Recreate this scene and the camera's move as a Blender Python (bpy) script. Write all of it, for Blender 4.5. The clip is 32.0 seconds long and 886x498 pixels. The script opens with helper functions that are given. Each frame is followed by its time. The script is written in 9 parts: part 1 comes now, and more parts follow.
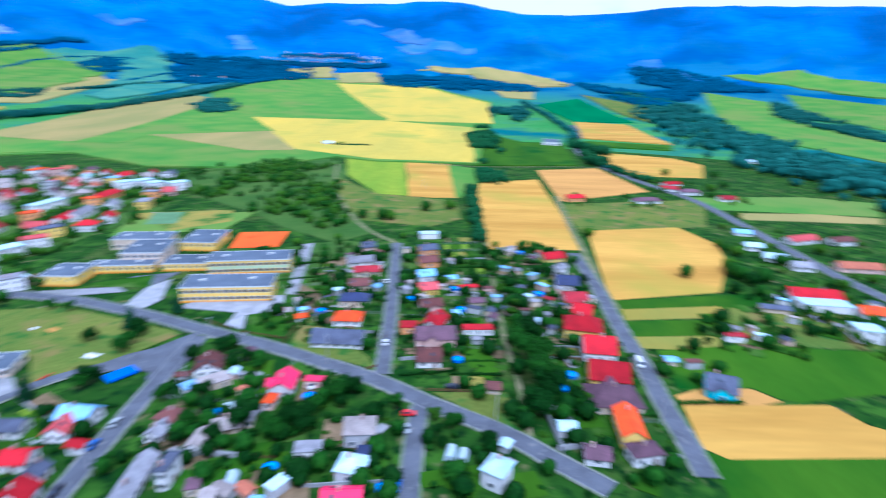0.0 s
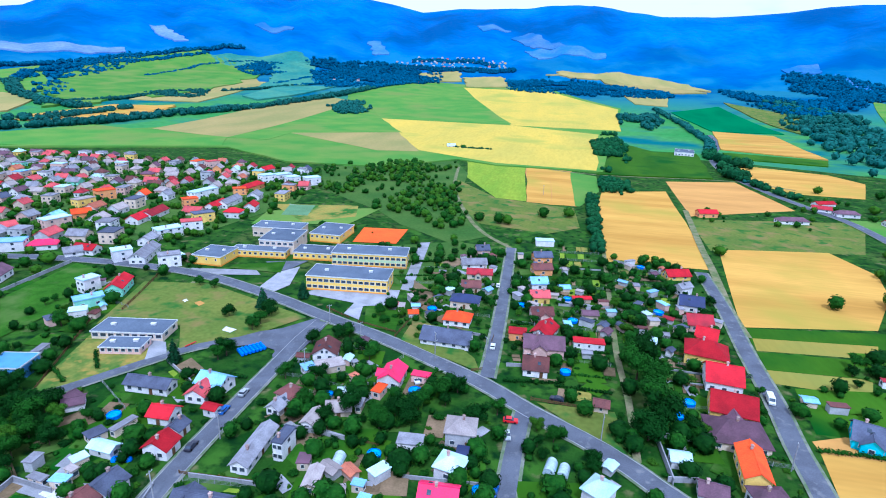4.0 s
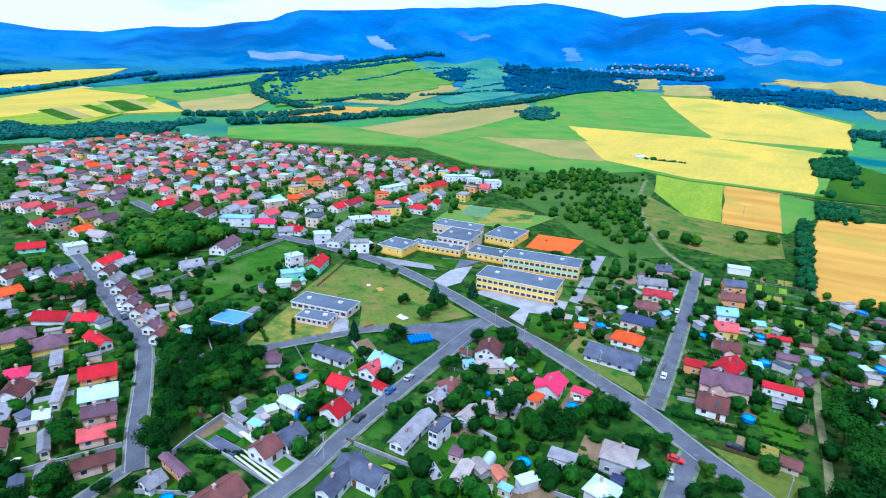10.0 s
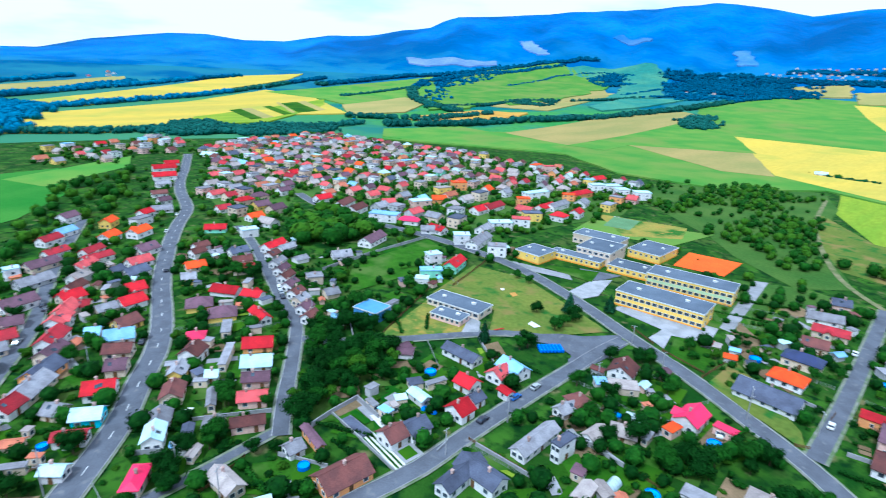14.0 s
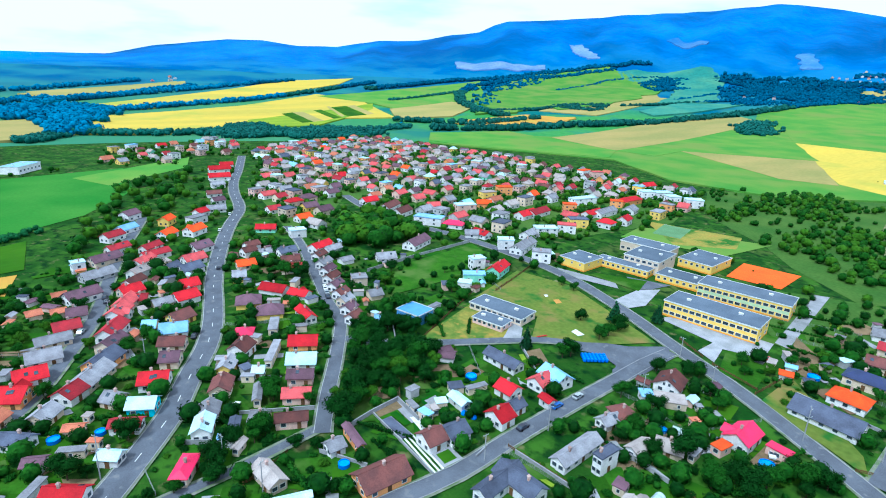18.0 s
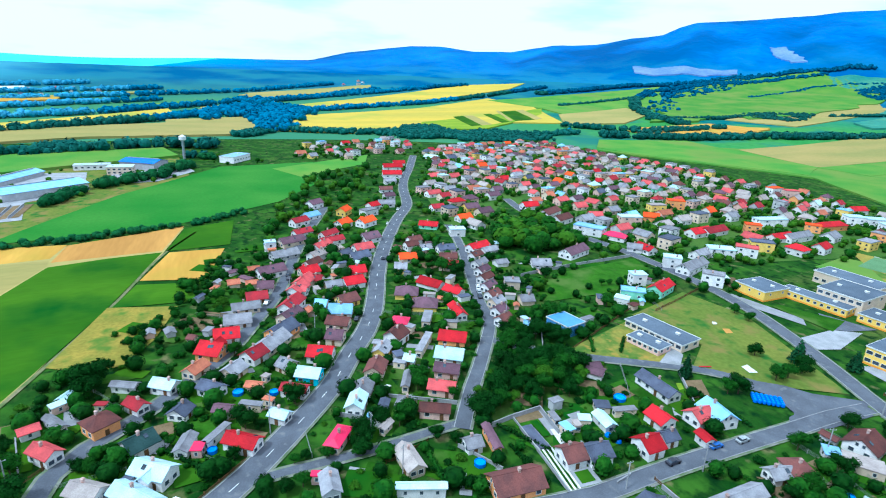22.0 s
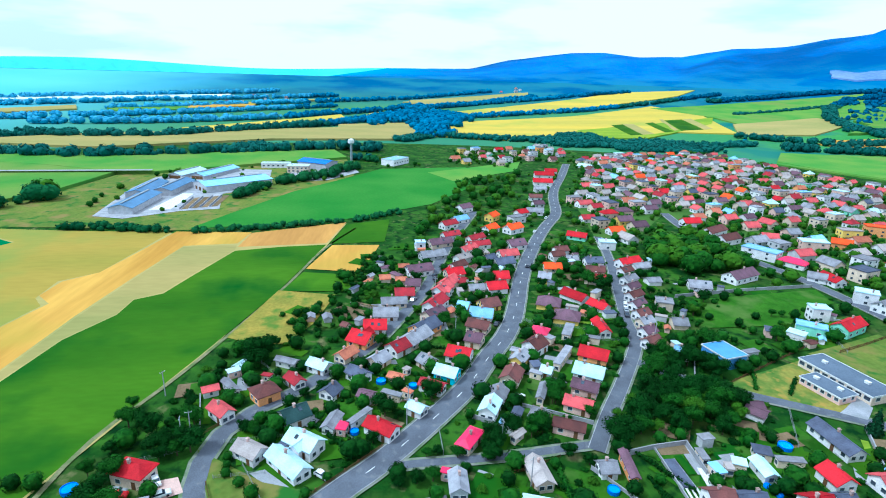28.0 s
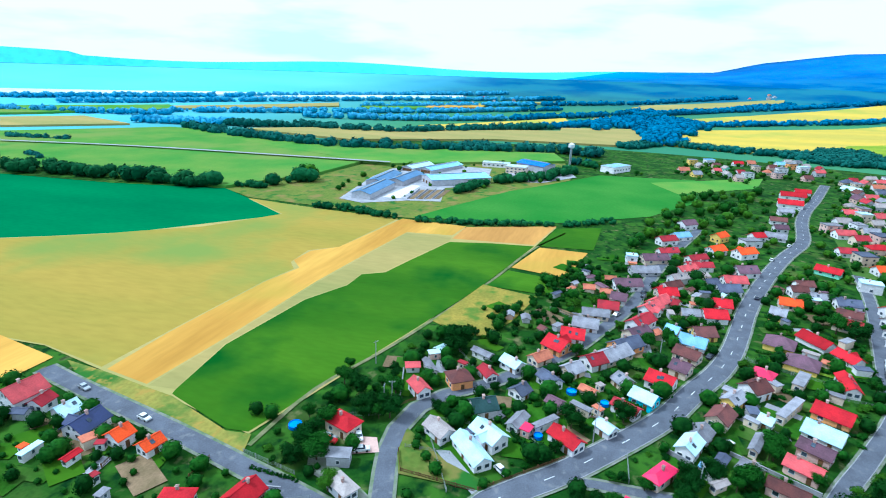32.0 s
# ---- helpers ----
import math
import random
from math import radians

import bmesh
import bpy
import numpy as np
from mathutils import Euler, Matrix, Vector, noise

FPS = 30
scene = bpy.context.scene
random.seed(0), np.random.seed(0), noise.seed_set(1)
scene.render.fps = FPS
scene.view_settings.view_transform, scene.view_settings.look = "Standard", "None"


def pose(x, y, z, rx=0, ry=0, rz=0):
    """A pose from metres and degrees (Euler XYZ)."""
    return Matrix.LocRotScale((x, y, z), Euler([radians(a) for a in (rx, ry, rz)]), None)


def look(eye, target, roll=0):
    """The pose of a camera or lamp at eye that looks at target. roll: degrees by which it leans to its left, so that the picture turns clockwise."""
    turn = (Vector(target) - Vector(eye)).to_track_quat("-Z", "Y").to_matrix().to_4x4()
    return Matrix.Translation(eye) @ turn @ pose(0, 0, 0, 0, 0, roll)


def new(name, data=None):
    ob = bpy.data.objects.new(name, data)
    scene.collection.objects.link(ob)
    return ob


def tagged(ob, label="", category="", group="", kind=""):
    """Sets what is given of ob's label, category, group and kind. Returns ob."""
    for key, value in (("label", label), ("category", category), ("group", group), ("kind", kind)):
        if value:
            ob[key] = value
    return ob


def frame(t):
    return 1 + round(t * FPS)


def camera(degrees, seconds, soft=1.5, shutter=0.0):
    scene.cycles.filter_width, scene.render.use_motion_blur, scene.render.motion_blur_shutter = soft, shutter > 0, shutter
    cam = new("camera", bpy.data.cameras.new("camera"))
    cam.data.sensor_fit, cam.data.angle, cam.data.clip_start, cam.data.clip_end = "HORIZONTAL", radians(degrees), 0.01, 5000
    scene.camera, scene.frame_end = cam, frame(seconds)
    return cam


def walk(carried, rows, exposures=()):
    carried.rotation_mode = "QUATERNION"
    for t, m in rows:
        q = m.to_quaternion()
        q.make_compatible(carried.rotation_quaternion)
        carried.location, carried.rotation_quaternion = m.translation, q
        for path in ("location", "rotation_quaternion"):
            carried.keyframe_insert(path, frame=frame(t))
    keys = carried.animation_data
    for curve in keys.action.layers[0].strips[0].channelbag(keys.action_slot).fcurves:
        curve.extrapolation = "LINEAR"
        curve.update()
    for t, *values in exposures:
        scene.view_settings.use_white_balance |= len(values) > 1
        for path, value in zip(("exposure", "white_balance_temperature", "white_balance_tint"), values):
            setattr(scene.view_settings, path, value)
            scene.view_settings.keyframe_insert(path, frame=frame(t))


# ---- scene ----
cam = camera(78.2, 32.0, 1.0, 1.8)
PATH = [
    (0.0, pose(0, 0, 95, 72.07, -1.68, 0.08)),
    (0.5, pose(0, 0, 95, 71.95, -1.79, 6.01)),
    (1.0, pose(0, 0, 95, 71.93, -1.95, 8.54)),
    (1.5, pose(0, 0, 95, 71.96, -1.98, 9.79)),
    (2.0, pose(0, 0, 95, 71.99, -1.98, 10.56)),
    (2.5, pose(0, 0, 95, 72.03, -2.00, 11.21)),
    (3.0, pose(0, 0, 95, 72.03, -1.96, 11.86)),
    (3.5, pose(0, 0, 95, 72.07, -1.95, 12.36)),
    (5.5, pose(0, 0, 95, 72.24, -2.06, 13.58)),
    (6.0, pose(0, 0, 95, 72.27, -2.02, 14.13)),
    (6.5, pose(0, 0, 95, 72.25, -2.04, 15.87)),
    (7.0, pose(0, 0, 95, 72.17, -2.08, 19.15)),
    (7.5, pose(0, 0, 95, 72.04, -2.15, 23.90)),
    (8.0, pose(0, 0, 95, 71.96, -2.25, 27.49)),
    (8.5, pose(0, 0, 95, 71.95, -2.26, 29.41)),
    (9.0, pose(0, 0, 95, 71.97, -2.31, 30.39)),
    (9.5, pose(0, 0, 95, 72.02, -2.31, 31.08)),
    (10.0, pose(0, 0, 95, 72.05, -2.30, 31.72)),
    (10.5, pose(0, 0, 95, 72.09, -2.32, 32.34)),
    (11.0, pose(0, 0, 95, 72.13, -2.31, 32.82)),
    (11.5, pose(0, 0, 95, 72.17, -2.34, 33.26)),
    (12.0, pose(0, 0, 95, 72.18, -2.30, 34.64)),
    (12.5, pose(0, 0, 95, 72.11, -2.18, 37.40)),
    (13.0, pose(0, 0, 95, 72.05, -2.24, 40.99)),
    (13.5, pose(0, 0, 95, 71.98, -2.26, 44.57)),
    (14.0, pose(0, 0, 95, 71.95, -2.28, 46.79)),
    (14.5, pose(0, 0, 95, 71.94, -2.30, 47.94)),
    (16.5, pose(0, 0, 95, 72.06, -2.27, 50.55)),
    (17.0, pose(0, 0, 95, 72.11, -2.25, 50.96)),
    (17.5, pose(0, 0, 95, 72.15, -2.19, 51.27)),
    (18.0, pose(0, 0, 95, 72.19, -2.15, 51.57)),
    (18.5, pose(0, 0, 95, 72.25, -2.16, 51.98)),
    (19.0, pose(0, 0, 95, 72.23, -2.08, 54.04)),
    (19.5, pose(0, 0, 95, 72.14, -2.16, 57.71)),
    (20.0, pose(0, 0, 95, 72.01, -2.18, 62.15)),
    (20.5, pose(0, 0, 95, 71.96, -2.18, 65.55)),
    (21.0, pose(0, 0, 95, 71.96, -2.20, 67.26)),
    (21.5, pose(0, 0, 95, 71.99, -2.21, 68.10)),
    (22.0, pose(0, 0, 95, 72.01, -2.20, 68.67)),
    (22.5, pose(0, 0, 95, 72.07, -2.14, 69.13)),
    (23.0, pose(0, 0, 95, 72.11, -2.06, 69.50)),
    (23.5, pose(0, 0, 95, 72.16, -2.03, 69.85)),
    (24.0, pose(0, 0, 95, 72.22, -1.99, 70.10)),
    (24.5, pose(0, 0, 95, 72.27, -2.05, 70.38)),
    (25.0, pose(0, 0, 95, 72.33, -2.05, 70.56)),
    (25.5, pose(0, 0, 95, 72.37, -1.97, 71.18)),
    (26.0, pose(0, 0, 95, 72.31, -1.95, 74.77)),
    (26.5, pose(0, 0, 95, 72.22, -2.04, 79.58)),
    (28.5, pose(0, 0, 95, 72.23, -1.66, 84.56)),
    (29.0, pose(0, 0, 95, 72.29, -1.71, 84.84)),
    (29.5, pose(0, 0, 95, 72.29, -1.67, 86.21)),
    (30.0, pose(0, 0, 95, 72.20, -1.69, 89.72)),
    (30.5, pose(0, 0, 95, 72.06, -1.63, 96.30)),
    (31.0, pose(0, 0, 95, 71.88, -1.87, 103.51)),
    (31.5, pose(0, 0, 95, 71.81, -1.86, 106.31)),
    (32.0, pose(0, 0, 95, 71.86, -1.84, 107.09)),
]
walk(cam, PATH, [(0, 0.10, 4560, 11), (7, 0.10, 4620, 9), (12, 0.18, 4740, 1), (18, 0.21, 4880, -7), (26, 0.16, 4800, -8), (32, 0.23, 4780, -6)])

# ---- light ----
world = bpy.data.worlds.new("sky")
scene.world = world
world.use_nodes = True
wn, wl = world.node_tree.nodes, world.node_tree.links
wn.clear()
w_out = wn.new("ShaderNodeOutputWorld")
w_bg = wn.new("ShaderNodeBackground")
w_sky = wn.new("ShaderNodeTexSky")
w_sky.sky_type = "NISHITA"
w_sky.sun_disc = False
w_sky.sun_elevation = radians(56)
w_sky.sun_rotation = radians(-195)
w_sky.dust_density = 3.0
w_gain = wn.new("ShaderNodeVectorMath")
w_gain.operation = "SCALE"
w_gain.inputs["Scale"].default_value = 0.10
wl.new(w_sky.outputs[0], w_gain.inputs[0])
w_co = wn.new("ShaderNodeTexCoord")
w_map = wn.new("ShaderNodeMapping")
w_map.inputs["Scale"].default_value = (1.0, 1.0, 5.0)
wl.new(w_co.outputs["Generated"], w_map.inputs[0])
w_noise = wn.new("ShaderNodeTexNoise")
w_noise.inputs["Scale"].default_value = 3.2
w_noise.inputs["Detail"].default_value = 5
wl.new(w_map.outputs[0], w_noise.inputs["Vector"])
w_ramp = wn.new("ShaderNodeValToRGB")
w_ramp.color_ramp.elements[0].position = 0.33
w_ramp.color_ramp.elements[0].color = (1.06, 1.14, 1.20, 1)
w_ramp.color_ramp.elements[1].position = 0.47
w_ramp.color_ramp.elements[1].color = (1.48, 1.43, 1.42, 1)
wl.new(w_noise.outputs[0], w_ramp.inputs[0])
w_mix = wn.new("ShaderNodeMixRGB")
w_mix.inputs[0].default_value = 0.85
wl.new(w_gain.outputs[0], w_mix.inputs[1])
wl.new(w_ramp.outputs[0], w_mix.inputs[2])
wl.new(w_mix.outputs[0], w_bg.inputs[0])
w_bg.inputs[1].default_value = 0.82
wl.new(w_bg.outputs[0], w_out.inputs[0])

sun = new("sun", bpy.data.lights.new("sun", "SUN"))
sun.data.energy = 2.8
sun.data.angle = radians(8)
sun.data.color = (1.0, 0.95, 0.88)
# soft light through thin cloud, from the south
SUN_AZ, SUN_EL = radians(195), radians(56)
sun.matrix_world = look((0, 0, 300), (300 * math.sin(SUN_AZ), -300 * math.cos(SUN_AZ), 300 - 300 * math.tan(SUN_EL)))


# ---- materials ----
def shade(name, col, col2=None, rough=0.8, scale=0.3, fine=6.0, bump=0.2, spread=0.0, metal=0.0, stretch=None, island=False, grain=0.15):
    """A surface with two scales of colour change, fine relief and, by spread, a change from piece to piece."""
    m = bpy.data.materials.new(name)
    m.use_nodes = True
    n, l = m.node_tree.nodes, m.node_tree.links
    b = n["Principled BSDF"]
    b.inputs["Roughness"].default_value = rough
    b.inputs["Metallic"].default_value = metal
    b.inputs["Specular IOR Level"].default_value = 0.4 if rough < 0.6 else 0.04
    col2 = col2 or tuple(c * 0.72 for c in col)
    co = n.new("ShaderNodeTexCoord")
    src = co.outputs["Object"]
    if stretch:
        mp = n.new("ShaderNodeMapping")
        mp.inputs["Scale"].default_value = stretch[:3]
        mp.inputs["Rotation"].default_value = (0, 0, radians(stretch[3]))
        l.new(src, mp.inputs[0])
        src = mp.outputs[0]
    big, small = n.new("ShaderNodeTexNoise"), n.new("ShaderNodeTexNoise")
    for t, s, d in ((big, scale, 4), (small, fine, 3)):
        t.inputs["Scale"].default_value = s
        t.inputs["Detail"].default_value = d
        l.new(src, t.inputs["Vector"])
    r1 = n.new("ShaderNodeMapRange")
    r1.inputs[1].default_value, r1.inputs[2].default_value = 0.35, 0.65
    l.new(big.outputs[0], r1.inputs[0])
    mix = n.new("ShaderNodeMixRGB")
    mix.inputs[1].default_value, mix.inputs[2].default_value = (*col, 1), (*col2, 1)
    l.new(r1.outputs[0], mix.inputs[0])
    r2 = n.new("ShaderNodeMapRange")
    r2.inputs[1].default_value, r2.inputs[2].default_value = 0.3, 0.7
    r2.inputs[3].default_value, r2.inputs[4].default_value = 1 - grain, 1 + grain
    l.new(small.outputs[0], r2.inputs[0])
    mul = n.new("ShaderNodeVectorMath")
    mul.operation = "SCALE"
    l.new(mix.outputs[0], mul.inputs[0])
    l.new(r2.outputs[0], mul.inputs["Scale"])
    last = mul.outputs[0]
    if spread:
        if island:
            add = n.new("ShaderNodeMath")
            add.operation = "ADD"
            l.new(n.new("ShaderNodeNewGeometry").outputs["Random Per Island"], add.inputs[0])
            l.new(n.new("ShaderNodeObjectInfo").outputs["Random"], add.inputs[1])
            half = n.new("ShaderNodeMath")
            half.operation = "MULTIPLY"
            half.inputs[1].default_value = 0.5
            l.new(add.outputs[0], half.inputs[0])
            rnd = half.outputs[0]
        else:
            rnd = n.new("ShaderNodeObjectInfo").outputs["Random"]
        r3 = n.new("ShaderNodeMapRange")
        r3.inputs[3].default_value, r3.inputs[4].default_value = 1 - spread, 1 + spread
        l.new(rnd, r3.inputs[0])
        m3 = n.new("ShaderNodeVectorMath")
        m3.operation = "SCALE"
        l.new(last, m3.inputs[0])
        l.new(r3.outputs[0], m3.inputs["Scale"])
        last = m3.outputs[0]
    l.new(last, b.inputs["Base Color"])
    if bump:
        bp = n.new("ShaderNodeBump")
        bp.inputs["Strength"].default_value = bump
        bp.inputs["Distance"].default_value = 0.05
        l.new(small.outputs[0], bp.inputs["Height"])
        l.new(bp.outputs[0], b.inputs["Normal"])
    return m


def blended(m, third, scale, low, high):
    """Adds patches of a third colour to a surface made by shade()."""
    n, l = m.node_tree.nodes, m.node_tree.links
    b = n["Principled BSDF"]
    old = b.inputs["Base Color"].links[0].from_socket
    t = n.new("ShaderNodeTexNoise")
    t.inputs["Scale"].default_value, t.inputs["Detail"].default_value = scale, 5
    co = n.new("ShaderNodeTexCoord")
    l.new(co.outputs["Object"], t.inputs["Vector"])
    r = n.new("ShaderNodeMapRange")
    r.inputs[1].default_value, r.inputs[2].default_value = low, high
    l.new(t.outputs[0], r.inputs[0])
    mix = n.new("ShaderNodeMixRGB")
    mix.inputs[2].default_value = (*third, 1)
    l.new(r.outputs[0], mix.inputs[0])
    l.new(old, mix.inputs[1])
    l.new(mix.outputs[0], b.inputs["Base Color"])
    return m


def towards(m, other, y0, y1):
    """Passes the land's colour from m to other between two valley lines, mostly painted haze."""
    n, l = m.node_tree.nodes, m.node_tree.links
    b = n["Principled BSDF"]
    old = b.inputs["Base Color"].links[0].from_socket
    co, sep, r, mix = n.new("ShaderNodeTexCoord"), n.new("ShaderNodeSeparateXYZ"), n.new("ShaderNodeMapRange"), n.new("ShaderNodeMixRGB")
    r.interpolation_type = "SMOOTHSTEP"
    r.inputs[1].default_value, r.inputs[2].default_value = y0, y1
    l.new(co.outputs["Object"], sep.inputs[0])
    l.new(sep.outputs["Y"], r.inputs[0])
    l.new(r.outputs[0], mix.inputs[0])
    l.new(old, mix.inputs[1])
    t = n.new("ShaderNodeTexNoise")
    t.inputs["Scale"].default_value, t.inputs["Detail"].default_value = 0.003, 4
    l.new(co.outputs["Object"], t.inputs["Vector"])
    two = n.new("ShaderNodeMixRGB")
    two.inputs[1].default_value, two.inputs[2].default_value = (*other[0], 1), (*other[1], 1)
    l.new(t.outputs[0], two.inputs[0])
    l.new(two.outputs[0], mix.inputs[2])
    l.new(mix.outputs[0], b.inputs["Base Color"])
    return m


ROOF = {
    "r": ("bright red", shade("roof_red", (0.52, 0.018, 0.030), (0.36, 0.016, 0.026), 0.6, 0.25, 3, 0.3, 0.28)),
    "o": ("orange", shade("roof_orange", (0.85, 0.10, 0.02), (0.68, 0.07, 0.02), 0.7, 0.25, 3, 0.3, 0.15)),
    "b": ("brown", shade("roof_brown", (0.17, 0.065, 0.06), (0.11, 0.05, 0.05), 0.75, 0.3, 3, 0.3, 0.25)),
    "m": ("maroon", shade("roof_maroon", (0.38, 0.03, 0.045), (0.24, 0.03, 0.04), 0.7, 0.3, 3, 0.3, 0.2)),
    "p": ("faded pink-red", shade("roof_pink", (0.62, 0.10, 0.11), (0.42, 0.08, 0.09), 0.75, 0.3, 3, 0.3, 0.2)),
    "c": ("raspberry red", shade("roof_raspberry", (0.78, 0.01, 0.10), (0.60, 0.01, 0.08), 0.55, 0.3, 3, 0.3, 0.1)),
    "v": ("dull purple-brown", shade("roof_violet", (0.16, 0.085, 0.12), (0.11, 0.065, 0.085), 0.75, 0.3, 3, 0.3, 0.25)),
    "g": ("weathered grey", shade("roof_grey", (0.30, 0.29, 0.33), (0.20, 0.19, 0.22), 0.8, 0.35, 3, 0.3, 0.25)),
    "e": ("grey-beige", shade("roof_beige", (0.40, 0.34, 0.33), (0.30, 0.25, 0.25), 0.8, 0.35, 3, 0.3, 0.2)),
    "d": ("dark slate-blue", shade("roof_slate", (0.11, 0.12, 0.18), (0.075, 0.08, 0.12), 0.65, 0.3, 3, 0.3, 0.25)),
    "n": ("navy blue", shade("roof_navy", (0.03, 0.04, 0.13), (0.02, 0.03, 0.09), 0.5, 0.3, 3, 0.3, 0.15)),
    "u": ("pale blue metal", shade("roof_blue", (0.30, 0.52, 0.85), (0.20, 0.40, 0.70), 0.45, 0.3, 3, 0.2, 0.2)),
    "w": ("white metal", shade("roof_white", (0.56, 0.70, 0.80), (0.42, 0.60, 0.74), 0.45, 0.3, 3, 0.2, 0.12)),
    "t": ("dark green metal", shade("roof_green", (0.045, 0.085, 0.085), (0.03, 0.06, 0.06), 0.6, 0.3, 3, 0.3, 0.15)),
    "q": ("rusty terracotta", shade("roof_rust", (0.50, 0.17, 0.10), (0.38, 0.12, 0.08), 0.8, 0.4, 3, 0.3, 0.2)),
}
WALL = {
    "W": ("white", shade("render_white", (0.80, 0.77, 0.80), (0.66, 0.63, 0.66), 0.85, 0.4, 5, 0.15, 0.12)),
    "C": ("cream", shade("render_cream", (0.72, 0.58, 0.46), (0.60, 0.47, 0.38), 0.85, 0.4, 5, 0.15, 0.15)),
    "T": ("pale pink", shade("render_pink", (0.72, 0.48, 0.42), (0.58, 0.38, 0.34), 0.85, 0.4, 5, 0.15, 0.12)),
    "Y": ("yellow", shade("render_yellow", (0.85, 0.60, 0.16), (0.72, 0.48, 0.12), 0.85, 0.4, 5, 0.15, 0.1)),
    "G": ("grey", shade("render_grey", (0.50, 0.49, 0.53), (0.38, 0.37, 0.40), 0.85, 0.4, 5, 0.15, 0.15)),
    "O": ("orange", shade("render_orange", (0.85, 0.38, 0.14), (0.72, 0.32, 0.14), 0.85, 0.4, 5, 0.15, 0.1)),
    "U": ("turquoise", shade("render_turquoise", (0.10, 0.62, 0.80), (0.08, 0.52, 0.70), 0.8, 0.4, 5, 0.15, 0.08)),
    "N": ("mint-green", shade("render_mint", (0.36, 0.75, 0.56), (0.28, 0.62, 0.48), 0.85, 0.4, 5, 0.15, 0.08)),
}
BARN_BLUE = shade("barn_blue", (0.09, 0.19, 0.36), (0.07, 0.15, 0.28), 0.55, 0.2, 2, 0.2, 0.15)
PANEL = shade("mint_panel", (0.56, 0.66, 0.42), (0.48, 0.58, 0.36), 0.8, 0.4, 4, 0.1)
HALL = shade("hall_blue", (0.11, 0.29, 0.62), (0.09, 0.24, 0.54), 0.5, 0.3, 3, 0.1)
GROUND = blended(shade("meadow_ground", (0.013, 0.052, 0.006), (0.034, 0.090, 0.010), 0.95, 0.05, 1.5, 0.5), (0.10, 0.13, 0.03), 0.035, 0.56, 0.75)
blended(GROUND, (0.050, 0.125, 0.012), 0.08, 0.5, 0.62)
blended(GROUND, (0.15, 0.14, 0.06), 0.15, 0.60, 0.72)
blended(GROUND, (0.006, 0.028, 0.006), 0.22, 0.50, 0.66)
# Mountain forest carries distance haze as a blue base colour.
HAZE_FOREST = blended(shade("haze_blue_forest", (0.024, 0.135, 0.46), (0.038, 0.178, 0.55), 0.95, 0.004, 0.035, 0.35), (0.014, 0.080, 0.25), 0.0022, 0.42, 0.62)
HAZE_FOREST.node_tree.nodes["Bump"].inputs["Distance"].default_value = 9.0
# Distant hills: haze painted as one pale cyan colour.
HAZE_RANGE = shade("haze_range", (0.20, 0.68, 0.93), (0.16, 0.60, 0.90), 0.95, 0.002, 0.02, 0.0)
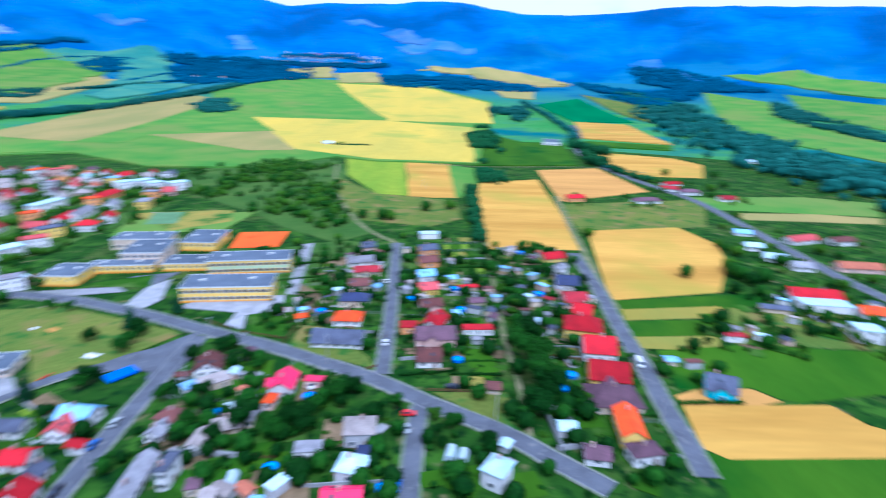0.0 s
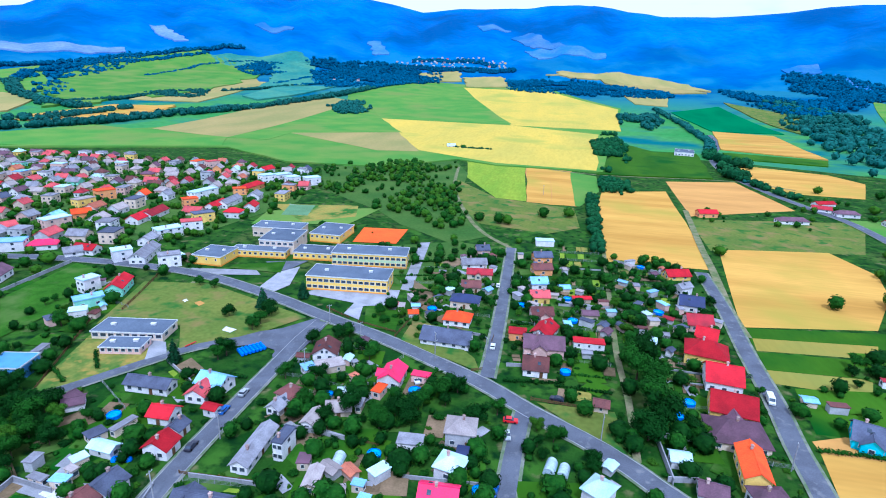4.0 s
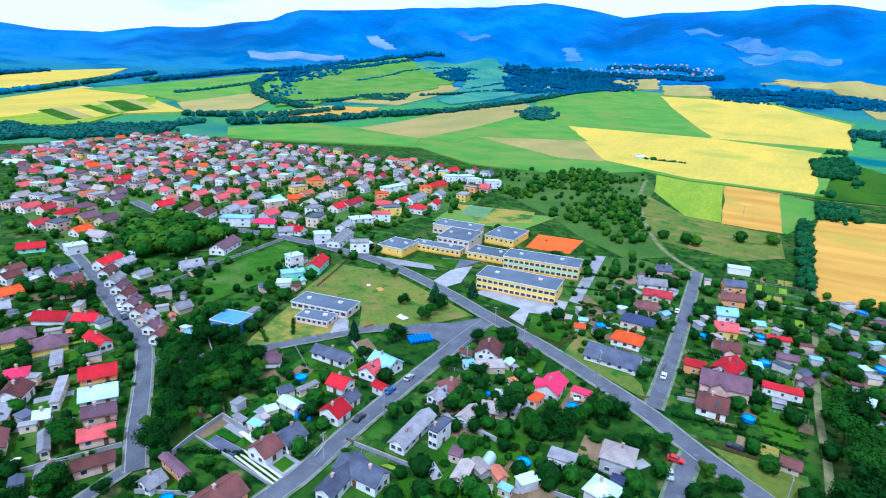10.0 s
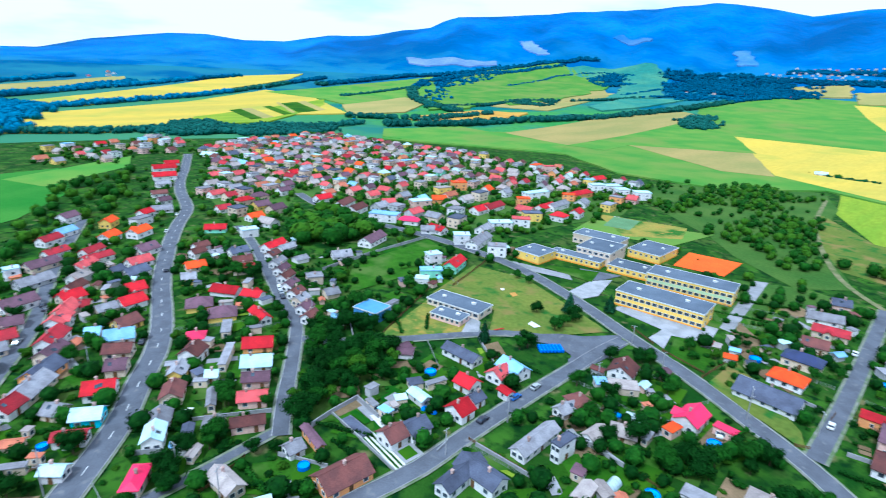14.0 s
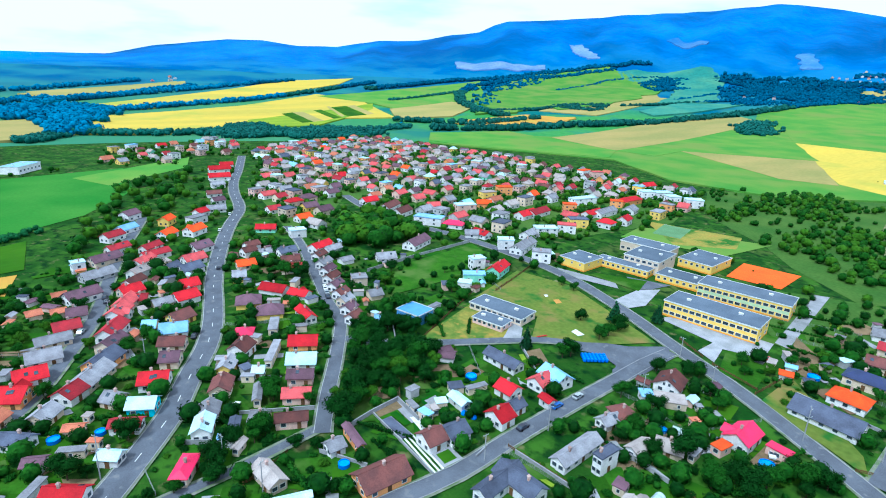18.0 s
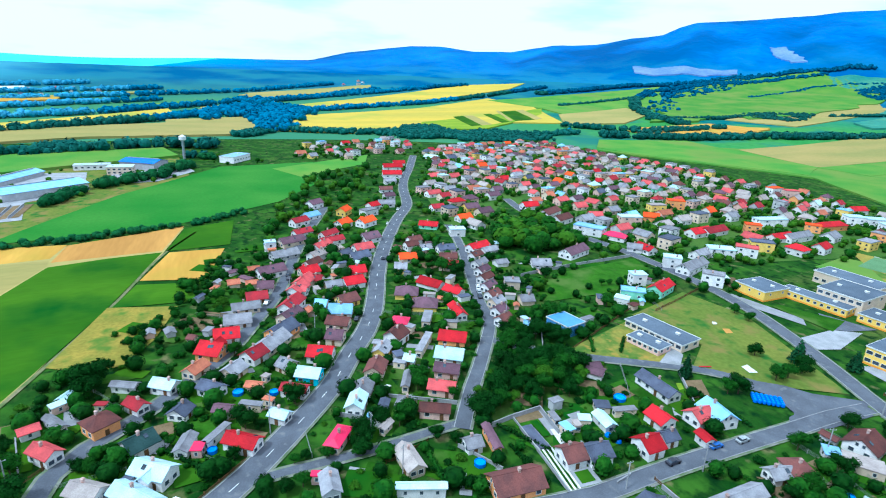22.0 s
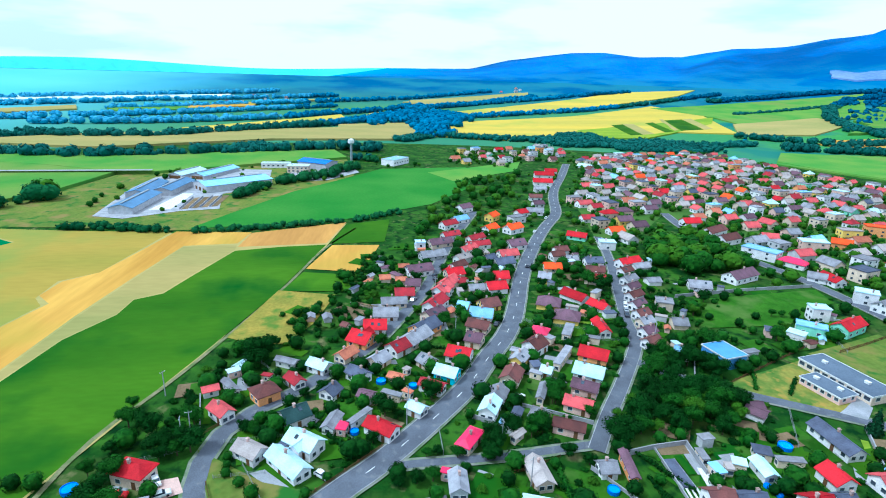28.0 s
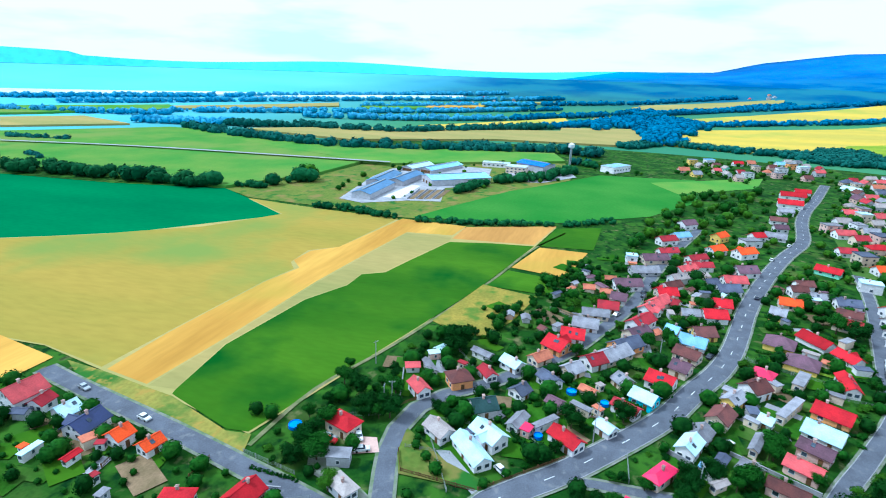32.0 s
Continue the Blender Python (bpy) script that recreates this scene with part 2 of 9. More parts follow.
CROP = {
    "wheat": shade("ripe_wheat", (0.62, 0.35, 0.068), (0.46, 0.24, 0.042), 0.95, 0.05, 0.5, 0.3, 0.08, stretch=(0.14, 1, 1, -10), grain=0.07),
    "straw": shade("cut_straw", (0.56, 0.29, 0.075), (0.44, 0.22, 0.058), 0.95, 0.05, 0.5, 0.3, 0.08, stretch=(0.14, 1, 1, -10), grain=0.07),
    "yellow": shade("yellow_barley", (0.60, 0.42, 0.060), (0.47, 0.37, 0.062), 0.95, 0.015, 0.3, 0.3, 0.05, stretch=(1, 0.2, 1, 60), grain=0.07),
    "ripe": shade("half_ripe_grain", (0.30, 0.245, 0.042), (0.37, 0.262, 0.048), 0.95, 0.02, 0.4, 0.3, 0.05, stretch=(1, 0.25, 1, 25), grain=0.07),
    "tan": shade("dry_stubble", (0.39, 0.30, 0.105), (0.29, 0.265, 0.085), 0.95, 0.02, 0.4, 0.3, 0.08, stretch=(1, 0.3, 1, 40), grain=0.07),
    "lime": shade("young_grain", (0.27, 0.33, 0.025), (0.15, 0.26, 0.02), 0.95, 0.03, 0.5, 0.3, 0.08, stretch=(1, 0.2, 1, 15)),
    "grass": shade("mown_grass", (0.085, 0.235, 0.034), (0.15, 0.265, 0.042), 0.95, 0.02, 0.6, 0.3, 0.08, grain=0.07),
    "green": shade("lush_field", (0.032, 0.100, 0.004), (0.065, 0.150, 0.006), 0.95, 0.025, 0.6, 0.3, 0.1, stretch=(1, 0.3, 1, 30), grain=0.07),
    "dgreen": shade("beet_field", (0.008, 0.125, 0.042), (0.014, 0.16, 0.052), 0.95, 0.02, 0.6, 0.3, 0.05, stretch=(1, 0.3, 1, 0), grain=0.07),
    "olive": shade("rough_pasture", (0.155, 0.175, 0.032), (0.095, 0.145, 0.024), 0.95, 0.03, 0.6, 0.4, 0.08),
    "dry": shade("dry_lawn", (0.30, 0.24, 0.05), (0.16, 0.20, 0.04), 0.95, 0.06, 0.8, 0.4, 0.05),
    "lawn": shade("garden_lawn", (0.026, 0.085, 0.005), (0.045, 0.12, 0.008), 0.95, 0.15, 1.5, 0.4, 0.25),
    "soil": shade("dug_soil", (0.22, 0.15, 0.09), (0.15, 0.11, 0.06), 0.95, 0.2, 2, 0.5, 0.25),
    "meadow": shade("bright_meadow", (0.040, 0.175, 0.020), (0.075, 0.22, 0.030), 0.95, 0.015, 0.5, 0.3, 0.05, grain=0.07),
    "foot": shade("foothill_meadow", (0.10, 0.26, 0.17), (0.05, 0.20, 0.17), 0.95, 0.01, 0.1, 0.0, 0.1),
    # The next three hold distance haze in their pale, bluish colours.
    "pale": shade("hazed_far_field", (0.66, 0.76, 0.74), (0.55, 0.70, 0.72), 0.95, 0.01, 0.1, 0.0, 0.1),
    "bare": shade("hazed_bare_rock", (0.20, 0.28, 0.50), (0.11, 0.20, 0.44), 0.95, 0.01, 0.1, 0.0, 0.1),
    "slope": shade("hazed_slope_meadow", (0.10, 0.20, 0.40), (0.045, 0.16, 0.42), 0.95, 0.01, 0.1, 0.0, 0.1),
    "weedy": shade("weedy_fallow", (0.33, 0.25, 0.045), (0.22, 0.20, 0.035), 0.95, 0.12, 0.9, 0.4, 0.06),
    "rough": shade("rough_meadow", (0.085, 0.150, 0.028), (0.050, 0.115, 0.020), 0.95, 0.03, 0.6, 0.4, 0.05),
}
blended(CROP["lawn"], (0.09, 0.15, 0.03), 0.07, 0.5, 0.66)
blended(CROP["dry"], (0.045, 0.135, 0.02), 0.06, 0.48, 0.62)
blended(CROP["dry"], (0.34, 0.23, 0.05), 0.22, 0.54, 0.66)
blended(CROP["weedy"], (0.10, 0.17, 0.025), 0.10, 0.55, 0.68)
blended(CROP["olive"], (0.22, 0.17, 0.055), 0.07, 0.52, 0.66)
blended(CROP["olive"], (0.04, 0.13, 0.02), 0.11, 0.54, 0.66)
blended(CROP["green"], (0.012, 0.075, 0.006), 0.02, 0.52, 0.68)
blended(CROP["wheat"], (0.40, 0.30, 0.045), 0.013, 0.52, 0.70)
blended(CROP["yellow"], (0.36, 0.36, 0.06), 0.008, 0.54, 0.70)
blended(CROP["grass"], (0.17, 0.24, 0.05), 0.010, 0.50, 0.68)
blended(CROP["ripe"], (0.20, 0.25, 0.05), 0.012, 0.52, 0.68)
CROP_WORDS = {"weedy": "yellowed fallow strip with green weeds", "rough": "rough green meadow among scrub", "wheat": "golden ripe wheat field", "straw": "orange-brown cut straw field", "yellow": "wide yellow barley field", "ripe": "half-ripe greenish-yellow grain field",
              "tan": "pale dry stubble field", "lime": "yellow-green young grain strip", "grass": "light green mown meadow", "green": "lush green crop field",
              "dgreen": "dark green beet field", "olive": "rough olive-green pasture", "dry": "dry yellowed lawn", "lawn": "green garden lawn plot", "soil": "brown dug vegetable plot", "meadow": "bright green meadow beside the farm", "foot": "green meadow below the wooded slopes", "pale": "field strip on the far plain, paled for haze", "slope": "meadow clearing on the slope, painted bluish for haze", "bare": "bare rock clearing on the slope, painted pale blue for haze"}
ASPHALT = blended(shade("worn_asphalt", (0.135, 0.142, 0.178), (0.100, 0.105, 0.132), 0.9, 0.15, 3, 0.2), (0.19, 0.19, 0.21), 0.4, 0.58, 0.72)
VERGE = shade("gravel_verge", (0.24, 0.24, 0.21), (0.12, 0.17, 0.08), 0.95, 0.3, 4, 0.3)
CONCRETE = shade("pale_concrete", (0.36, 0.35, 0.39), (0.26, 0.26, 0.28), 0.9, 0.2, 3, 0.2, 0.12)
DIRT = shade("dirt_track", (0.24, 0.21, 0.12), (0.11, 0.15, 0.05), 0.95, 0.2, 2, 0.4)
PAINT = shade("road_paint", (0.75, 0.75, 0.78), None, 0.7, 0.5, 6, 0.0)
GLASS = shade("window_glass", (0.035, 0.045, 0.07), (0.06, 0.08, 0.11), 0.12, 0.5, 2, 0.0, 0.4)
FRAME = shade("window_frame", (0.78, 0.77, 0.78), None, 0.6, 1, 8, 0.0)
WOOD = shade("brown_wood", (0.16, 0.085, 0.04), (0.10, 0.055, 0.03), 0.8, 1, 8, 0.2, 0.2)
BRICK = shade("chimney_brick", (0.55, 0.42, 0.40), (0.35, 0.20, 0.17), 0.9, 1, 6, 0.3, 0.3)
BARK = shade("bark", (0.09, 0.065, 0.045), None, 0.95, 1, 6, 0.3)
LEAF = [shade("leaves_a", (0.012, 0.058, 0.005), (0.028, 0.100, 0.008), 0.7, 0.5, 4, 0.0, 0.28, island=True),
        shade("leaves_b", (0.006, 0.032, 0.004), (0.014, 0.058, 0.006), 0.7, 0.5, 4, 0.0, 0.28, island=True),
        shade("leaves_c", (0.036, 0.105, 0.006), (0.058, 0.140, 0.008), 0.7, 0.5, 4, 0.0, 0.28, island=True),
        shade("leaves_d", (0.014, 0.055, 0.022), (0.02, 0.075, 0.026), 0.75, 0.5, 4, 0.0, 0.35, island=True)]
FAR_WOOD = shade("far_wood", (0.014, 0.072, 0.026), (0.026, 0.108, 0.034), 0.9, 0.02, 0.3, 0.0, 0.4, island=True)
# Teal and blue copies of the wood: distance haze in the leaf colour.
TEAL_HAZE_WOOD = shade("teal_haze_wood", (0.020, 0.092, 0.078), (0.028, 0.122, 0.102), 0.9, 0.02, 0.3, 0.0, 0.3, island=True)
BLUE_HAZE_WOOD = shade("blue_haze_wood", (0.009, 0.085, 0.17), (0.014, 0.11, 0.22), 0.9, 0.02, 0.3, 0.0, 0.25, island=True)
# Far meadows: blue haze is mixed into their colour farther out.
HAZED_MEADOW = blended(shade("hazed_far_meadow", (0.06, 0.23, 0.05), (0.10, 0.27, 0.075), 0.95, 0.006, 0.1, 0.0), (0.018, 0.13, 0.14), 0.006, 0.5, 0.62)
towards(HAZED_MEADOW, ((0.10, 0.25, 0.09), (0.045, 0.17, 0.12)), 850, 250)
# Western slopes get a stronger blue for haze.
towards(HAZE_FOREST, ((0.03, 0.24, 0.62), (0.045, 0.27, 0.58)), 500, -200)


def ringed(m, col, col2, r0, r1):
    """Passes the colour to haze-blued wooded foothills between two distances from the village."""
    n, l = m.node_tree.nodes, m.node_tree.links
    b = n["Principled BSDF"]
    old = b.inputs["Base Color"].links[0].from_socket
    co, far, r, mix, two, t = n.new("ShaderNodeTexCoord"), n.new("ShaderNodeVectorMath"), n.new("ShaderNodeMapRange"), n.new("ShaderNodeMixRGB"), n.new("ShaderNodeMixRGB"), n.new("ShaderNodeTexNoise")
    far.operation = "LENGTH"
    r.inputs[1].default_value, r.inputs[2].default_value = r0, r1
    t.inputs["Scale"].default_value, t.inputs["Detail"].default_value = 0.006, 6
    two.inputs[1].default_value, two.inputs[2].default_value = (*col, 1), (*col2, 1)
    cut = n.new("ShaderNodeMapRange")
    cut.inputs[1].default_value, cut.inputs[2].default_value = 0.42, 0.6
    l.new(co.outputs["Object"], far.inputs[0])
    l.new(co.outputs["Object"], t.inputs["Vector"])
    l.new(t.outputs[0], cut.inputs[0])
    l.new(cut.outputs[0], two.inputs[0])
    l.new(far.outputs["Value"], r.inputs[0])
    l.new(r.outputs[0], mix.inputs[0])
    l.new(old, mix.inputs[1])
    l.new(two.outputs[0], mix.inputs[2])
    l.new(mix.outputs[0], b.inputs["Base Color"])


# Haze put into the land's colour: blue foothills, pale cyan in the west.
ringed(HAZE_FOREST, (0.035, 0.17, 0.32), (0.010, 0.095, 0.29), 2750, 2150)
ringed(HAZED_MEADOW, (0.035, 0.16, 0.24), (0.012, 0.09, 0.22), 1350, 1850)
towards(HAZED_MEADOW, ((0.22, 0.55, 0.70), (0.12, 0.42, 0.62)), -300, -1000)
towards(HAZE_FOREST, ((0.24, 0.60, 0.88), (0.15, 0.48, 0.78)), -560, -900)
# Paler wood copies for the west, with more haze painted in.
FAINT_HAZE_WOOD = shade("faint_haze_wood", (0.09, 0.34, 0.56), (0.12, 0.39, 0.62), 0.9, 0.02, 0.3, 0.0, 0.15, island=True)
PALE_HAZE_WOOD = shade("pale_haze_wood", (0.020, 0.145, 0.28), (0.028, 0.18, 0.34), 0.9, 0.02, 0.3, 0.0, 0.2, island=True)
WATER = shade("pool_water", (0.02, 0.25, 0.75), (0.03, 0.33, 0.85), 0.15, 0.6, 2, 0.0, 0.15)
TARP = shade("blue_tarpaulin", (0.01, 0.17, 0.80), (0.01, 0.13, 0.62), 0.5, 0.6, 3, 0.2, 0.1)
CLAY = shade("orange_clay", (0.85, 0.13, 0.02), (0.75, 0.11, 0.02), 0.9, 0.1, 2, 0.1)
COURT = shade("green_court", (0.15, 0.26, 0.13), (0.12, 0.21, 0.10), 0.9, 0.1, 2, 0.1)
FLAT = shade("roofing_felt", (0.13, 0.155, 0.21), (0.095, 0.115, 0.16), 0.8, 0.12, 2, 0.2, 0.15)
METAL = shade("grey_metal", (0.42, 0.43, 0.46), None, 0.4, 1, 5, 0.1, metal=0.6)
RUBBER = shade("tyre_rubber", (0.02, 0.02, 0.022), None, 0.9, 3, 9, 0.0)
SCHOOL_Y = shade("school_yellow", (0.88, 0.60, 0.14), (0.80, 0.53, 0.12), 0.85, 0.3, 4, 0.1)
SCHOOL_O = shade("school_plinth", (0.85, 0.33, 0.04), (0.72, 0.28, 0.04), 0.85, 0.3, 4, 0.1)


# ---- plain mesh tools ----
def mesh_of(name, verts, faces, mats, idx=None):
    me = bpy.data.meshes.new(name)
    me.from_pydata(verts, [], faces)
    for m in mats:
        me.materials.append(m)
    if idx:
        me.polygons.foreach_set("material_index", idx)
    me.update()
    return me


class Solid:
    """Gathers boxes, prisms and sheets into one mesh."""

    def __init__(self):
        self.v, self.f, self.i = [], [], []

    def add(self, verts, faces, mat=0):
        o = len(self.v)
        self.v += [tuple(p) for p in verts]
        self.f += [tuple(o + k for k in q) for q in faces]
        self.i += [mat] * len(faces)
        return self

    def box(self, x0, y0, z0, x1, y1, z1, mat=0):
        return self.add([(x0, y0, z0), (x1, y0, z0), (x1, y1, z0), (x0, y1, z0), (x0, y0, z1), (x1, y0, z1), (x1, y1, z1), (x0, y1, z1)],
                        [(3, 2, 1, 0), (4, 5, 6, 7), (0, 1, 5, 4), (1, 2, 6, 5), (2, 3, 7, 6), (3, 0, 4, 7)], mat)

    def tube(self, x, y, z0, z1, r0, r1, n=10, mat=0):
        ring = [(math.cos(2 * math.pi * k / n), math.sin(2 * math.pi * k / n)) for k in range(n)]
        return self.add([(x + r0 * c, y + r0 * s, z0) for c, s in ring] + [(x + r1 * c, y + r1 * s, z1) for c, s in ring],
                        [(k, (k + 1) % n, n + (k + 1) % n, n + k) for k in range(n)] + [tuple(range(n, 2 * n)), tuple(range(n - 1, -1, -1))], mat)

    def mesh(self, name, *mats):
        return mesh_of(name, self.v, self.f, mats, self.i)


def part(name, mesh, parent, m=None, label=""):
    ob = new(name, mesh)
    ob.parent = parent
    if m is not None:
        ob.matrix_local = m
    return tagged(ob, label)


def smooth01(s):
    s = min(1.0, max(0.0, s))
    return s * s * (3 - 2 * s)


# ---- land ----
SKY_AZ = (-180, -60, -36.5, -26, -20.4, -17.5, -11.7, -7.4, -5, -1.4, 2, 5.3, 11.3, 14.8, 17.8, 20.1, 22.2, 27.8, 34.9, 40, 45.4, 46.8, 48.2, 50.8, 54.1, 58.1, 62, 65.7, 69, 72, 78, 81.7, 90, 97, 107, 150, 180)
SKY_EL = (4.0, 5.5, 5.9, 6.26, 6.25, 5.8, 5.5, 5.6, 5.95, 6.5, 6.5, 6.14, 5.94, 5.5, 6.1, 6.5, 6.64, 6.14, 5.8, 5.34, 5.07, 4.65, 4.0, 3.67, 3.02, 2.84, 2.14, 2.04, 2.38, 2.3, 1.5, 0.6, 0.4, -0.7, -1.7, -1.7, 2.0)
EYE = 95.0


def height(x, y):
    """The valley floor is level near the village, lifts towards its rim and ends in the mountains; rise and skyline are
    shaped to fit the camera's view.
    """
    r = math.hypot(x, y)
    if r < 800:
        return 0.0
    if r <= 2100:
        return 4.5e-5 * (r - 800) ** 2
    az = math.degrees(math.atan2(-x, y))
    rim = 3300 + 160 * math.sin(az * 0.11)
    top = EYE + rim * math.tan(radians(float(np.interp(az, SKY_AZ, SKY_EL))))
    foot = 4.5e-5 * 1300 ** 2
    s = (r - 2100) / (rim - 2100)
    if s > 1:
        return top - (r - rim) * 0.10
    spur = math.sin(az * 0.55 + 1.3 * math.sin(az * 0.21) + s * 2.0) * 0.5 + math.sin(az * 1.37 + s * 5.0) * 0.3 + math.sin(az * 3.1 - s * 7) * 0.14
    room = max(0.0, top - foot)
    return foot + (top - foot) * (0.75 * s + 0.25 * smooth01(s)) + spur * 0.085 * room * math.sin(math.pi * s) * (0.55 + 0.45 * s)


def polar_sheet(name, radii, n, mat, label, drop=0.0, start=0.0, span=360.0):
    v, f = [], []
    for r in radii:
        for k in range(n):
            a = radians(start + span * k / (n if span == 360 else n - 1))
            x, y = -r * math.sin(a), r * math.cos(a)
            v.append((x, y, height(x, y) - drop))
    for j in range(len(radii) - 1):
        for k in range(n if span == 360 else n - 1):
            a, b = j * n + k, j * n + (k + 1) % n
            f.append((a, b, b + n, a + n))
    ob = new(name, mesh_of(name, v, f, [mat]))
    for p in ob.data.polygons:
        p.use_smooth = True
    return tagged(ob, label, kind="structure")


polar_sheet("ground", [0.02, 20, 60, 150, 300, 500, 700, 785], 240, GROUND, "green valley floor of grass and gardens")
OUTER = [780 + 60.2 * k for k in range(23)]
polar_sheet("far_meadows", OUTER, 300, HAZED_MEADOW, "far green meadows passing into a plain painted blue for haze")
polar_sheet("mountain_range", [2100 + 50 * k for k in range(45)], 800, HAZE_FOREST, "steep forested mountains round the valley, painted blue for haze")
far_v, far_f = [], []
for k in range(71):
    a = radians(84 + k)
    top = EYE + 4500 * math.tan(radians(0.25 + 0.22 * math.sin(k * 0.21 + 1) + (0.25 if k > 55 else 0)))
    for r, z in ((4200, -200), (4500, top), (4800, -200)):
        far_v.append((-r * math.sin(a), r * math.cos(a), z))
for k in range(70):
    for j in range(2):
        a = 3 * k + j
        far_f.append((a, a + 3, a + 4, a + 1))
tagged(new("distant_hills", mesh_of("distant_hills", far_v, far_f, [HAZE_RANGE])), "distant hill chain painted pale blue for haze", kind="structure")

sheet_count = 0


def draped(name, pts, mat, lift, cut=0.0):
    """A sheet that follows the land, over the outline pts."""
    bm = bmesh.new()
    bm.faces.new([bm.verts.new((x, y, 0)) for x, y in pts])
    bmesh.ops.triangulate(bm, faces=bm.faces[:])
    if cut:
        for _ in range(5):
            long = [e for e in bm.edges if e.calc_length() > cut]
            if not long:
                break
            bmesh.ops.subdivide_edges(bm, edges=long, cuts=1)
            bmesh.ops.triangulate(bm, faces=bm.faces[:])
    for v in bm.verts:
        v.co.z = height(v.co.x, v.co.y) + lift
    bmesh.ops.recalc_face_normals(bm, faces=bm.faces[:])
    if sum(f.normal.z for f in bm.faces) < 0:
        bmesh.ops.reverse_faces(bm, faces=bm.faces[:])
    if lift > 0.6:
        # a skirt hides the gap the camera sees under sheets lifted off the land
        side = bmesh.ops.extrude_edge_only(bm, edges=[e for e in bm.edges if e.is_boundary])
        for v in side["geom"]:
            if isinstance(v, bmesh.types.BMVert):
                v.co.z -= lift + 0.5
    me = bpy.data.meshes.new(name)
    bm.to_mesh(me)
    bm.free()
    me.materials.append(mat)
    return new(name, me)


def field(crop, pts, lift=None):
    global sheet_count
    sheet_count += 1
    far = max(math.hypot(*p) for p in pts) > 780
    edge = max(math.hypot(*p) for p in pts)
    base = 0.03 + 0.003 * sheet_count + (4 if edge > 2100 else 0.9 + 0.02 * sheet_count if far else 0)
    # jagged, uneven margins: each side bends a little between its corners
    rng = random.Random(sheet_count)
    rim = []
    for (x0, y0), (x1, y1) in zip(pts, pts[1:] + pts[:1]):
        d = math.hypot(x1 - x0, y1 - y0)
        k = max(2, min(9, int(d / 14))) if edge > 2100 else max(1, min(6, int(d / 40)))
        for j in range(k):
            t = j / k
            off = 0 if j == 0 else rng.uniform(-1, 1) * (d * 0.035 if edge > 2100 else min(2.0, d * 0.008))
            rim.append((x0 + (x1 - x0) * t - (y1 - y0) / d * off, y0 + (y1 - y0) * t + (x1 - x0) / d * off))
    return tagged(draped("field", rim, CROP[crop], lift or base, 25 if far else 0), CROP_WORDS[crop], "field", kind="structure")


def curve_points(pts, step=6.0):
    out = []
    P = [Vector((*p, 0)) for p in pts]
    P = [2 * P[0] - P[1]] + P + [2 * P[-1] - P[-2]]
    for k in range(1, len(P) - 2):
        n = max(1, int((P[k + 1] - P[k]).length / step))
        for j in range(n):
            t = j / n
            a, b, c, d = P[k - 1], P[k], P[k + 1], P[k + 2]
            out.append(0.5 * ((2 * b) + (c - a) * t + (2 * a - 5 * b + 4 * c - d) * t * t + (3 * b - a - 3 * c + d) * t ** 3))
    out.append(P[-2])
    return out


def strip(solid, line, half, z, mat=0, side=0.0, thick=0.0):
    o, n = len(solid.v), len(line)
    for k, p in enumerate(line):
        d = (line[min(k + 1, n - 1)] - line[max(k - 1, 0)]).normalized()
        nx, ny = -d.y, d.x
        h = height(p.x, p.y) + z
        for s in (side + half, side - half):
            solid.v.append((p.x + nx * s, p.y + ny * s, h))
    for k in range(n - 1):
        a = o + 2 * k
        solid.f.append((a + 1, a + 3, a + 2, a))
        solid.i.append(mat)


ROAD_LINES = []
road_count = 0


def road_gap(x, y):
    best = 99.0
    for line, half in ROAD_LINES:
        for p in line:
            d = abs(p.x - x) + abs(p.y - y)
            if d < 30:
                best = min(best, math.hypot(p.x - x, p.y - y) - half)
    return best


def road(name, width, pts):
    """Asphalt with gravel verges and, on the main road, kerbs and dashes."""
    global road_count
    road_count += 1
    line = curve_points(pts)
    ROAD_LINES.append((line, width / 2))
    z = 0.30 + road_count * 0.004
    far = math.hypot(*pts[0]) > 760
    lift = 3.6 if name == "farm_road" else 1.0 if far else 0
    s = Solid()
    strip(s, line, width / 2, z + 0.06 + lift)
    farm = name == "farm_road"
    ob = tagged(new("road", s.mesh("road", CONCRETE if farm else ASPHALT)), "pale concrete farm road across the fields" if farm else "grey worn asphalt village road", "road", kind="structure")
    s = Solid()
    strip(s, line, width / 2 + 0.9, z + lift)
    part("verge", s.mesh("verge", VERGE), ob)
    if name in ("school_road", "main_road", "lower_street", "inner_street"):
        for side in (-1, 1):
            s = Solid()
            strip(s, line, 0.12, z + 0.17, 0, side * (width / 2 + 0.1))
            part("kerb", s.mesh("kerb", CONCRETE), ob, label="pale concrete kerb and footpath")
    if name == "main_road":
        for k in range(2, len(line) - 1, 2):
            a, b = line[k], line[k] + (line[k + 1] - line[k]).normalized() * 3.2
            s = Solid()
            strip(s, [a, b], 0.11, z + 0.075)
            part("dash", s.mesh("dash", PAINT), ob)
    return ob


def path(name, width, pts):
    line = curve_points(pts, 9)
    s = Solid()
    lift = 1.3 if max(math.hypot(*p) for p in pts) > 800 else 0
    strip(s, line, width / 2, 0.285 + lift)
    ROAD_LINES.append((line, width / 2 - 1))
    return tagged(new("dirt_track", s.mesh("dirt_track", DIRT)), "pale worn dirt track through grass", "track", kind="structure")


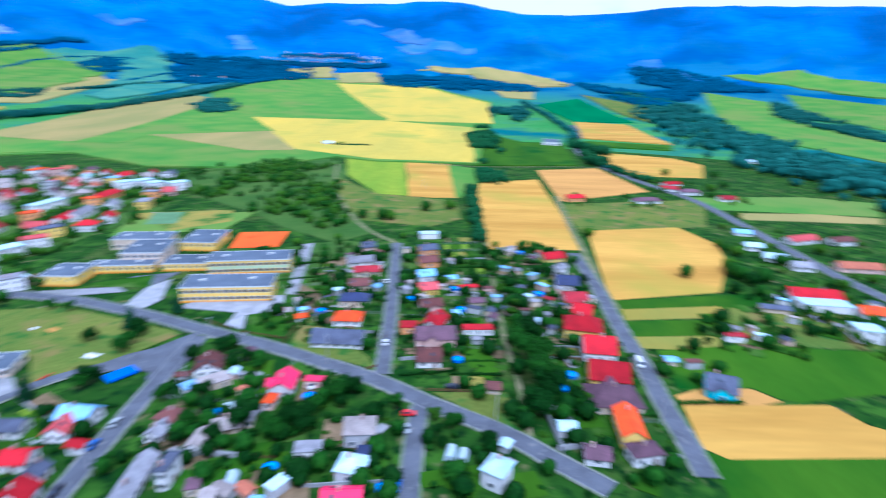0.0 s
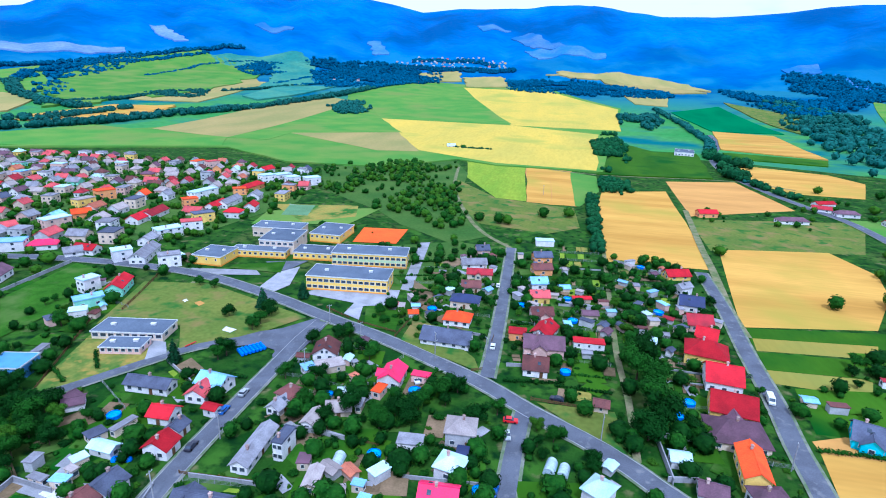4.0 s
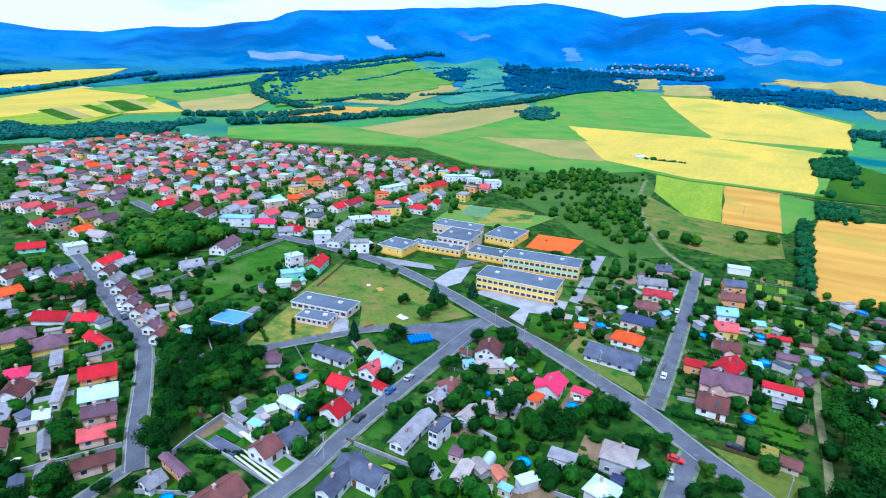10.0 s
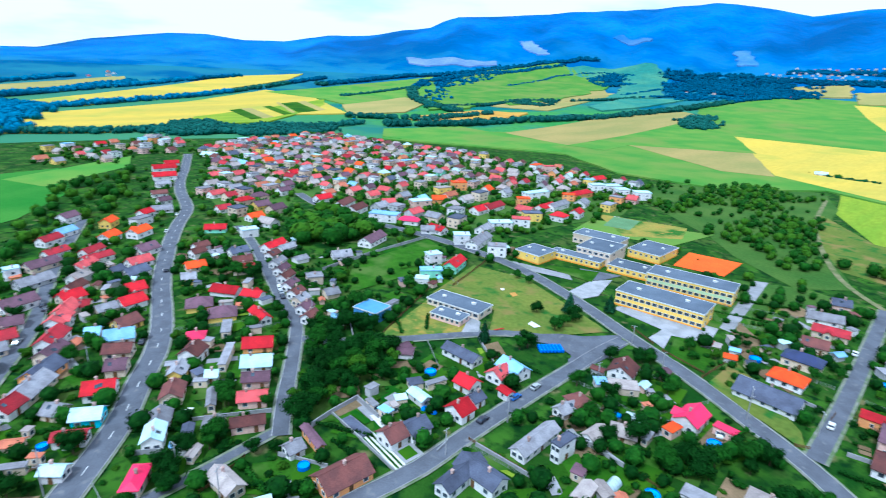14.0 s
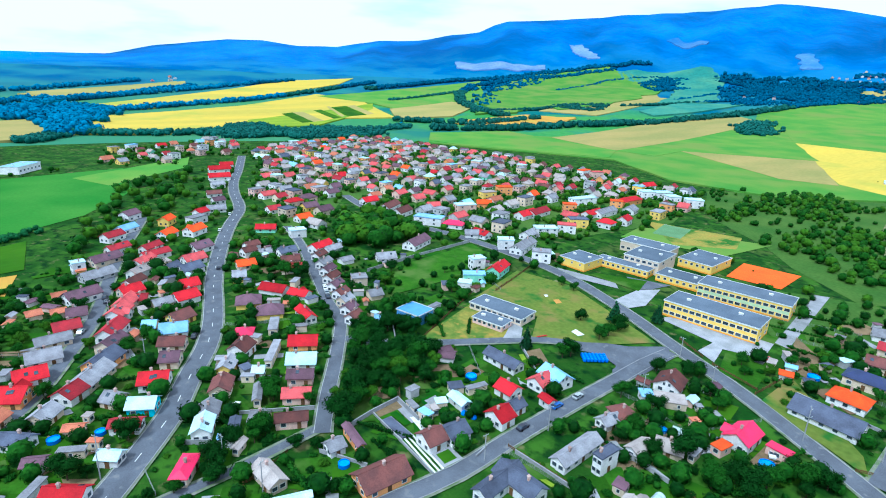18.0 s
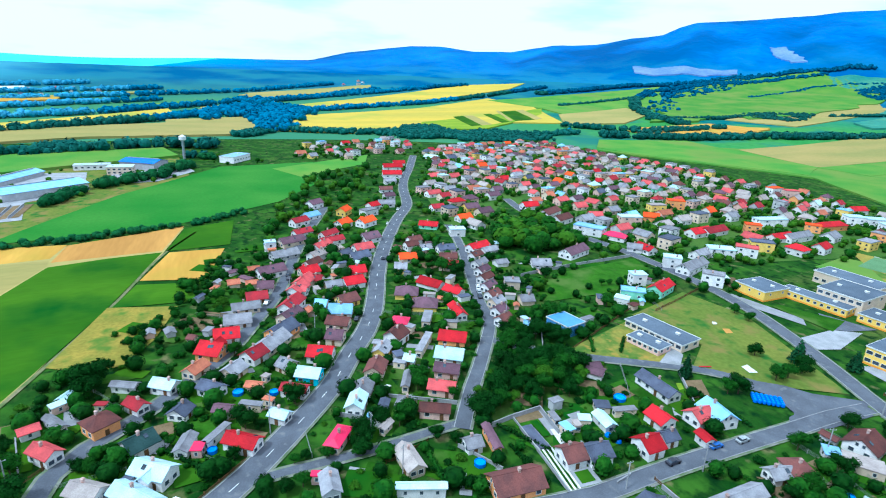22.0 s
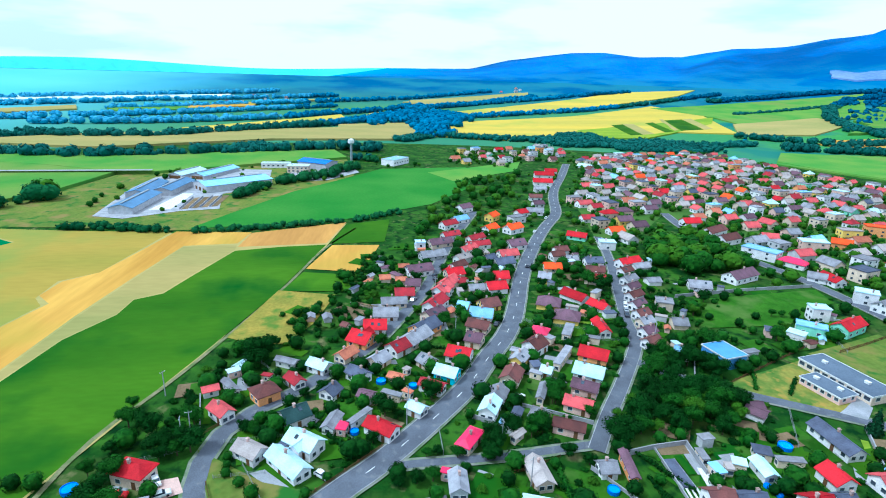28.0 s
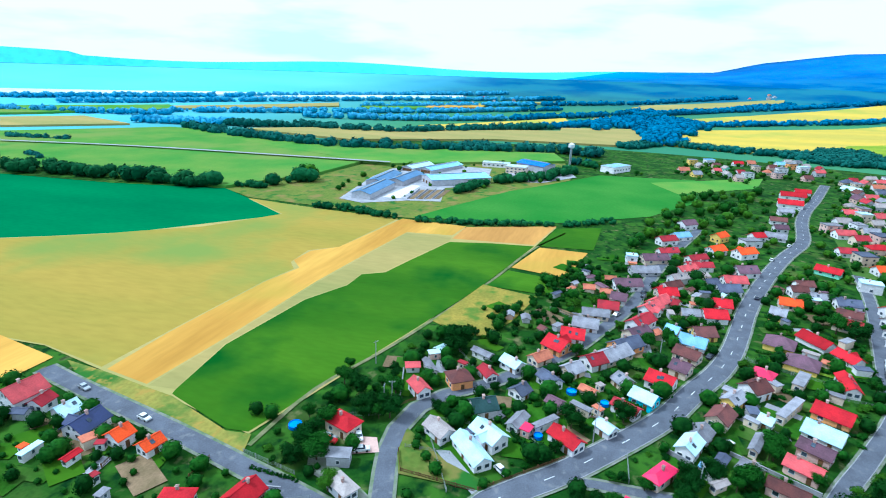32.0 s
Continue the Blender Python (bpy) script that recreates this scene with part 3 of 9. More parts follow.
def paved(pts, mat=None, lift=0.30, label="pale concrete yard paving"):
    return tagged(draped("pavement", pts, mat or CONCRETE, lift), label, "pavement", kind="structure")

road("school_road", 6, [(43.3, 107.4), (30.9, 118.2), (18.3, 129.5), (-2, 142.1), (-17.1, 152.9), (-34.1, 162), (-58.7, 174.2), (-88.4, 186.1), (-119.6, 199.1), (-161.5, 211.8), (-203.7, 213.6), (-244.2, 210.1), (-281.5, 202.4), (-333.8, 199.6), (-379.6, 206.4)])
road("lower_street", 5, [(-85.9, 47.9), (-85.2, 59.6), (-83.9, 75.8), (-85.4, 97.5), (-86.4, 123.2), (-86.9, 147.5), (-87.5, 165.4), (-86.6, 180.9)])
road("pavilion_lane", 4.2, [(-97.4, 166.2), (-119, 150.2), (-131, 131.9), (-147.2, 104.4), (-157, 93.5), (-165, 85.7)])
road("north_street", 4.6, [(-17.5, 157.7), (-18.4, 189.6), (-20.6, 235.8), (-24.5, 302.1)])
road("south_street", 4.6, [(-3.9, 144.4), (-5.1, 127.2), (-5.4, 107.6), (-5.6, 89.6)])
road("field_street", 5.4, [(76.2, 292), (75.5, 242), (73.2, 200.7), (72.2, 167.7), (70.4, 144.8), (70, 129.2), (69.2, 112.6)])
road("inner_street", 4.3, [(-317.6, 131.5), (-281.2, 123.5), (-243, 112.2), (-197.2, 98.1), (-177.4, 93.3), (-150.5, 76.9), (-133.9, 65.6), (-117.5, 55.5)])
road("cross_lane", 2.8, [(-120.4, 57.4), (-116.8, 30.6), (-115.4, 6.9), (-114.5, -0.3)])
road("main_road", 7, [(-90.2, -22.5), (-101.3, -16.8), (-108.9, -9.5), (-117.4, -0.8), (-133.9, 12.9), (-149.4, 24.6), (-160.3, 30.7), (-171.9, 37), (-183.2, 43.8), (-199.7, 51), (-220.5, 57.7), (-246.1, 65.4), (-277, 76.6), (-313.3, 91.5), (-341.6, 104.6), (-377.9, 122.4), (-431.3, 136.3), (-474.4, 150.7), (-526.6, 172.4), (-611.2, 205)])
road("west_street", 4.8, [(-83.3, -37), (-95.2, -41), (-110.6, -45.7), (-119.7, -46.7), (-131, -44.8), (-140.4, -38.9), (-150.2, -28.6), (-175.6, -8.5), (-186, -2.6), (-198.3, 2.9), (-211.5, 8.6), (-225.2, 14.4), (-245.7, 20.8), (-271.2, 27.1), (-294.5, 33.4), (-320.9, 41.4), (-351.8, 52.3), (-382.2, 62.7)])
road("edge_road", 5.4, [(-110.7, -164.5), (-106.6, -145.6), (-99, -105.1), (-93.4, -79.2), (-88.5, -57.3), (-84.4, -41.1)])
road("valley_road", 7, [(214.2, 218.2), (210.5, 236.5), (207.7, 266.4), (208.7, 307), (211.2, 430.5), (200, 485.7), (185.2, 559.4), (176.2, 662.3), (192.4, 792.9), (237.4, 953.5), (254.2, 1088.6)])
road("farm_road", 5, [(-452, -663.5), (-478, -560), (-494.1, -466.8), (-508, -340), (-520.9, -214.3)])
path("dirt_path", 3, [(-24.5, 302.1), (-39.2, 319.8), (-54.7, 348.5), (-77, 412.4), (-93.8, 478.4), (-108.7, 571.8)])
path("dirt_path", 2.2, [(28.4, 339.6), (27, 267.5), (26.3, 225.4), (25.8, 185.4), (27.1, 156.4), (26.6, 127.2)])
path("dirt_path", 4, [(96, 444), (87, 349.6), (82.9, 295.7), (77.9, 242.5), (77.2, 215.6)])
path("dirt_path", 3, [(-201, 590.7), (-123.7, 630), (-36.6, 607.7), (34.4, 583.4), (166.8, 601.3), (218.2, 573.8)])
path("dirt_path", 1.4, [(-100.2, -80.8), (-130, -77.9), (-165.6, -65.8), (-234.1, -47.7), (-294.3, -35.3), (-337.2, -20.2)])
path("dirt_path", 2, [(-139.9, 157.1), (-137.8, 165), (-153.2, 174.5), (-163.7, 166.3), (-166.5, 163.5)])
path("dirt_path", 2, [(-153.2, 174.5), (-159.4, 203)])
field("wheat", [(35.8, 494.4), (93, 519.1), (89.2, 406.4), (24.7, 380)])
field("wheat", [(24.7, 380), (89.2, 406.4), (82.3, 298.6), (27.7, 295.2)])
field("straw", [(101.2, 573.1), (171, 597.4), (184.5, 475.7), (96.4, 424.9)])
field("olive", [(92.6, 414.7), (222.5, 449.9), (182.1, 358.7), (90.5, 336.2)])
field("wheat", [(96.1, 340.9), (161.1, 355.8), (169.7, 317.8), (159, 283.4), (133.5, 238.9), (77.9, 225.8)])
field("green", [(78.9, 225.3), (155.5, 240.2), (146.7, 223.8), (77.6, 209.7)])
field("ripe", [(79.3, 216), (126, 222.6), (120.3, 210.2), (77.8, 205)])
field("green", [(77.5, 204), (148.4, 211.2), (139.8, 196.3), (76.5, 190.1)])
field("ripe", [(76.5, 190.1), (110.8, 193), (104.9, 179.9), (75.9, 180.9)])
field("olive", [(128.7, 221.1), (177.9, 216), (176.4, 194.9), (167.9, 183.9), (113.5, 186.3)])
field("green", [(81.8, 179.4), (113, 185.3), (167.2, 182.9), (188.3, 173.3), (165.7, 148.4), (144.4, 153.3), (115.1, 147.6), (109, 149.4), (103.6, 155.8), (78.5, 153.6)])
field("green", [(73, 123.2), (78.2, 120.1), (121.7, 122.3), (138.1, 118), (118, 89.1), (66.9, 87.8), (71.6, 106.7)])
field("straw", [(76, 149.7), (86.3, 154.4), (103.1, 154.9), (109.1, 147.9), (99.5, 145), (76.4, 144.3)])
field("wheat", [(76.2, 144.4), (123.4, 146.6), (127.6, 136.8), (145.6, 126.2), (138.8, 118.7), (121.7, 122.1), (78.2, 119.9), (73.2, 124.4)])
field("grass", [(811.2, 1768.1), (890, 1543.1), (762.6, 1283.7), (741.1, 921.7), (701.7, 738.8), (581.3, 605.6), (551.9, 871.2), (557.3, 1081.3)])
field("grass", [(1021.7, 1692.2), (1127.9, 1434.3), (1161.4, 1257), (850.1, 904.4), (845.6, 1296.8)])
field("grass", [(981.7, 2010.5), (1223.6, 1958.9), (1350.8, 1739), (1436.7, 1576.2), (1269.9, 1381.5), (1111.9, 1820)])
field("tan", [(223.5, 402.1), (286.9, 406.7), (332.6, 398), (318.6, 379.8), (221.3, 381.7)])
field("grass", [(214.7, 456), (318.2, 470.3), (374.2, 452), (336.6, 403.2), (210.6, 411.2)])
field("wheat", [(210.8, 728.7), (293, 693.1), (308.3, 643.7), (267.8, 552.3), (211, 552.8), (181.4, 607.8)])
field("wheat", [(269.4, 1137), (365.5, 1109.9), (347.7, 833.1), (225.7, 885.4)])
field("green", [(218.7, 846.2), (342.4, 819.6), (321, 764.6), (207.1, 785.8)])
field("dgreen", [(245.1, 1466.9), (386.9, 1625.3), (395, 1145.4), (269.4, 1137)])
field("green", [(83.9, 891.5), (118.5, 810.6), (177.1, 813.6), (151.9, 605.2), (34.4, 583.4)])
field("grass", [(-650.1, 1590.5), (-533.4, 1928.1), (-63.9, 1898.1), (129.8, 1505.7), (41.8, 597.5), (-72.6, 597), (-176.8, 647.8), (-362, 884)])
field("grass", [(-714.8, 545.4), (-606.3, 718.2), (-554, 1354.6), (-175.8, 671.1), (-110.6, 632.5), (-182.1, 535.4), (-285.3, 523.9), (-397.9, 592.5), (-626.7, 475.6)])
field("straw", [(-39.8, 610), (9.5, 594), (13.2, 426.5), (-25.4, 427.7)])
field("yellow", [(-342.6, 1829.8), (-61.2, 1838.3), (121.4, 1482.2), (98, 1073.6), (-102.7, 1064.5)])
field("yellow", [(-357.9, 1049.5), (-102.7, 1064.5), (54.8, 993), (35.2, 602.9), (-74.3, 609.4), (-179.2, 670.1)])
field("grass", [(-611.5, 1583.7), (-524.8, 1897.6), (-342.6, 1829.8), (-105.5, 1090.5), (-357.9, 1049.5)])
field("lime", [(-111.6, 637.6), (-39.5, 605.1), (-25.6, 429.5), (-51, 434.5), (-89.2, 515.4)])
field("wheat", [(-38.2, 605.2), (-12, 603.8), (-5.6, 424.9), (-24.7, 429.6)])
field("wheat", [(-12, 603.8), (8.3, 589.2), (12.3, 428.3), (-5.6, 424.9)])
field("grass", [(8.3, 589.2), (34.1, 573.9), (33.4, 494.5), (15.7, 426.4), (12.3, 428.3)])
field("rough", [(-236, 506), (-196, 572), (-119, 609), (-92, 536), (-80, 424), (-52, 352), (-40, 322), (-60, 300), (-100, 330), (-126, 361), (-188, 409)])
field("olive", [(-98.2, 505.1), (-51, 434.5), (11.5, 417.7), (15, 361.5), (-6, 339.3), (-51.2, 350.5), (-75, 402.2)])
field("tan", [(-596.8, 706.6), (-660.7, 1147), (-596.9, 1381.8), (-527.8, 1327.6), (-450.5, 672.4)])
field("tan", [(-404.1, 763.1), (-261.8, 852.6), (-176.3, 659.4), (-226.5, 643.8)])
field("grass", [(-450.5, 672.4), (-527.8, 1327.6), (-357.9, 1049.5), (-258.5, 857.3), (-404.1, 763.1), (-391.6, 675)])
field("grass", [(-335.3, 617.1), (-220, 646.1), (-111.6, 637.6), (-216.5, 527.5), (-286.8, 545.6)])
field("grass", [(-1237.4, 1102.6), (-1528.2, 1585.4), (-1358.7, 1890.5), (-1105.4, 1853.9), (-1025.2, 1293.7), (-918.2, 909.1)])
field("grass", [(-1036.2, 1183.6), (-1179.7, 1828.2), (-1022.2, 1785.5), (-920.9, 1314.5), (-916.3, 1096.1)])
field("wheat", [(-828.9, 689.4), (-869.4, 885.8), (-803.1, 1025.5), (-754.5, 929.4), (-732.3, 720.3)])
field("tan", [(-932.2, 1044.9), (-1070.2, 1532.3), (-915, 1595.6), (-802, 1100.1)])
field("grass", [(-726.3, 554.4), (-693.4, 701.8), (-450.5, 672.4), (-409.8, 598.6), (-579.8, 503.4), (-644.4, 489.6)])
field("tan", [(-526.8, 2102.1), (-413.7, 2136.1), (-381.9, 1980.1), (-471.9, 1927.7)])
field("tan", [(-377.7, 2064.6), (-238.1, 2110.8), (-211.6, 1895), (-334.8, 1838.8)])
field("tan", [(64.7, 2227.5), (275.9, 2140.8), (417.1, 1916.1), (247.3, 1875.4)])
field("tan", [(159.6, 1817.6), (292.5, 1846), (255.6, 1584.6), (174.6, 1621.6)])
field("olive", [(420.9, 1716.2), (536.2, 1445.7), (426, 1155.2), (415.3, 1273.7)])
field("tan", [(-571.2, 2072.6), (-429.4, 2159.7), (-414.1, 2057.6), (-500.4, 1995.6)])
field("tan", [(-393.3, 2070.3), (-261.5, 2133.9), (-205.6, 1911.1), (-310.5, 1843)])
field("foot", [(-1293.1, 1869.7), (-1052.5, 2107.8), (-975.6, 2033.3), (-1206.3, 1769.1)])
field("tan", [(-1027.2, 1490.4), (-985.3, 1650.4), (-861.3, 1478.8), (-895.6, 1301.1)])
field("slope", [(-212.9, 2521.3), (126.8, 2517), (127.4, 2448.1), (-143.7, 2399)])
field("tan", [(-60.5, 2218.8), (128.2, 2242.6), (128.5, 2163.3), (-10, 2158.4)])
field("yellow", [(-1081.4, 107.9), (-1220.7, 407.5), (-1426.4, 692.9), (-1263.3, 739), (-948.5, 633.6), (-995.5, 413.7), (-833.3, 182.4), (-871.8, 62.2)])
field("yellow", [(-1242.5, 95.9), (-1427.7, 321.8), (-1737.5, 728.5), (-1755, 993.4), (-1635.2, 874), (-1351.6, 426.2), (-1196.9, 217.4)])
field("lime", [(-984.6, 346.6), (-1086, 526.2), (-1204.2, 736.5), (-1102.3, 674.2), (-873.9, 422.6), (-886, 302.1)])
field("green", [(-1066.6, 441.9), (-1084.2, 472.5), (-925.3, 442.8), (-915.3, 416.6)])
field("tan", [(-1084.2, 472.5), (-1090.6, 497.7), (-938.8, 470.2), (-925.3, 442.8)])
field("yellow", [(-1090.6, 497.7), (-1106.7, 529.7), (-963.2, 501.9), (-938.8, 470.2)])
field("green", [(-1106.7, 529.7), (-1118.1, 552.3), (-977.5, 526.6), (-963.2, 501.9)])
field("tan", [(-1169.9, 592.3), (-1174.3, 601.6), (-999.0, 545.9), (-987.6, 533.2)])
field("green", [(-1154.7, 595.8), (-1170.2, 643.5), (-1005.2, 599.8), (-989.4, 546.7)])
field("tan", [(-1169.2, 645.3), (-1182.1, 671.6), (-1021.5, 627.4), (-1004.2, 601.5)])
field("wheat", [(-1433.3, 56.2), (-1688.9, 384.2), (-1619.7, 381.4), (-1375, 89.5)])
field("tan", [(-1011, -87.3), (-1071.5, 69), (-876.3, 47.5), (-799.5, -73.1)])
field("grass", [(-1381.5, 670.9), (-1464.1, 976.8), (-1536.4, 1393), (-1152.8, 1070.5), (-1087.6, 726.2), (-1204.2, 736.5)])
field("tan", [(-1090.4, 712.5), (-1166.9, 960.3), (-1065.6, 951.7), (-927.2, 764.7), (-933.3, 623.4)])
field("grass", [(-932.5, 834.2), (-1299.5, 1228.8), (-1417.5, 1593.5), (-1286.8, 1819.4), (-1102.5, 1795.9), (-955.3, 1062.3)])
field("wheat", [(-861.4, 740.6), (-885.5, 948.2), (-782.7, 1002.1), (-724.4, 763.3)])
field("olive", [(-358.7, -288), (-438.5, -252.5), (-513.4, -242.6), (-606, -125.7), (-627.4, -45.8), (-524.3, -31.5), (-436.7, -74.7), (-333.6, -118.8), (-331.8, -132.3), (-338.1, -195.6), (-340.6, -254)])
field("meadow", [(-335.9, -121.7), (-447.7, -76.8), (-563.2, -6.8), (-580.8, 84.1), (-471.9, 73.4), (-406, 33.5), (-353.8, -36.5)])
field("grass", [(-516.4, -753.8), (-666.7, -624.8), (-519.8, -245.6), (-438.5, -252.5), (-358.7, -288), (-352.6, -524)])
field("grass", [(-666.7, -624.8), (-678.1, -459.8), (-612.5, -319.7), (-687.9, -65), (-627.4, -45.8), (-520.9, -214.3), (-519.8, -245.6)])
field("dgreen", [(-296.2, -572.6), (-328.1, -489.5), (-337.9, -379.5), (-358.7, -288), (-308.1, -204.2), (-275.9, -207.4), (-240.1, -258.4), (-213.9, -278.5), (-175.9, -356.2)])
field("tan", [(-172.2, -358.1), (-239, -257.3), (-305.5, -202.5), (-336.3, -250.9), (-325.5, -127.8), (-325, -81.3), (-348.7, -26.7), (-299.8, -34.5), (-180, -62.2), (-104.1, -83.7), (-111.1, -116.2), (-115.9, -147), (-121.7, -178.3), (-116.7, -255.9)])
field("ripe", [(-172.2, -358.1), (-228.4, -270.7), (-240.1, -258.4), (-263.2, -230.2), (-308.1, -204.2), (-337.7, -251.9), (-330.9, -191.6), (-328.3, -128.9), (-295.2, -132.5), (-258.8, -136.7), (-247.1, -149.3), (-227.6, -147.6), (-219.2, -140.8), (-201.2, -144.5), (-145.4, -147.5), (-117.4, -148.7), (-122.4, -179.2), (-117.7, -258)])
field("wheat", [(-117, -146), (-144.6, -146.8), (-200.3, -143.9), (-221.7, -139.1), (-230.4, -147.7), (-246.8, -147.4), (-258.8, -136.7), (-295.9, -131), (-329.3, -126.4), (-327.8, -82), (-305, -84.8), (-300.5, -112.4), (-249.4, -118.6), (-208.8, -122.5), (-148.1, -125), (-114.3, -127.6)])
field("tan", [(-113.8, -126.6), (-147.3, -124.3), (-207, -121.4), (-247.2, -117.6), (-299.1, -111.8), (-302.4, -84.1), (-292.9, -83.1), (-251.9, -94), (-232.4, -98.5), (-225.7, -107.5), (-210.7, -107.6), (-189.4, -116.9), (-144.6, -122.3), (-115, -117.6)])
field("green", [(-291.5, -82.6), (-298.6, -59), (-302.4, -34.8), (-230.2, -49.5), (-181.2, -62.6), (-104.9, -84.3), (-104.1, -90.9), (-112.6, -116.5), (-115.1, -117.3), (-143.8, -121.6), (-188.4, -116.3), (-209.7, -107.1), (-224.7, -107), (-231.5, -97.5), (-251, -93)])
field("dry", [(-117.1, -162.7), (-115.6, -144.4), (-112.9, -125.8), (-111.7, -115.7), (-103.3, -90.3), (-104.4, -83), (-94.8, -79.5), (-100, -106), (-107.1, -143.9)])
field("straw", [(-326.4, -81.6), (-351.7, -27), (-305.1, -35.2), (-298.5, -82.9)])
field("green", [(-345.6, -26.4), (-360.3, 1.5), (-308.4, -1.8), (-303.9, -33.4)])
field("wheat", [(-301.4, -31.4), (-301.7, -4.6), (-256.6, -13.1), (-262.1, -40.7)])
field("green", [(-257.2, -41.3), (-253, -15.5), (-231.7, -17.2), (-232.9, -47.4)])
field("weedy", [(-233.7, -48.9), (-227.8, -23), (-199, -29), (-182.5, -36.7), (-181, -46), (-188.1, -59.1)])
field("wheat", [(-117.7, -258), (-122.1, -200.1), (-116.8, -168.4), (-99.9, -168.8), (-78.5, -185.7)])
field("tan", [(-617.2, -894.5), (-701.2, -824.6), (-665.3, -696.2), (-551.8, -803.4)])
field("tan", [(-711.9, -531.2), (-807.2, -420.3), (-954.5, -93.7), (-1079.1, 85.4), (-815.6, 23.6), (-790.6, -157.3), (-679.4, -337.3)])
field("yellow", [(-904.2, -319.7), (-1178.9, -95.2), (-1123.7, -84.7), (-882, -252.4)])
field("yellow", [(-1210.9, -39.9), (-1362.1, 114.8), (-1282.3, 109.3), (-1135.7, -25.7)])
field("tan", [(-905.2, -842), (-1189, -617.4), (-1128.3, -586.2), (-882.3, -794.8)])
field("tan", [(-1510.2, 57.5), (-1739.9, 414.1), (-1681.6, 414.9), (-1449.5, 82.1)])
field("grass", [(-545.8, 40.4), (-623.5, 153.3), (-561.3, 135.1), (-500.3, 61.1)])
paved([(-106.4, 159.5), (-88.6, 178.6), (-83.5, 178.0), (-83.4, 158.8), (-86.4, 145.2), (-91.5, 151.5), (-92.5, 158.9)], ASPHALT, 0.345, "wide grey asphalt turning place")
field("dry", [(-147.8, 109.4), (-162, 149.6), (-136, 150.7), (-129.3, 136.1)])
field("olive", [(-166.2, 154.7), (-180.3, 196.4), (-150.8, 202.9), (-94, 183), (-103.9, 166), (-123.1, 145.1), (-135.8, 162.3)])
field("lawn", [(-75.1, 200.2), (-60.4, 205.2), (-56.5, 181.3), (-69.2, 181.2)])
field("lawn", [(-155.2, 228.4), (-133.7, 240.8), (-128.2, 225), (-155.4, 223.9)])
field("lawn", [(-216.2, 130.6), (-227.5, 207), (-211.9, 203.8), (-189.6, 164.3), (-188.6, 127)])
field("grass", [(-195.9, 332.7), (-124.7, 367.4), (-131.1, 318.4), (-188.5, 298.7)])
field("dry", [(-203.5, 350.8), (-143.5, 368), (-133.7, 338.2), (-160.3, 313)])
field("olive", [(-52.4, 168.4), (-52.4, 198.9), (-23.6, 169.1), (-20.2, 160.3), (-33.1, 166.1)])
field("olive", [(-0.7, 147.6), (22.4, 148.7), (25.3, 129), (18.4, 131.6)])
field("soil", [(-63.9, 235.5), (-47.6, 219.3), (-45.7, 201.1), (-57, 206.4)])
field("olive", [(-124.3, -49.3), (-111.1, -30), (-107, -17.4), (-104, -19.5), (-103.2, -40.1)])
paved([(-128.2, 202.9), (-129.5, 226.1), (-123.5, 236.1), (-116.6, 212.2), (-121.7, 195.3)])
paved([(-81.3, 190.6), (-81.2, 201.8), (-106, 205), (-104, 210), (-66.9, 222.5), (-64, 205), (-76.4, 199.7), (-73.3, 186.7)])
paved([(-172.2, 217.9), (-141.2, 225.1), (-135.6, 219.6), (-166.1, 210.9)])
paved([(-143.3, 237.6), (-123.5, 245.6), (-126.2, 232.0), (-130.7, 225.4)], ASPHALT, 0.31, "grey asphalt school yard")
paved([(-66.9, 222.5), (-76.9, 294.5), (-71.5, 297.4), (-61.6, 221.5)], lift=0.32)
paved([(-119, 314.5), (-91.4, 319.2), (-89.6, 288.1), (-114.4, 283.5)], CLAY, 0.31, "orange clay tennis court beside the school")
paved([(-182.3, 325.2), (-164.9, 329.0), (-172.7, 357.7), (-190.8, 354.2)], COURT, 0.36, "green hard playing court with white border")
paved([(-183.0, 324.4), (-164.2, 328.3), (-172.2, 358.5), (-191.5, 354.9)], PAINT, 0.33, "white border of the playing court")
paved([(-106, -66), (-97, -62), (-91, -44), (-93, -42), (-101, -56), (-109, -62)], VERGE, 0.31, "pinkish paved house drive")
paved([(-364.8, -191.5), (-455.5, -205), (-504, -205), (-550, -147), (-549, -113.3), (-466, -100.4), (-436, -129), (-386.8, -117.5), (-379.5, -142.2), (-358.6, -169.9)], CONCRETE, 0.46, "pale concrete farm yard")
paved([(-519.1, -90.1), (-561.7, -100), (-586.2, -42.2), (-541.0, -27.4), (-496.9, -54.6), (-493.1, -80.0)], CONCRETE, 0.46, "pale gravel works yard")
field("rough", [(-640, 240), (-660, 330), (-640, 420), (-560, 465), (-413, 478), (-319, 492), (-227, 476), (-190, 365), (-204, 270), (-247, 232), (-298, 215), (-379, 206), (-306, 150), (-320, 130), (-424, 150), (-519, 190)], 0.1)
field("rough", [(-110, 274), (-57, 304), (-30, 300), (-28, 204), (-53, 208)], 0.1)
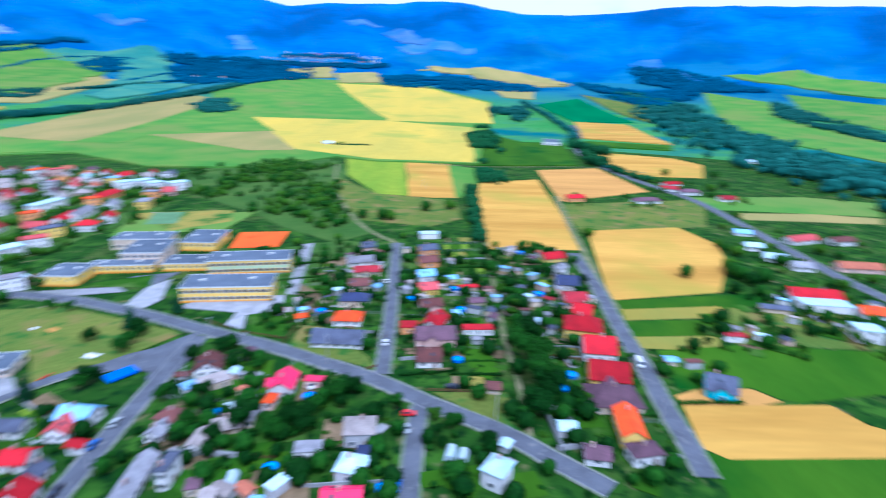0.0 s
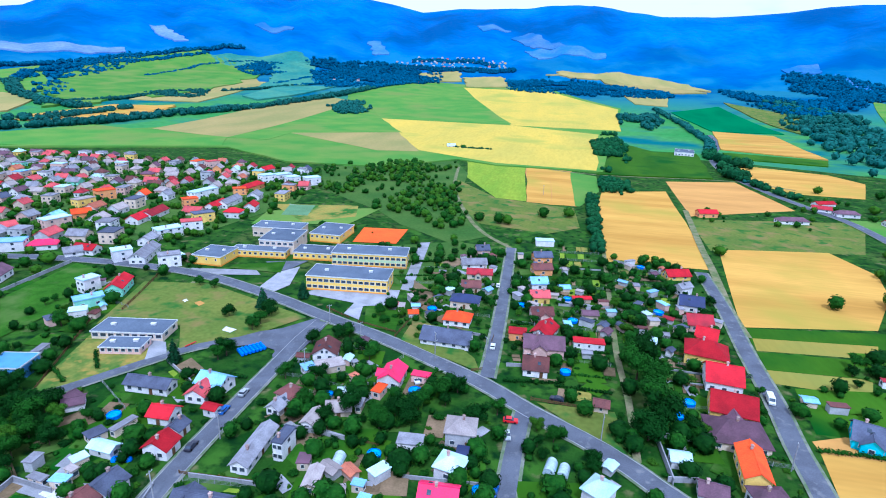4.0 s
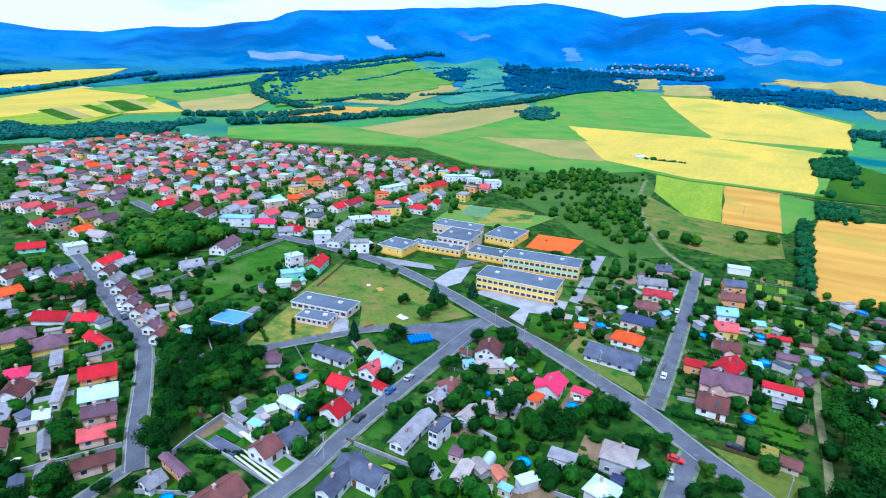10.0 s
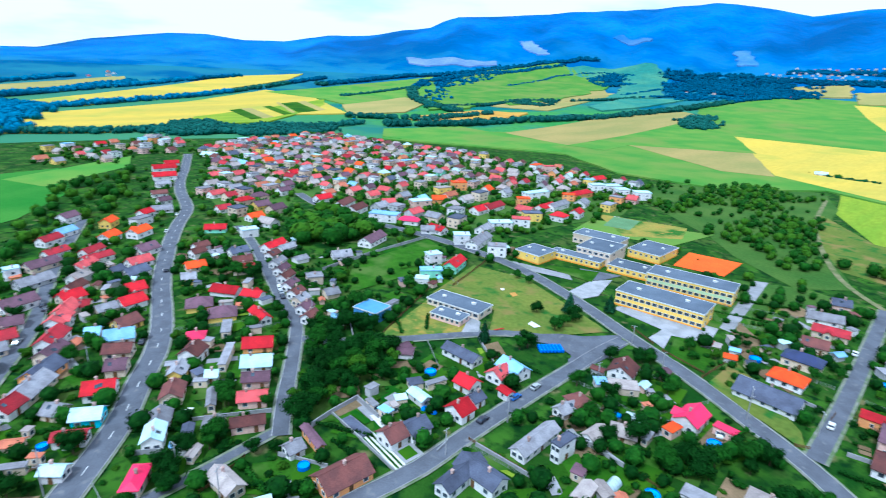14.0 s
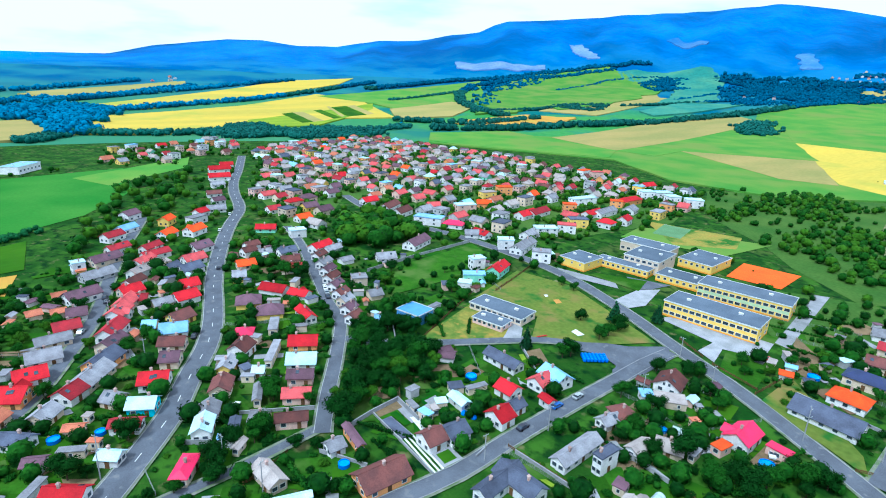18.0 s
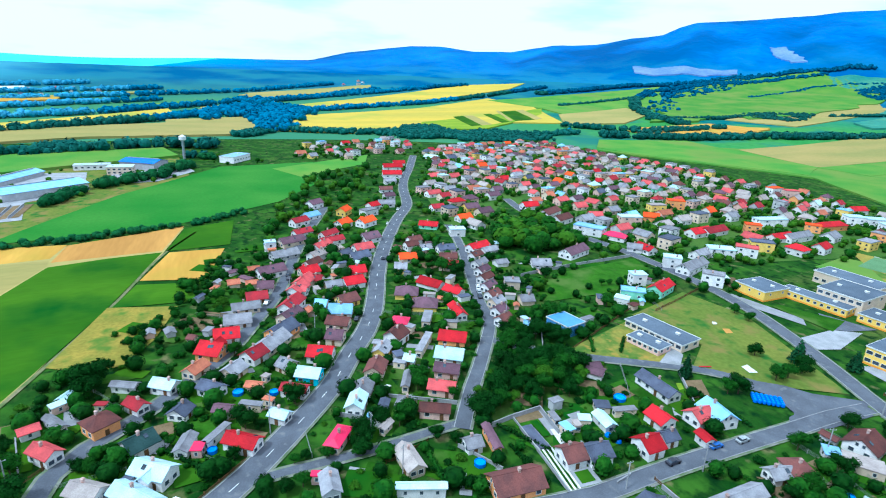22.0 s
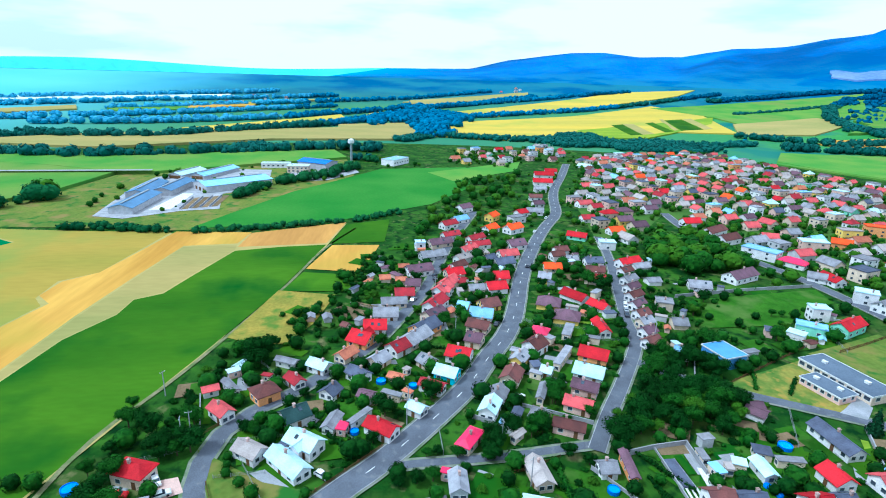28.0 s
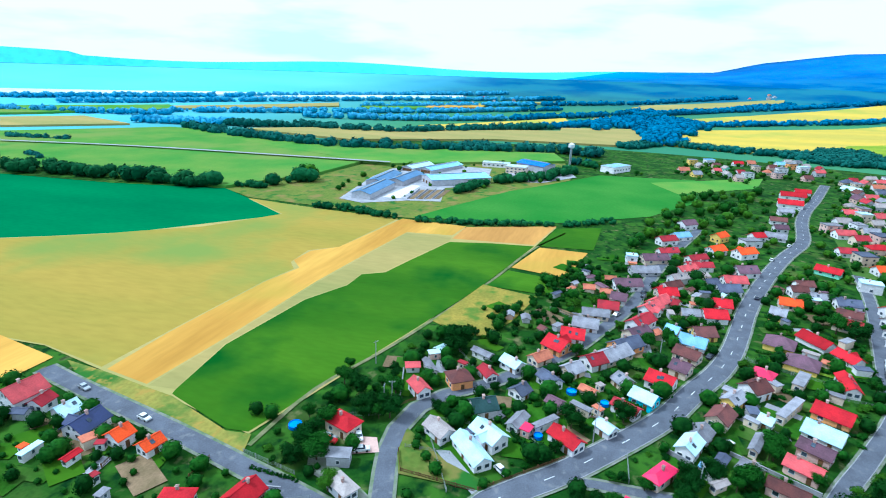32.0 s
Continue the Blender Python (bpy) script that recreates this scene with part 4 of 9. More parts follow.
# kindergarten grounds
paved([(-138.0, 149.5), (-131.8, 149.5), (-126.0, 142.5), (-130.0, 136.8), (-132.1, 140.4)], CONCRETE, 0.42, "pale concrete kindergarten forecourt")
paved([(-118.7, 163.2), (-119.0, 166.4), (-113.7, 165.3), (-114.6, 162.3)], FRAME, 0.42, "white concrete play slab in the grass")
paved([(-144.1, 182.0), (-143.1, 184.6), (-139.7, 182.9), (-140.3, 179.8)], CROP["straw"], 0.42, "sand play patch in the grass")
paved([(-150.5, 183.1), (-149.6, 184.4), (-147.9, 183.3), (-148.3, 181.5)], FRAME, 0.42, "white concrete play slab in the grass")
paved([(-117.8, 135.7), (-116.3, 142.3), (-107.8, 137.2), (-108.6, 129.4)], CROP["soil"], 0.42, "bare brown earth beside the house")
# walled garden compound
paved([(-118.3, 72.4), (-118.8, 80.6), (-114.8, 80.3), (-114.6, 72.2)], CROP["soil"], 0.36, "sandy yard corner inside the garden wall")
paved([(-118.2, 78.6), (-118.5, 81.0), (-106.8, 80.1), (-106.9, 78.0)], CONCRETE, 0.35, "pale paved terrace along the garden wall")
paved([(-109.4, 79.1), (-108.7, 81.7), (-102.5, 82.4), (-102.6, 78.1)], FRAME, 0.39, "white paved terrace beside the house")
for k in range(3):
    paved([(-102.5, 72.2 + 1.3 * k), (-102.5, 72.8 + 1.3 * k), (-86.9, 71.3 + 1.3 * k), (-86.9, 70.7 + 1.3 * k)], FRAME, 0.37, "pale paved garden path strip")
paved([(-93.0, 74.0), (-92.8, 80.6), (-87.0, 80.2), (-87.2, 73.2)], CONCRETE, 0.34, "pale paved garden frame beside the street")
field("green", [(-114.2, 75.4), (-114.3, 77.6), (-107.0, 77.8), (-107.0, 75.6)], 0.38)
paved([(-114.5, -34.0), (-115.6, -30.5), (-102.9, -16.8), (-100.6, -19.4)], CONCRETE, 0.33, "pale worn concrete drive with grass strips")
paved([(-112.4, -57.8), (-114.2, -50.6), (-108.9, -47.6), (-105.6, -54.7)], WALL["T"][1], 0.36, "pinkish paved house forecourt")
paved([(-41.5, 141.0), (-41.8, 151.5), (-33.0, 152.0), (-34.5, 140.0)], CROP["soil"], 0.33, "reddish paved yard behind the house")
field("green", [(-92.2, 75.4), (-92.1, 79.4), (-88, 79), (-88.1, 75)], 0.38)
paved([(-115.0, 153.6), (-105.0, 166.4), (-98.3, 171.2), (-88.9, 184.8), (-83.6, 171.7), (-84.1, 151.4), (-87.3, 148.0), (-92.7, 155.2), (-100.8, 157.1), (-111.4, 150.9)], ASPHALT, 0.35, "wide grey asphalt turning place")


# ---- buildings ----
BUILT = []


def window_mesh(w, h, t=0.11):
    """A frame with its sill, set round a recessed pane, in one piece."""
    a, b = w / 2, h / 2
    rim = ((-a, -b), (a, -b), (a, b), (-a, b))
    inner = ((-a + t, -b + t), (a - t, -b + t), (a - t, b - t), (-a + t, b - t))
    v = [(x, 0.04, z) for x, z in rim] + [(x, -0.07, z) for x, z in rim] + [(x, -0.07, z) for x, z in inner] + [(x, -0.01, z) for x, z in inner]
    s = Solid()
    s.add(v, [(4 * j + k, 4 * j + (k + 1) % 4, 4 * j + 4 + (k + 1) % 4, 4 * j + 4 + k) for j in range(3) for k in range(4)])
    s.f.append((12, 13, 14, 15))
    s.i.append(1)
    return s.mesh("window", FRAME, GLASS)


WIN = window_mesh(1.5, 1.35)
WIN_S = window_mesh(0.95, 1.2)
WIN_W = window_mesh(2.2, 1.5)
DOOR = Solid().box(-0.55, -0.05, 0, 0.55, 0.05, 2.1).mesh("door", WOOD)


def chimney_mesh():
    rings = ((0.32, -1.2), (0.32, 0.72), (0.42, 0.76), (0.42, 0.9), (0.2, 0.93), (0.2, 1.1))
    v = [(sx * r, sy * r * 0.9, z) for r, z in rings for sx, sy in ((-1, -1), (1, -1), (1, 1), (-1, 1))]
    f = [(4 * j + k, 4 * j + (k + 1) % 4, 4 * j + 4 + (k + 1) % 4, 4 * j + 4 + k) for j in range(len(rings) - 1) for k in range(4)]
    return mesh_of("chimney", v, f + [tuple(range(len(v) - 4, len(v)))], [BRICK])


CHIMNEY = chimney_mesh()
SKYLIGHT = Solid().box(-0.5, -0.6, 0, 0.5, 0.6, 0.1).mesh("roof_window", GLASS)
GARAGE = Solid().box(-1.25, -0.05, 0, 1.25, 0.05, 2.1).mesh("garage_door", FRAME)


def put(x, y, z, turn):
    return pose(x, y, z, 0, 0, turn)


def shell(ws, s, kind, L, W, eave, rise, big=True):
    """Adds walls to ws and the roof to s."""
    if kind == "g":
        prof = [(-W, 0), (W, 0), (W, eave), (0, eave + rise), (-W, eave)]
        n = 5
        ws.add([(-L, py, pz) for py, pz in prof] + [(L, py, pz) for py, pz in prof],
               [(4, 3, 2, 1, 0), (5, 6, 7, 8, 9)] + [(k, (k + 1) % n, n + (k + 1) % n, n + k) for k in range(n)])
    else:
        ws.box(-L, -W, 0, L, W, eave + (0.0 if kind == "h" else -0.02))
    o, t = 0.5, 0.2
    if kind == "g":
        k = rise / W
        for sg in (1, -1):
            e = (-L - o, sg * (W + o), eave - o * k + 0.05)
            rdg = eave + rise + 0.05
            a = [(-L - o, sg * (W + o), e[2]), (L + o, sg * (W + o), e[2]), (L + o, 0, rdg), (-L - o, 0, rdg)]
            b = [(p[0], p[1], p[2] + t) for p in a]
            q = [(0, 1, 2, 3), (7, 6, 5, 4), (0, 4, 5, 1), (1, 5, 6, 2), (3, 7, 4, 0)]
            s.add(a + b, q if sg < 0 else [f[::-1] for f in q])
        s.box(-L - o, -0.14, rdg + t - 0.1, L + o, 0.14, rdg + t + 0.06)
    elif kind == "h":
        r2 = max(0.4, L - W * 0.85)
        z0, z1 = eave, eave + rise
        s.add([(-L - o, -W - o, z0), (L + o, -W - o, z0), (L + o, W + o, z0), (-L - o, W + o, z0),
               (-L - o, -W - o, z0 + t), (L + o, -W - o, z0 + t), (L + o, W + o, z0 + t), (-L - o, W + o, z0 + t), (-r2, 0, z1 + t), (r2, 0, z1 + t)],
              [(3, 2, 1, 0), (0, 1, 5, 4), (1, 2, 6, 5), (2, 3, 7, 6), (3, 0, 4, 7), (4, 5, 9, 8), (6, 7, 8, 9), (5, 6, 9), (7, 4, 8)])
    else:
        s.box(-L - 0.25, -W - 0.25, eave, L + 0.25, W + 0.25, eave + 0.22)
        if big:
            for (x0, y0, x1, y1) in ((-L - 0.25, -W - 0.25, L + 0.25, -W - 0.05), (-L - 0.25, W + 0.05, L + 0.25, W + 0.25), (-L - 0.25, -W - 0.05, -L - 0.05, W + 0.05), (L + 0.05, -W - 0.05, L + 0.25, W + 0.05)):
                s.box(x0, y0, eave + 0.22, x1, y1, eave + 0.45)


def dark_openings(s, L, W, eave):
    """Plain window openings for houses far from the eye."""
    for z in (1.5, 4.1):
        if z + 0.6 < eave:
            for px in (-L * 0.5, L * 0.5):
                for sg in (-1, 1):
                    s.box(px - 0.65, sg * (W + 0.03) - 0.03, z - 0.55, px + 0.65, sg * (W + 0.03) + 0.03, z + 0.55, 1)
            for py in (-W * 0.45, W * 0.45):
                for sg in (-1, 1):
                    s.box(sg * (L + 0.03) - 0.03, py - 0.55, z - 0.55, sg * (L + 0.03) + 0.03, py + 0.55, z + 0.55, 1)


def house(x, y, turn, length, width, high, roof, wall, kind="g", detail=2, seed=None):
    """kind g: gabled, h: hipped, f: flat. The ridge runs along local x; high is the ridge's height."""
    rng = random.Random(seed if seed is not None else int(x * 13 + y * 7))
    big = high >= 3.9
    ground = height(x, y)
    base = new("house" if big else "shed")
    base.matrix_world = put(x, y, ground, turn)
    L, W = length / 2 - 0.5, width / 2 - 0.5
    pitch = 0.62 if high >= 4.0 else 0.5
    rise = W * pitch if kind != "f" else 0
    eave = max(2.1, high - 0.2 - rise)
    rise = high - 0.2 - eave if kind != "f" else 0
    ws, rs = Solid(), Solid()
    shell(ws, rs, kind, L, W, eave, rise, big)
    if big and not detail:
        dark_openings(ws, L, W, eave)
    part("wall", ws.mesh("wall", WALL[wall][1], GLASS), base)
    part("roof", rs.mesh("roof", ROOF[roof][1]), base)
    if big and detail:
        cx = rng.uniform(-0.5, 0.5) * L * (0.5 if kind == "h" else 1)
        part("chimney", CHIMNEY, base, put(cx, rng.choice((-0.5, 0.6)) * (0.4 if kind != "f" else 1), (eave + rise + 0.35) if kind != "f" else eave + 0.6, 0))
    if detail >= 2 or (detail == 1 and big):
        floors = 2 if (eave > 4.6) else 1
        for fl in range(floors):
            z = 1.55 + 2.7 * fl
            if z + 0.7 > eave:
                continue
            for sg in (1, -1):
                n = max(1, int((2 * L - 1.2) / (2.9 if detail >= 2 else 4.2)))
                for k in range(n):
                    px = -L + (k + 0.5) * 2 * L / n
                    if fl == 0 and sg < 0 and k == n // 2 and detail >= 2 and big:
                        part("door", DOOR, base, put(px, -W - 0.02, 0, 0))
                        continue
                    part("window", WIN if big else WIN_S, base, put(px, sg * (W + 0.02), z, 180 if sg > 0 else 0))
            for sg in (1, -1):
                for py in ((-W * 0.45, W * 0.45) if big else (0,)):
                    part("window", WIN, base, put(sg * (L + 0.02), py, z, 90 if sg > 0 else -90))
        if kind == "g" and rise > 2.2 and big:
            for sg in (1, -1):
                for py in (-0.8, 0.8):
                    part("window", WIN_S, base, put(sg * (L + 0.02), py, eave + 0.75, 90 if sg > 0 else -90))
        if kind == "g" and big and rng.random() < 0.45:
            k = rise / W
            for _ in range(rng.choice((1, 2))):
                sg, px, py = rng.choice((-1, 1)), rng.uniform(-0.7, 0.7) * L, W * rng.uniform(0.35, 0.6)
                m = Matrix.Translation((px, sg * py, eave + rise - py * k + 0.3)) @ pose(0, 0, 0, -sg * math.degrees(math.atan(k)), 0, 0)
                part("roof_window", SKYLIGHT, base, m)
        if kind != "f" and big and length > 8.5 and rng.random() < 0.13:
            # a gabled bay across the long side
            sg, ww = rng.choice((-1, 1)), W * 0.5
            bw, br = Solid(), Solid()
            shell(bw, br, "g", W * 0.55, ww, eave, ww * 0.75, True)
            m = put(rng.uniform(-0.3, 0.3) * L, sg * (W * 0.55 + 0.9), 0, 90)
            bay = part("bay", bw.mesh("bay", WALL[wall][1]), base, m)
            part("bay_roof", br.mesh("bay_roof", ROOF[roof][1]), bay)
            part("window", WIN, bay, put(sg * (W * 0.55 + 0.02), 0, 1.5, 90 if sg > 0 else -90))
    BUILT.append((x, y, max(length, width) / 2))
    shape = {"g": "gabled", "h": "hipped", "f": "flat"}[kind]
    if big:
        tagged(base, "%s rendered house under a %s %s roof" % (WALL[wall][0], ROOF[roof][0], shape), "house", "village houses")
    else:
        tagged(base, "small %s outbuilding with %s %s roof" % (WALL[wall][0], ROOF[roof][0], shape), "shed", "garden sheds")
    return base


def block(name, x, y, turn, length, width, high, wall, roof, label, rows=(), front_only=False, plinth=None, panels=None):
    """A long flat-roofed building with a parapet and bands of windows: rows of (z, count, mesh)."""
    base = new(name)
    base.matrix_world = put(x, y, 0, turn)
    L, W = length / 2, width / 2
    part("wall", Solid().box(-L, -W, 0, L, W, high - 0.35).mesh("wall", wall), base)
    s = Solid().box(-L - 0.2, -W - 0.2, high - 0.35, L + 0.2, W + 0.2, high - 0.1)
    part("roof", s.mesh("roof", roof), base)
    s = Solid()
    s.box(-L - 0.3, -W - 0.3, high - 0.4, L + 0.3, -W - 0.2, high + 0.1).box(-L - 0.3, W + 0.2, high - 0.4, L + 0.3, W + 0.3, high + 0.1)
    s.box(-L - 0.3, -W - 0.2, high - 0.4, -L - 0.2, W + 0.2, high + 0.1).box(L + 0.2, -W - 0.2, high - 0.4, L + 0.3, W + 0.2, high + 0.1)
    part("parapet", s.mesh("parapet", FRAME), base, label="white parapet edge")
    if plinth:
        part("plinth", Solid().box(-L - 0.04, -W - 0.04, 0, L + 0.04, W + 0.04, 0.7).mesh("plinth", plinth), base, label="orange painted plinth")
    if panels:
        part("panel_band", Solid().box(-L * 0.98, -W - 0.05, 2.75, L * 0.98, -W - 0.01, 4.05).mesh("panel_band", panels), base, label="mint-green panel band below the upper windows")
    for z, count, me in rows:
        for k in range(count):
            px = -L + (k + 0.5) * length / count
            part("window", me, base, put(px, -W - 0.03, z, 0))
            if not front_only:
                part("window", me, base, put(px, W + 0.03, z, 180))
        for py in (-W * 0.5, W * 0.5):
            part("window", me, base, put(L + 0.03, py, z, 90))
    for px, py in ((-L * 0.6, 0), (L * 0.5, W * 0.2)) if rows else ():
        part("roof_vent", Solid().box(-0.8, -0.5, 0, 0.8, 0.5, 0.7).box(-0.9, -0.6, 0.7, 0.9, 0.6, 0.8).mesh("roof_vent", FRAME), base, put(px, py, high - 0.12, 0), "white roof ventilation box")
    BUILT.append((x, y, max(length, width) / 2 + 1))
    return tagged(base, label, "building")

house(59.8, 220.2, 4, 10.6, 10.1, 6.0, "m", "T", "g", 2)
house(60.6, 239.4, 175, 10.5, 10.1, 6.4, "n", "W", "g", 1)
house(60.7, 257.9, 39, 8.1, 5.9, 5.6, "g", "W", "g", 1)
house(61.4, 279.6, 20, 12.8, 8.4, 4.8, "r", "Y", "g", 1)
house(107.6, 428.1, 16, 15.2, 7.6, 5.6, "r", "O", "g", 0)
house(165.6, 429.4, 12, 22.4, 8.4, 4.8, "v", "W", "h", 0)
house(216.3, 507.2, 23, 18.6, 8.4, 4.0, "r", "W", "g", 0)
house(216.8, 467.8, 7, 17.8, 8.4, 5.2, "v", "W", "h", 0)
house(-2.6, 209.4, 15, 9.5, 7.6, 5.6, "b", "T", "g", 2)
house(-4.5, 227.8, 15, 9.0, 7.6, 5.6, "p", "Y", "g", 2)
house(-5.9, 244.5, 19, 8.7, 7.6, 5.6, "u", "W", "g", 1)
house(-5.4, 264.7, 20, 10.5, 7.6, 5.6, "b", "O", "g", 1)
house(-6.2, 284.6, 20, 10.6, 7.6, 5.6, "d", "O", "g", 1)
house(-6.1, 314.9, 9, 11.5, 6.7, 3.5, "w", "W", "f", 1)
house(6.2, 243.8, 19, 5.4, 5.0, 3.2, "u", "C", "g", 1)
house(13.9, 233.0, 15, 8.8, 4.2, 2.8, "r", "C", "g", 2)
house(17.0, 217.1, 10, 7.1, 5.9, 3.2, "v", "C", "g", 2)
house(-34.9, 196.3, 180, 11.3, 9.2, 5.2, "o", "W", "h", 2)
house(-35.1, 213.6, 2, 13.0, 8.4, 5.6, "n", "C", "h", 2)
house(-35.7, 231.3, 11, 9.3, 7.6, 5.2, "b", "C", "g", 2)
house(-34.6, 249.2, 9, 12.9, 6.7, 4.8, "m", "C", "g", 1)
house(-40.0, 263.9, 20, 13.6, 7.6, 4.8, "g", "W", "g", 1)
house(-39.0, 286.2, 21, 7.9, 7.6, 5.6, "d", "T", "g", 1)
house(-53.5, 196.4, 19, 4.6, 4.2, 3.2, "o", "W", "g", 2)
house(-54.5, 203.6, 19, 4.0, 3.4, 2.8, "u", "W", "g", 2)
house(-130.0, 109.4, 40, 6.2, 5.9, 3.2, "v", "W", "g", 2)
house(-173.0, 53.0, 131, 8.1, 7.6, 5.6, "b", "W", "g", 2)
house(-212.6, 69.6, 69, 10.5, 10.1, 5.2, "v", "Y", "h", 2)
house(-198.3, 73.1, 67, 11.0, 10.1, 5.2, "v", "Y", "h", 2)
house(-219.8, 83.7, 35, 12.7, 7.6, 4.4, "r", "W", "g", 1)
house(-208.9, 90.6, 32, 9.4, 6.7, 4.0, "r", "W", "g", 2)
house(-250.1, 120.2, 118, 8.2, 6.0, 4.9, "b", "W", "g", 1)
house(-238.1, 116.9, 121, 9.2, 6.0, 4.9, "g", "W", "g", 1)
house(-228.0, 113.8, 121, 8.5, 6.0, 4.9, "v", "W", "g", 1)
house(-218.2, 110.7, 121, 8.8, 6.0, 4.9, "b", "W", "g", 1)
house(-208.0, 107.5, 121, 8.1, 6.0, 4.9, "v", "W", "g", 2)
house(-198.6, 105.0, 114, 7.2, 6.0, 4.9, "b", "W", "g", 2)
house(-190.8, 102.9, 112, 6.9, 6.0, 4.9, "g", "C", "g", 2)
house(-182.3, 100.0, 117, 6.7, 6.0, 4.9, "v", "W", "g", 2)
house(-173.8, 97.6, 118, 7.3, 6.0, 4.9, "b", "W", "g", 2)
house(-191.1, 117.6, 80, 6.6, 7.6, 4.0, "g", "C", "g", 2)
house(-208.8, 120.0, 68, 7.9, 7.6, 4.0, "g", "C", "f", 1)
house(-237.9, 129.0, 95, 7.5, 6.7, 3.6, "g", "W", "g", 1)
house(-262.8, 127.3, 112, 14.4, 7.6, 5.6, "r", "W", "g", 1)
house(-258.4, 132.2, 104, 10.0, 6.7, 4.0, "g", "W", "g", 1)
house(-264.5, 108.6, 93, 10.2, 7.6, 5.2, "d", "W", "g", 1)
house(-250.0, 104.3, 74, 9.6, 6.7, 5.2, "b", "T", "g", 1)
house(-240.1, 100.5, 67, 10.3, 7.6, 4.8, "m", "C", "g", 1)
house(-294.4, 128.0, 81, 9.9, 7.6, 4.8, "w", "W", "f", 1)
house(-313.8, 116.6, 59, 12.4, 7.6, 4.8, "r", "N", "g", 1)
house(-257.0, 84.2, 84, 9.4, 7.6, 4.8, "o", "C", "g", 1)
house(-242.3, 76.1, 70, 6.6, 7.6, 5.2, "g", "Y", "g", 1)
house(-274.9, 92.0, 103, 8.2, 6.7, 5.2, "b", "W", "g", 1)
house(-283.7, 96.7, 104, 8.7, 6.7, 5.2, "b", "W", "g", 1)
house(-271.1, 99.4, 89, 7.5, 6.7, 4.0, "g", "C", "g", 1)
house(-191.5, -4.8, 90, 9.1, 8.4, 5.2, "r", "W", "g", 2)
house(-203.6, -0.7, 88, 10.4, 8.4, 4.8, "g", "W", "g", 2)
house(-215.0, 2.6, 94, 11.2, 6.7, 4.4, "g", "C", "g", 2)
house(-224.2, 7.4, 92, 9.0, 7.6, 4.8, "m", "W", "g", 2)
house(-235.6, 11.9, 80, 7.3, 7.6, 4.8, "v", "W", "g", 1)
house(-253.5, 15.4, 109, 13.4, 8.4, 5.6, "v", "W", "g", 1)
house(-278.2, 24.1, 112, 14.8, 8.4, 4.8, "g", "G", "g", 1)
house(-299.7, 30.1, 113, 14.6, 8.4, 5.2, "v", "C", "g", 1)
house(-315.5, 38.1, 118, 12.2, 6.7, 4.8, "m", "W", "g", 1)
house(-289.6, 18.1, 95, 6.3, 5.9, 6.2, "w", "W", "f", 1)
house(-288.1, 18.7, 89, 4.5, 4.2, 3.6, "q", "O", "g", 1)
house(-338.7, 39.3, 124, 12.1, 7.6, 5.6, "m", "W", "g", 0)
house(-352.0, 48.5, 125, 11.9, 7.6, 5.2, "u", "W", "g", 0)
house(-382.1, 55.4, 128, 11.6, 8.4, 6.4, "v", "W", "g", 0)
house(-259.7, 8.0, 97, 5.8, 5.0, 3.6, "q", "T", "g", 1)
house(-244.2, -1.4, 97, 5.6, 5.9, 3.6, "q", "C", "g", 1)
house(-241.1, 6.3, 91, 5.7, 5.0, 3.6, "q", "C", "g", 1)
house(-308.6, 52.3, 126, 12.3, 6.7, 4.8, "m", "W", "g", 1)
house(-295.6, 51.8, 109, 14.4, 6.7, 4.8, "m", "W", "g", 1)
house(-286.3, 44.5, 135, 12.8, 6.7, 5.2, "p", "W", "g", 1)
house(-272.0, 40.4, 130, 12.4, 6.7, 5.2, "e", "W", "g", 1)
house(-258.8, 35.5, 132, 10.1, 6.7, 5.2, "b", "W", "g", 1)
house(-249.3, 32.4, 108, 9.5, 8.4, 5.2, "r", "C", "g", 1)
house(-236.8, 28.6, 148, 11.5, 7.6, 5.2, "p", "C", "g", 1)
house(-228.1, 24.6, 147, 11.1, 7.6, 5.2, "p", "W", "g", 2)
house(-211.8, 20.1, 148, 13.1, 7.6, 5.6, "m", "W", "g", 2)
house(-201.3, 18.4, 136, 10.2, 7.6, 5.2, "v", "C", "g", 2)
house(-190.2, 14.2, 136, 12.1, 8.4, 5.2, "d", "O", "g", 2)
house(-181.9, 9.8, 140, 14.1, 8.4, 4.8, "g", "C", "g", 2)
house(-239.4, 34.5, 66, 6.1, 6.7, 4.0, "m", "C", "g", 1)
house(-230.2, 40.4, 99, 7.9, 6.7, 4.0, "g", "C", "g", 2)
house(-210.4, 32.0, 65, 5.4, 6.7, 4.0, "u", "C", "g", 2)
house(-243.9, 54.6, 93, 7.9, 8.4, 5.2, "r", "C", "g", 1)
house(-230.4, 49.6, 101, 9.9, 8.4, 5.2, "r", "W", "g", 1)
house(-211.7, 42.9, 111, 9.0, 8.4, 4.8, "b", "Y", "g", 2)
house(-264.4, 60.2, 112, 11.6, 8.4, 5.2, "d", "W", "g", 1)
house(-278.3, 65.5, 104, 11.3, 8.4, 5.2, "p", "W", "g", 1)
house(-296.1, 73.8, 112, 11.6, 9.2, 5.6, "v", "W", "g", 1)
house(-273.1, 54.3, 123, 7.6, 6.7, 4.0, "d", "C", "g", 1)
house(-359.0, 71.6, 141, 10.6, 7.6, 6.0, "o", "Y", "g", 0)
house(-329.1, 64.8, 134, 11.5, 8.4, 5.6, "o", "W", "g", 1)
house(-328.9, 79.7, 126, 12.9, 8.4, 6.0, "o", "W", "g", 1)
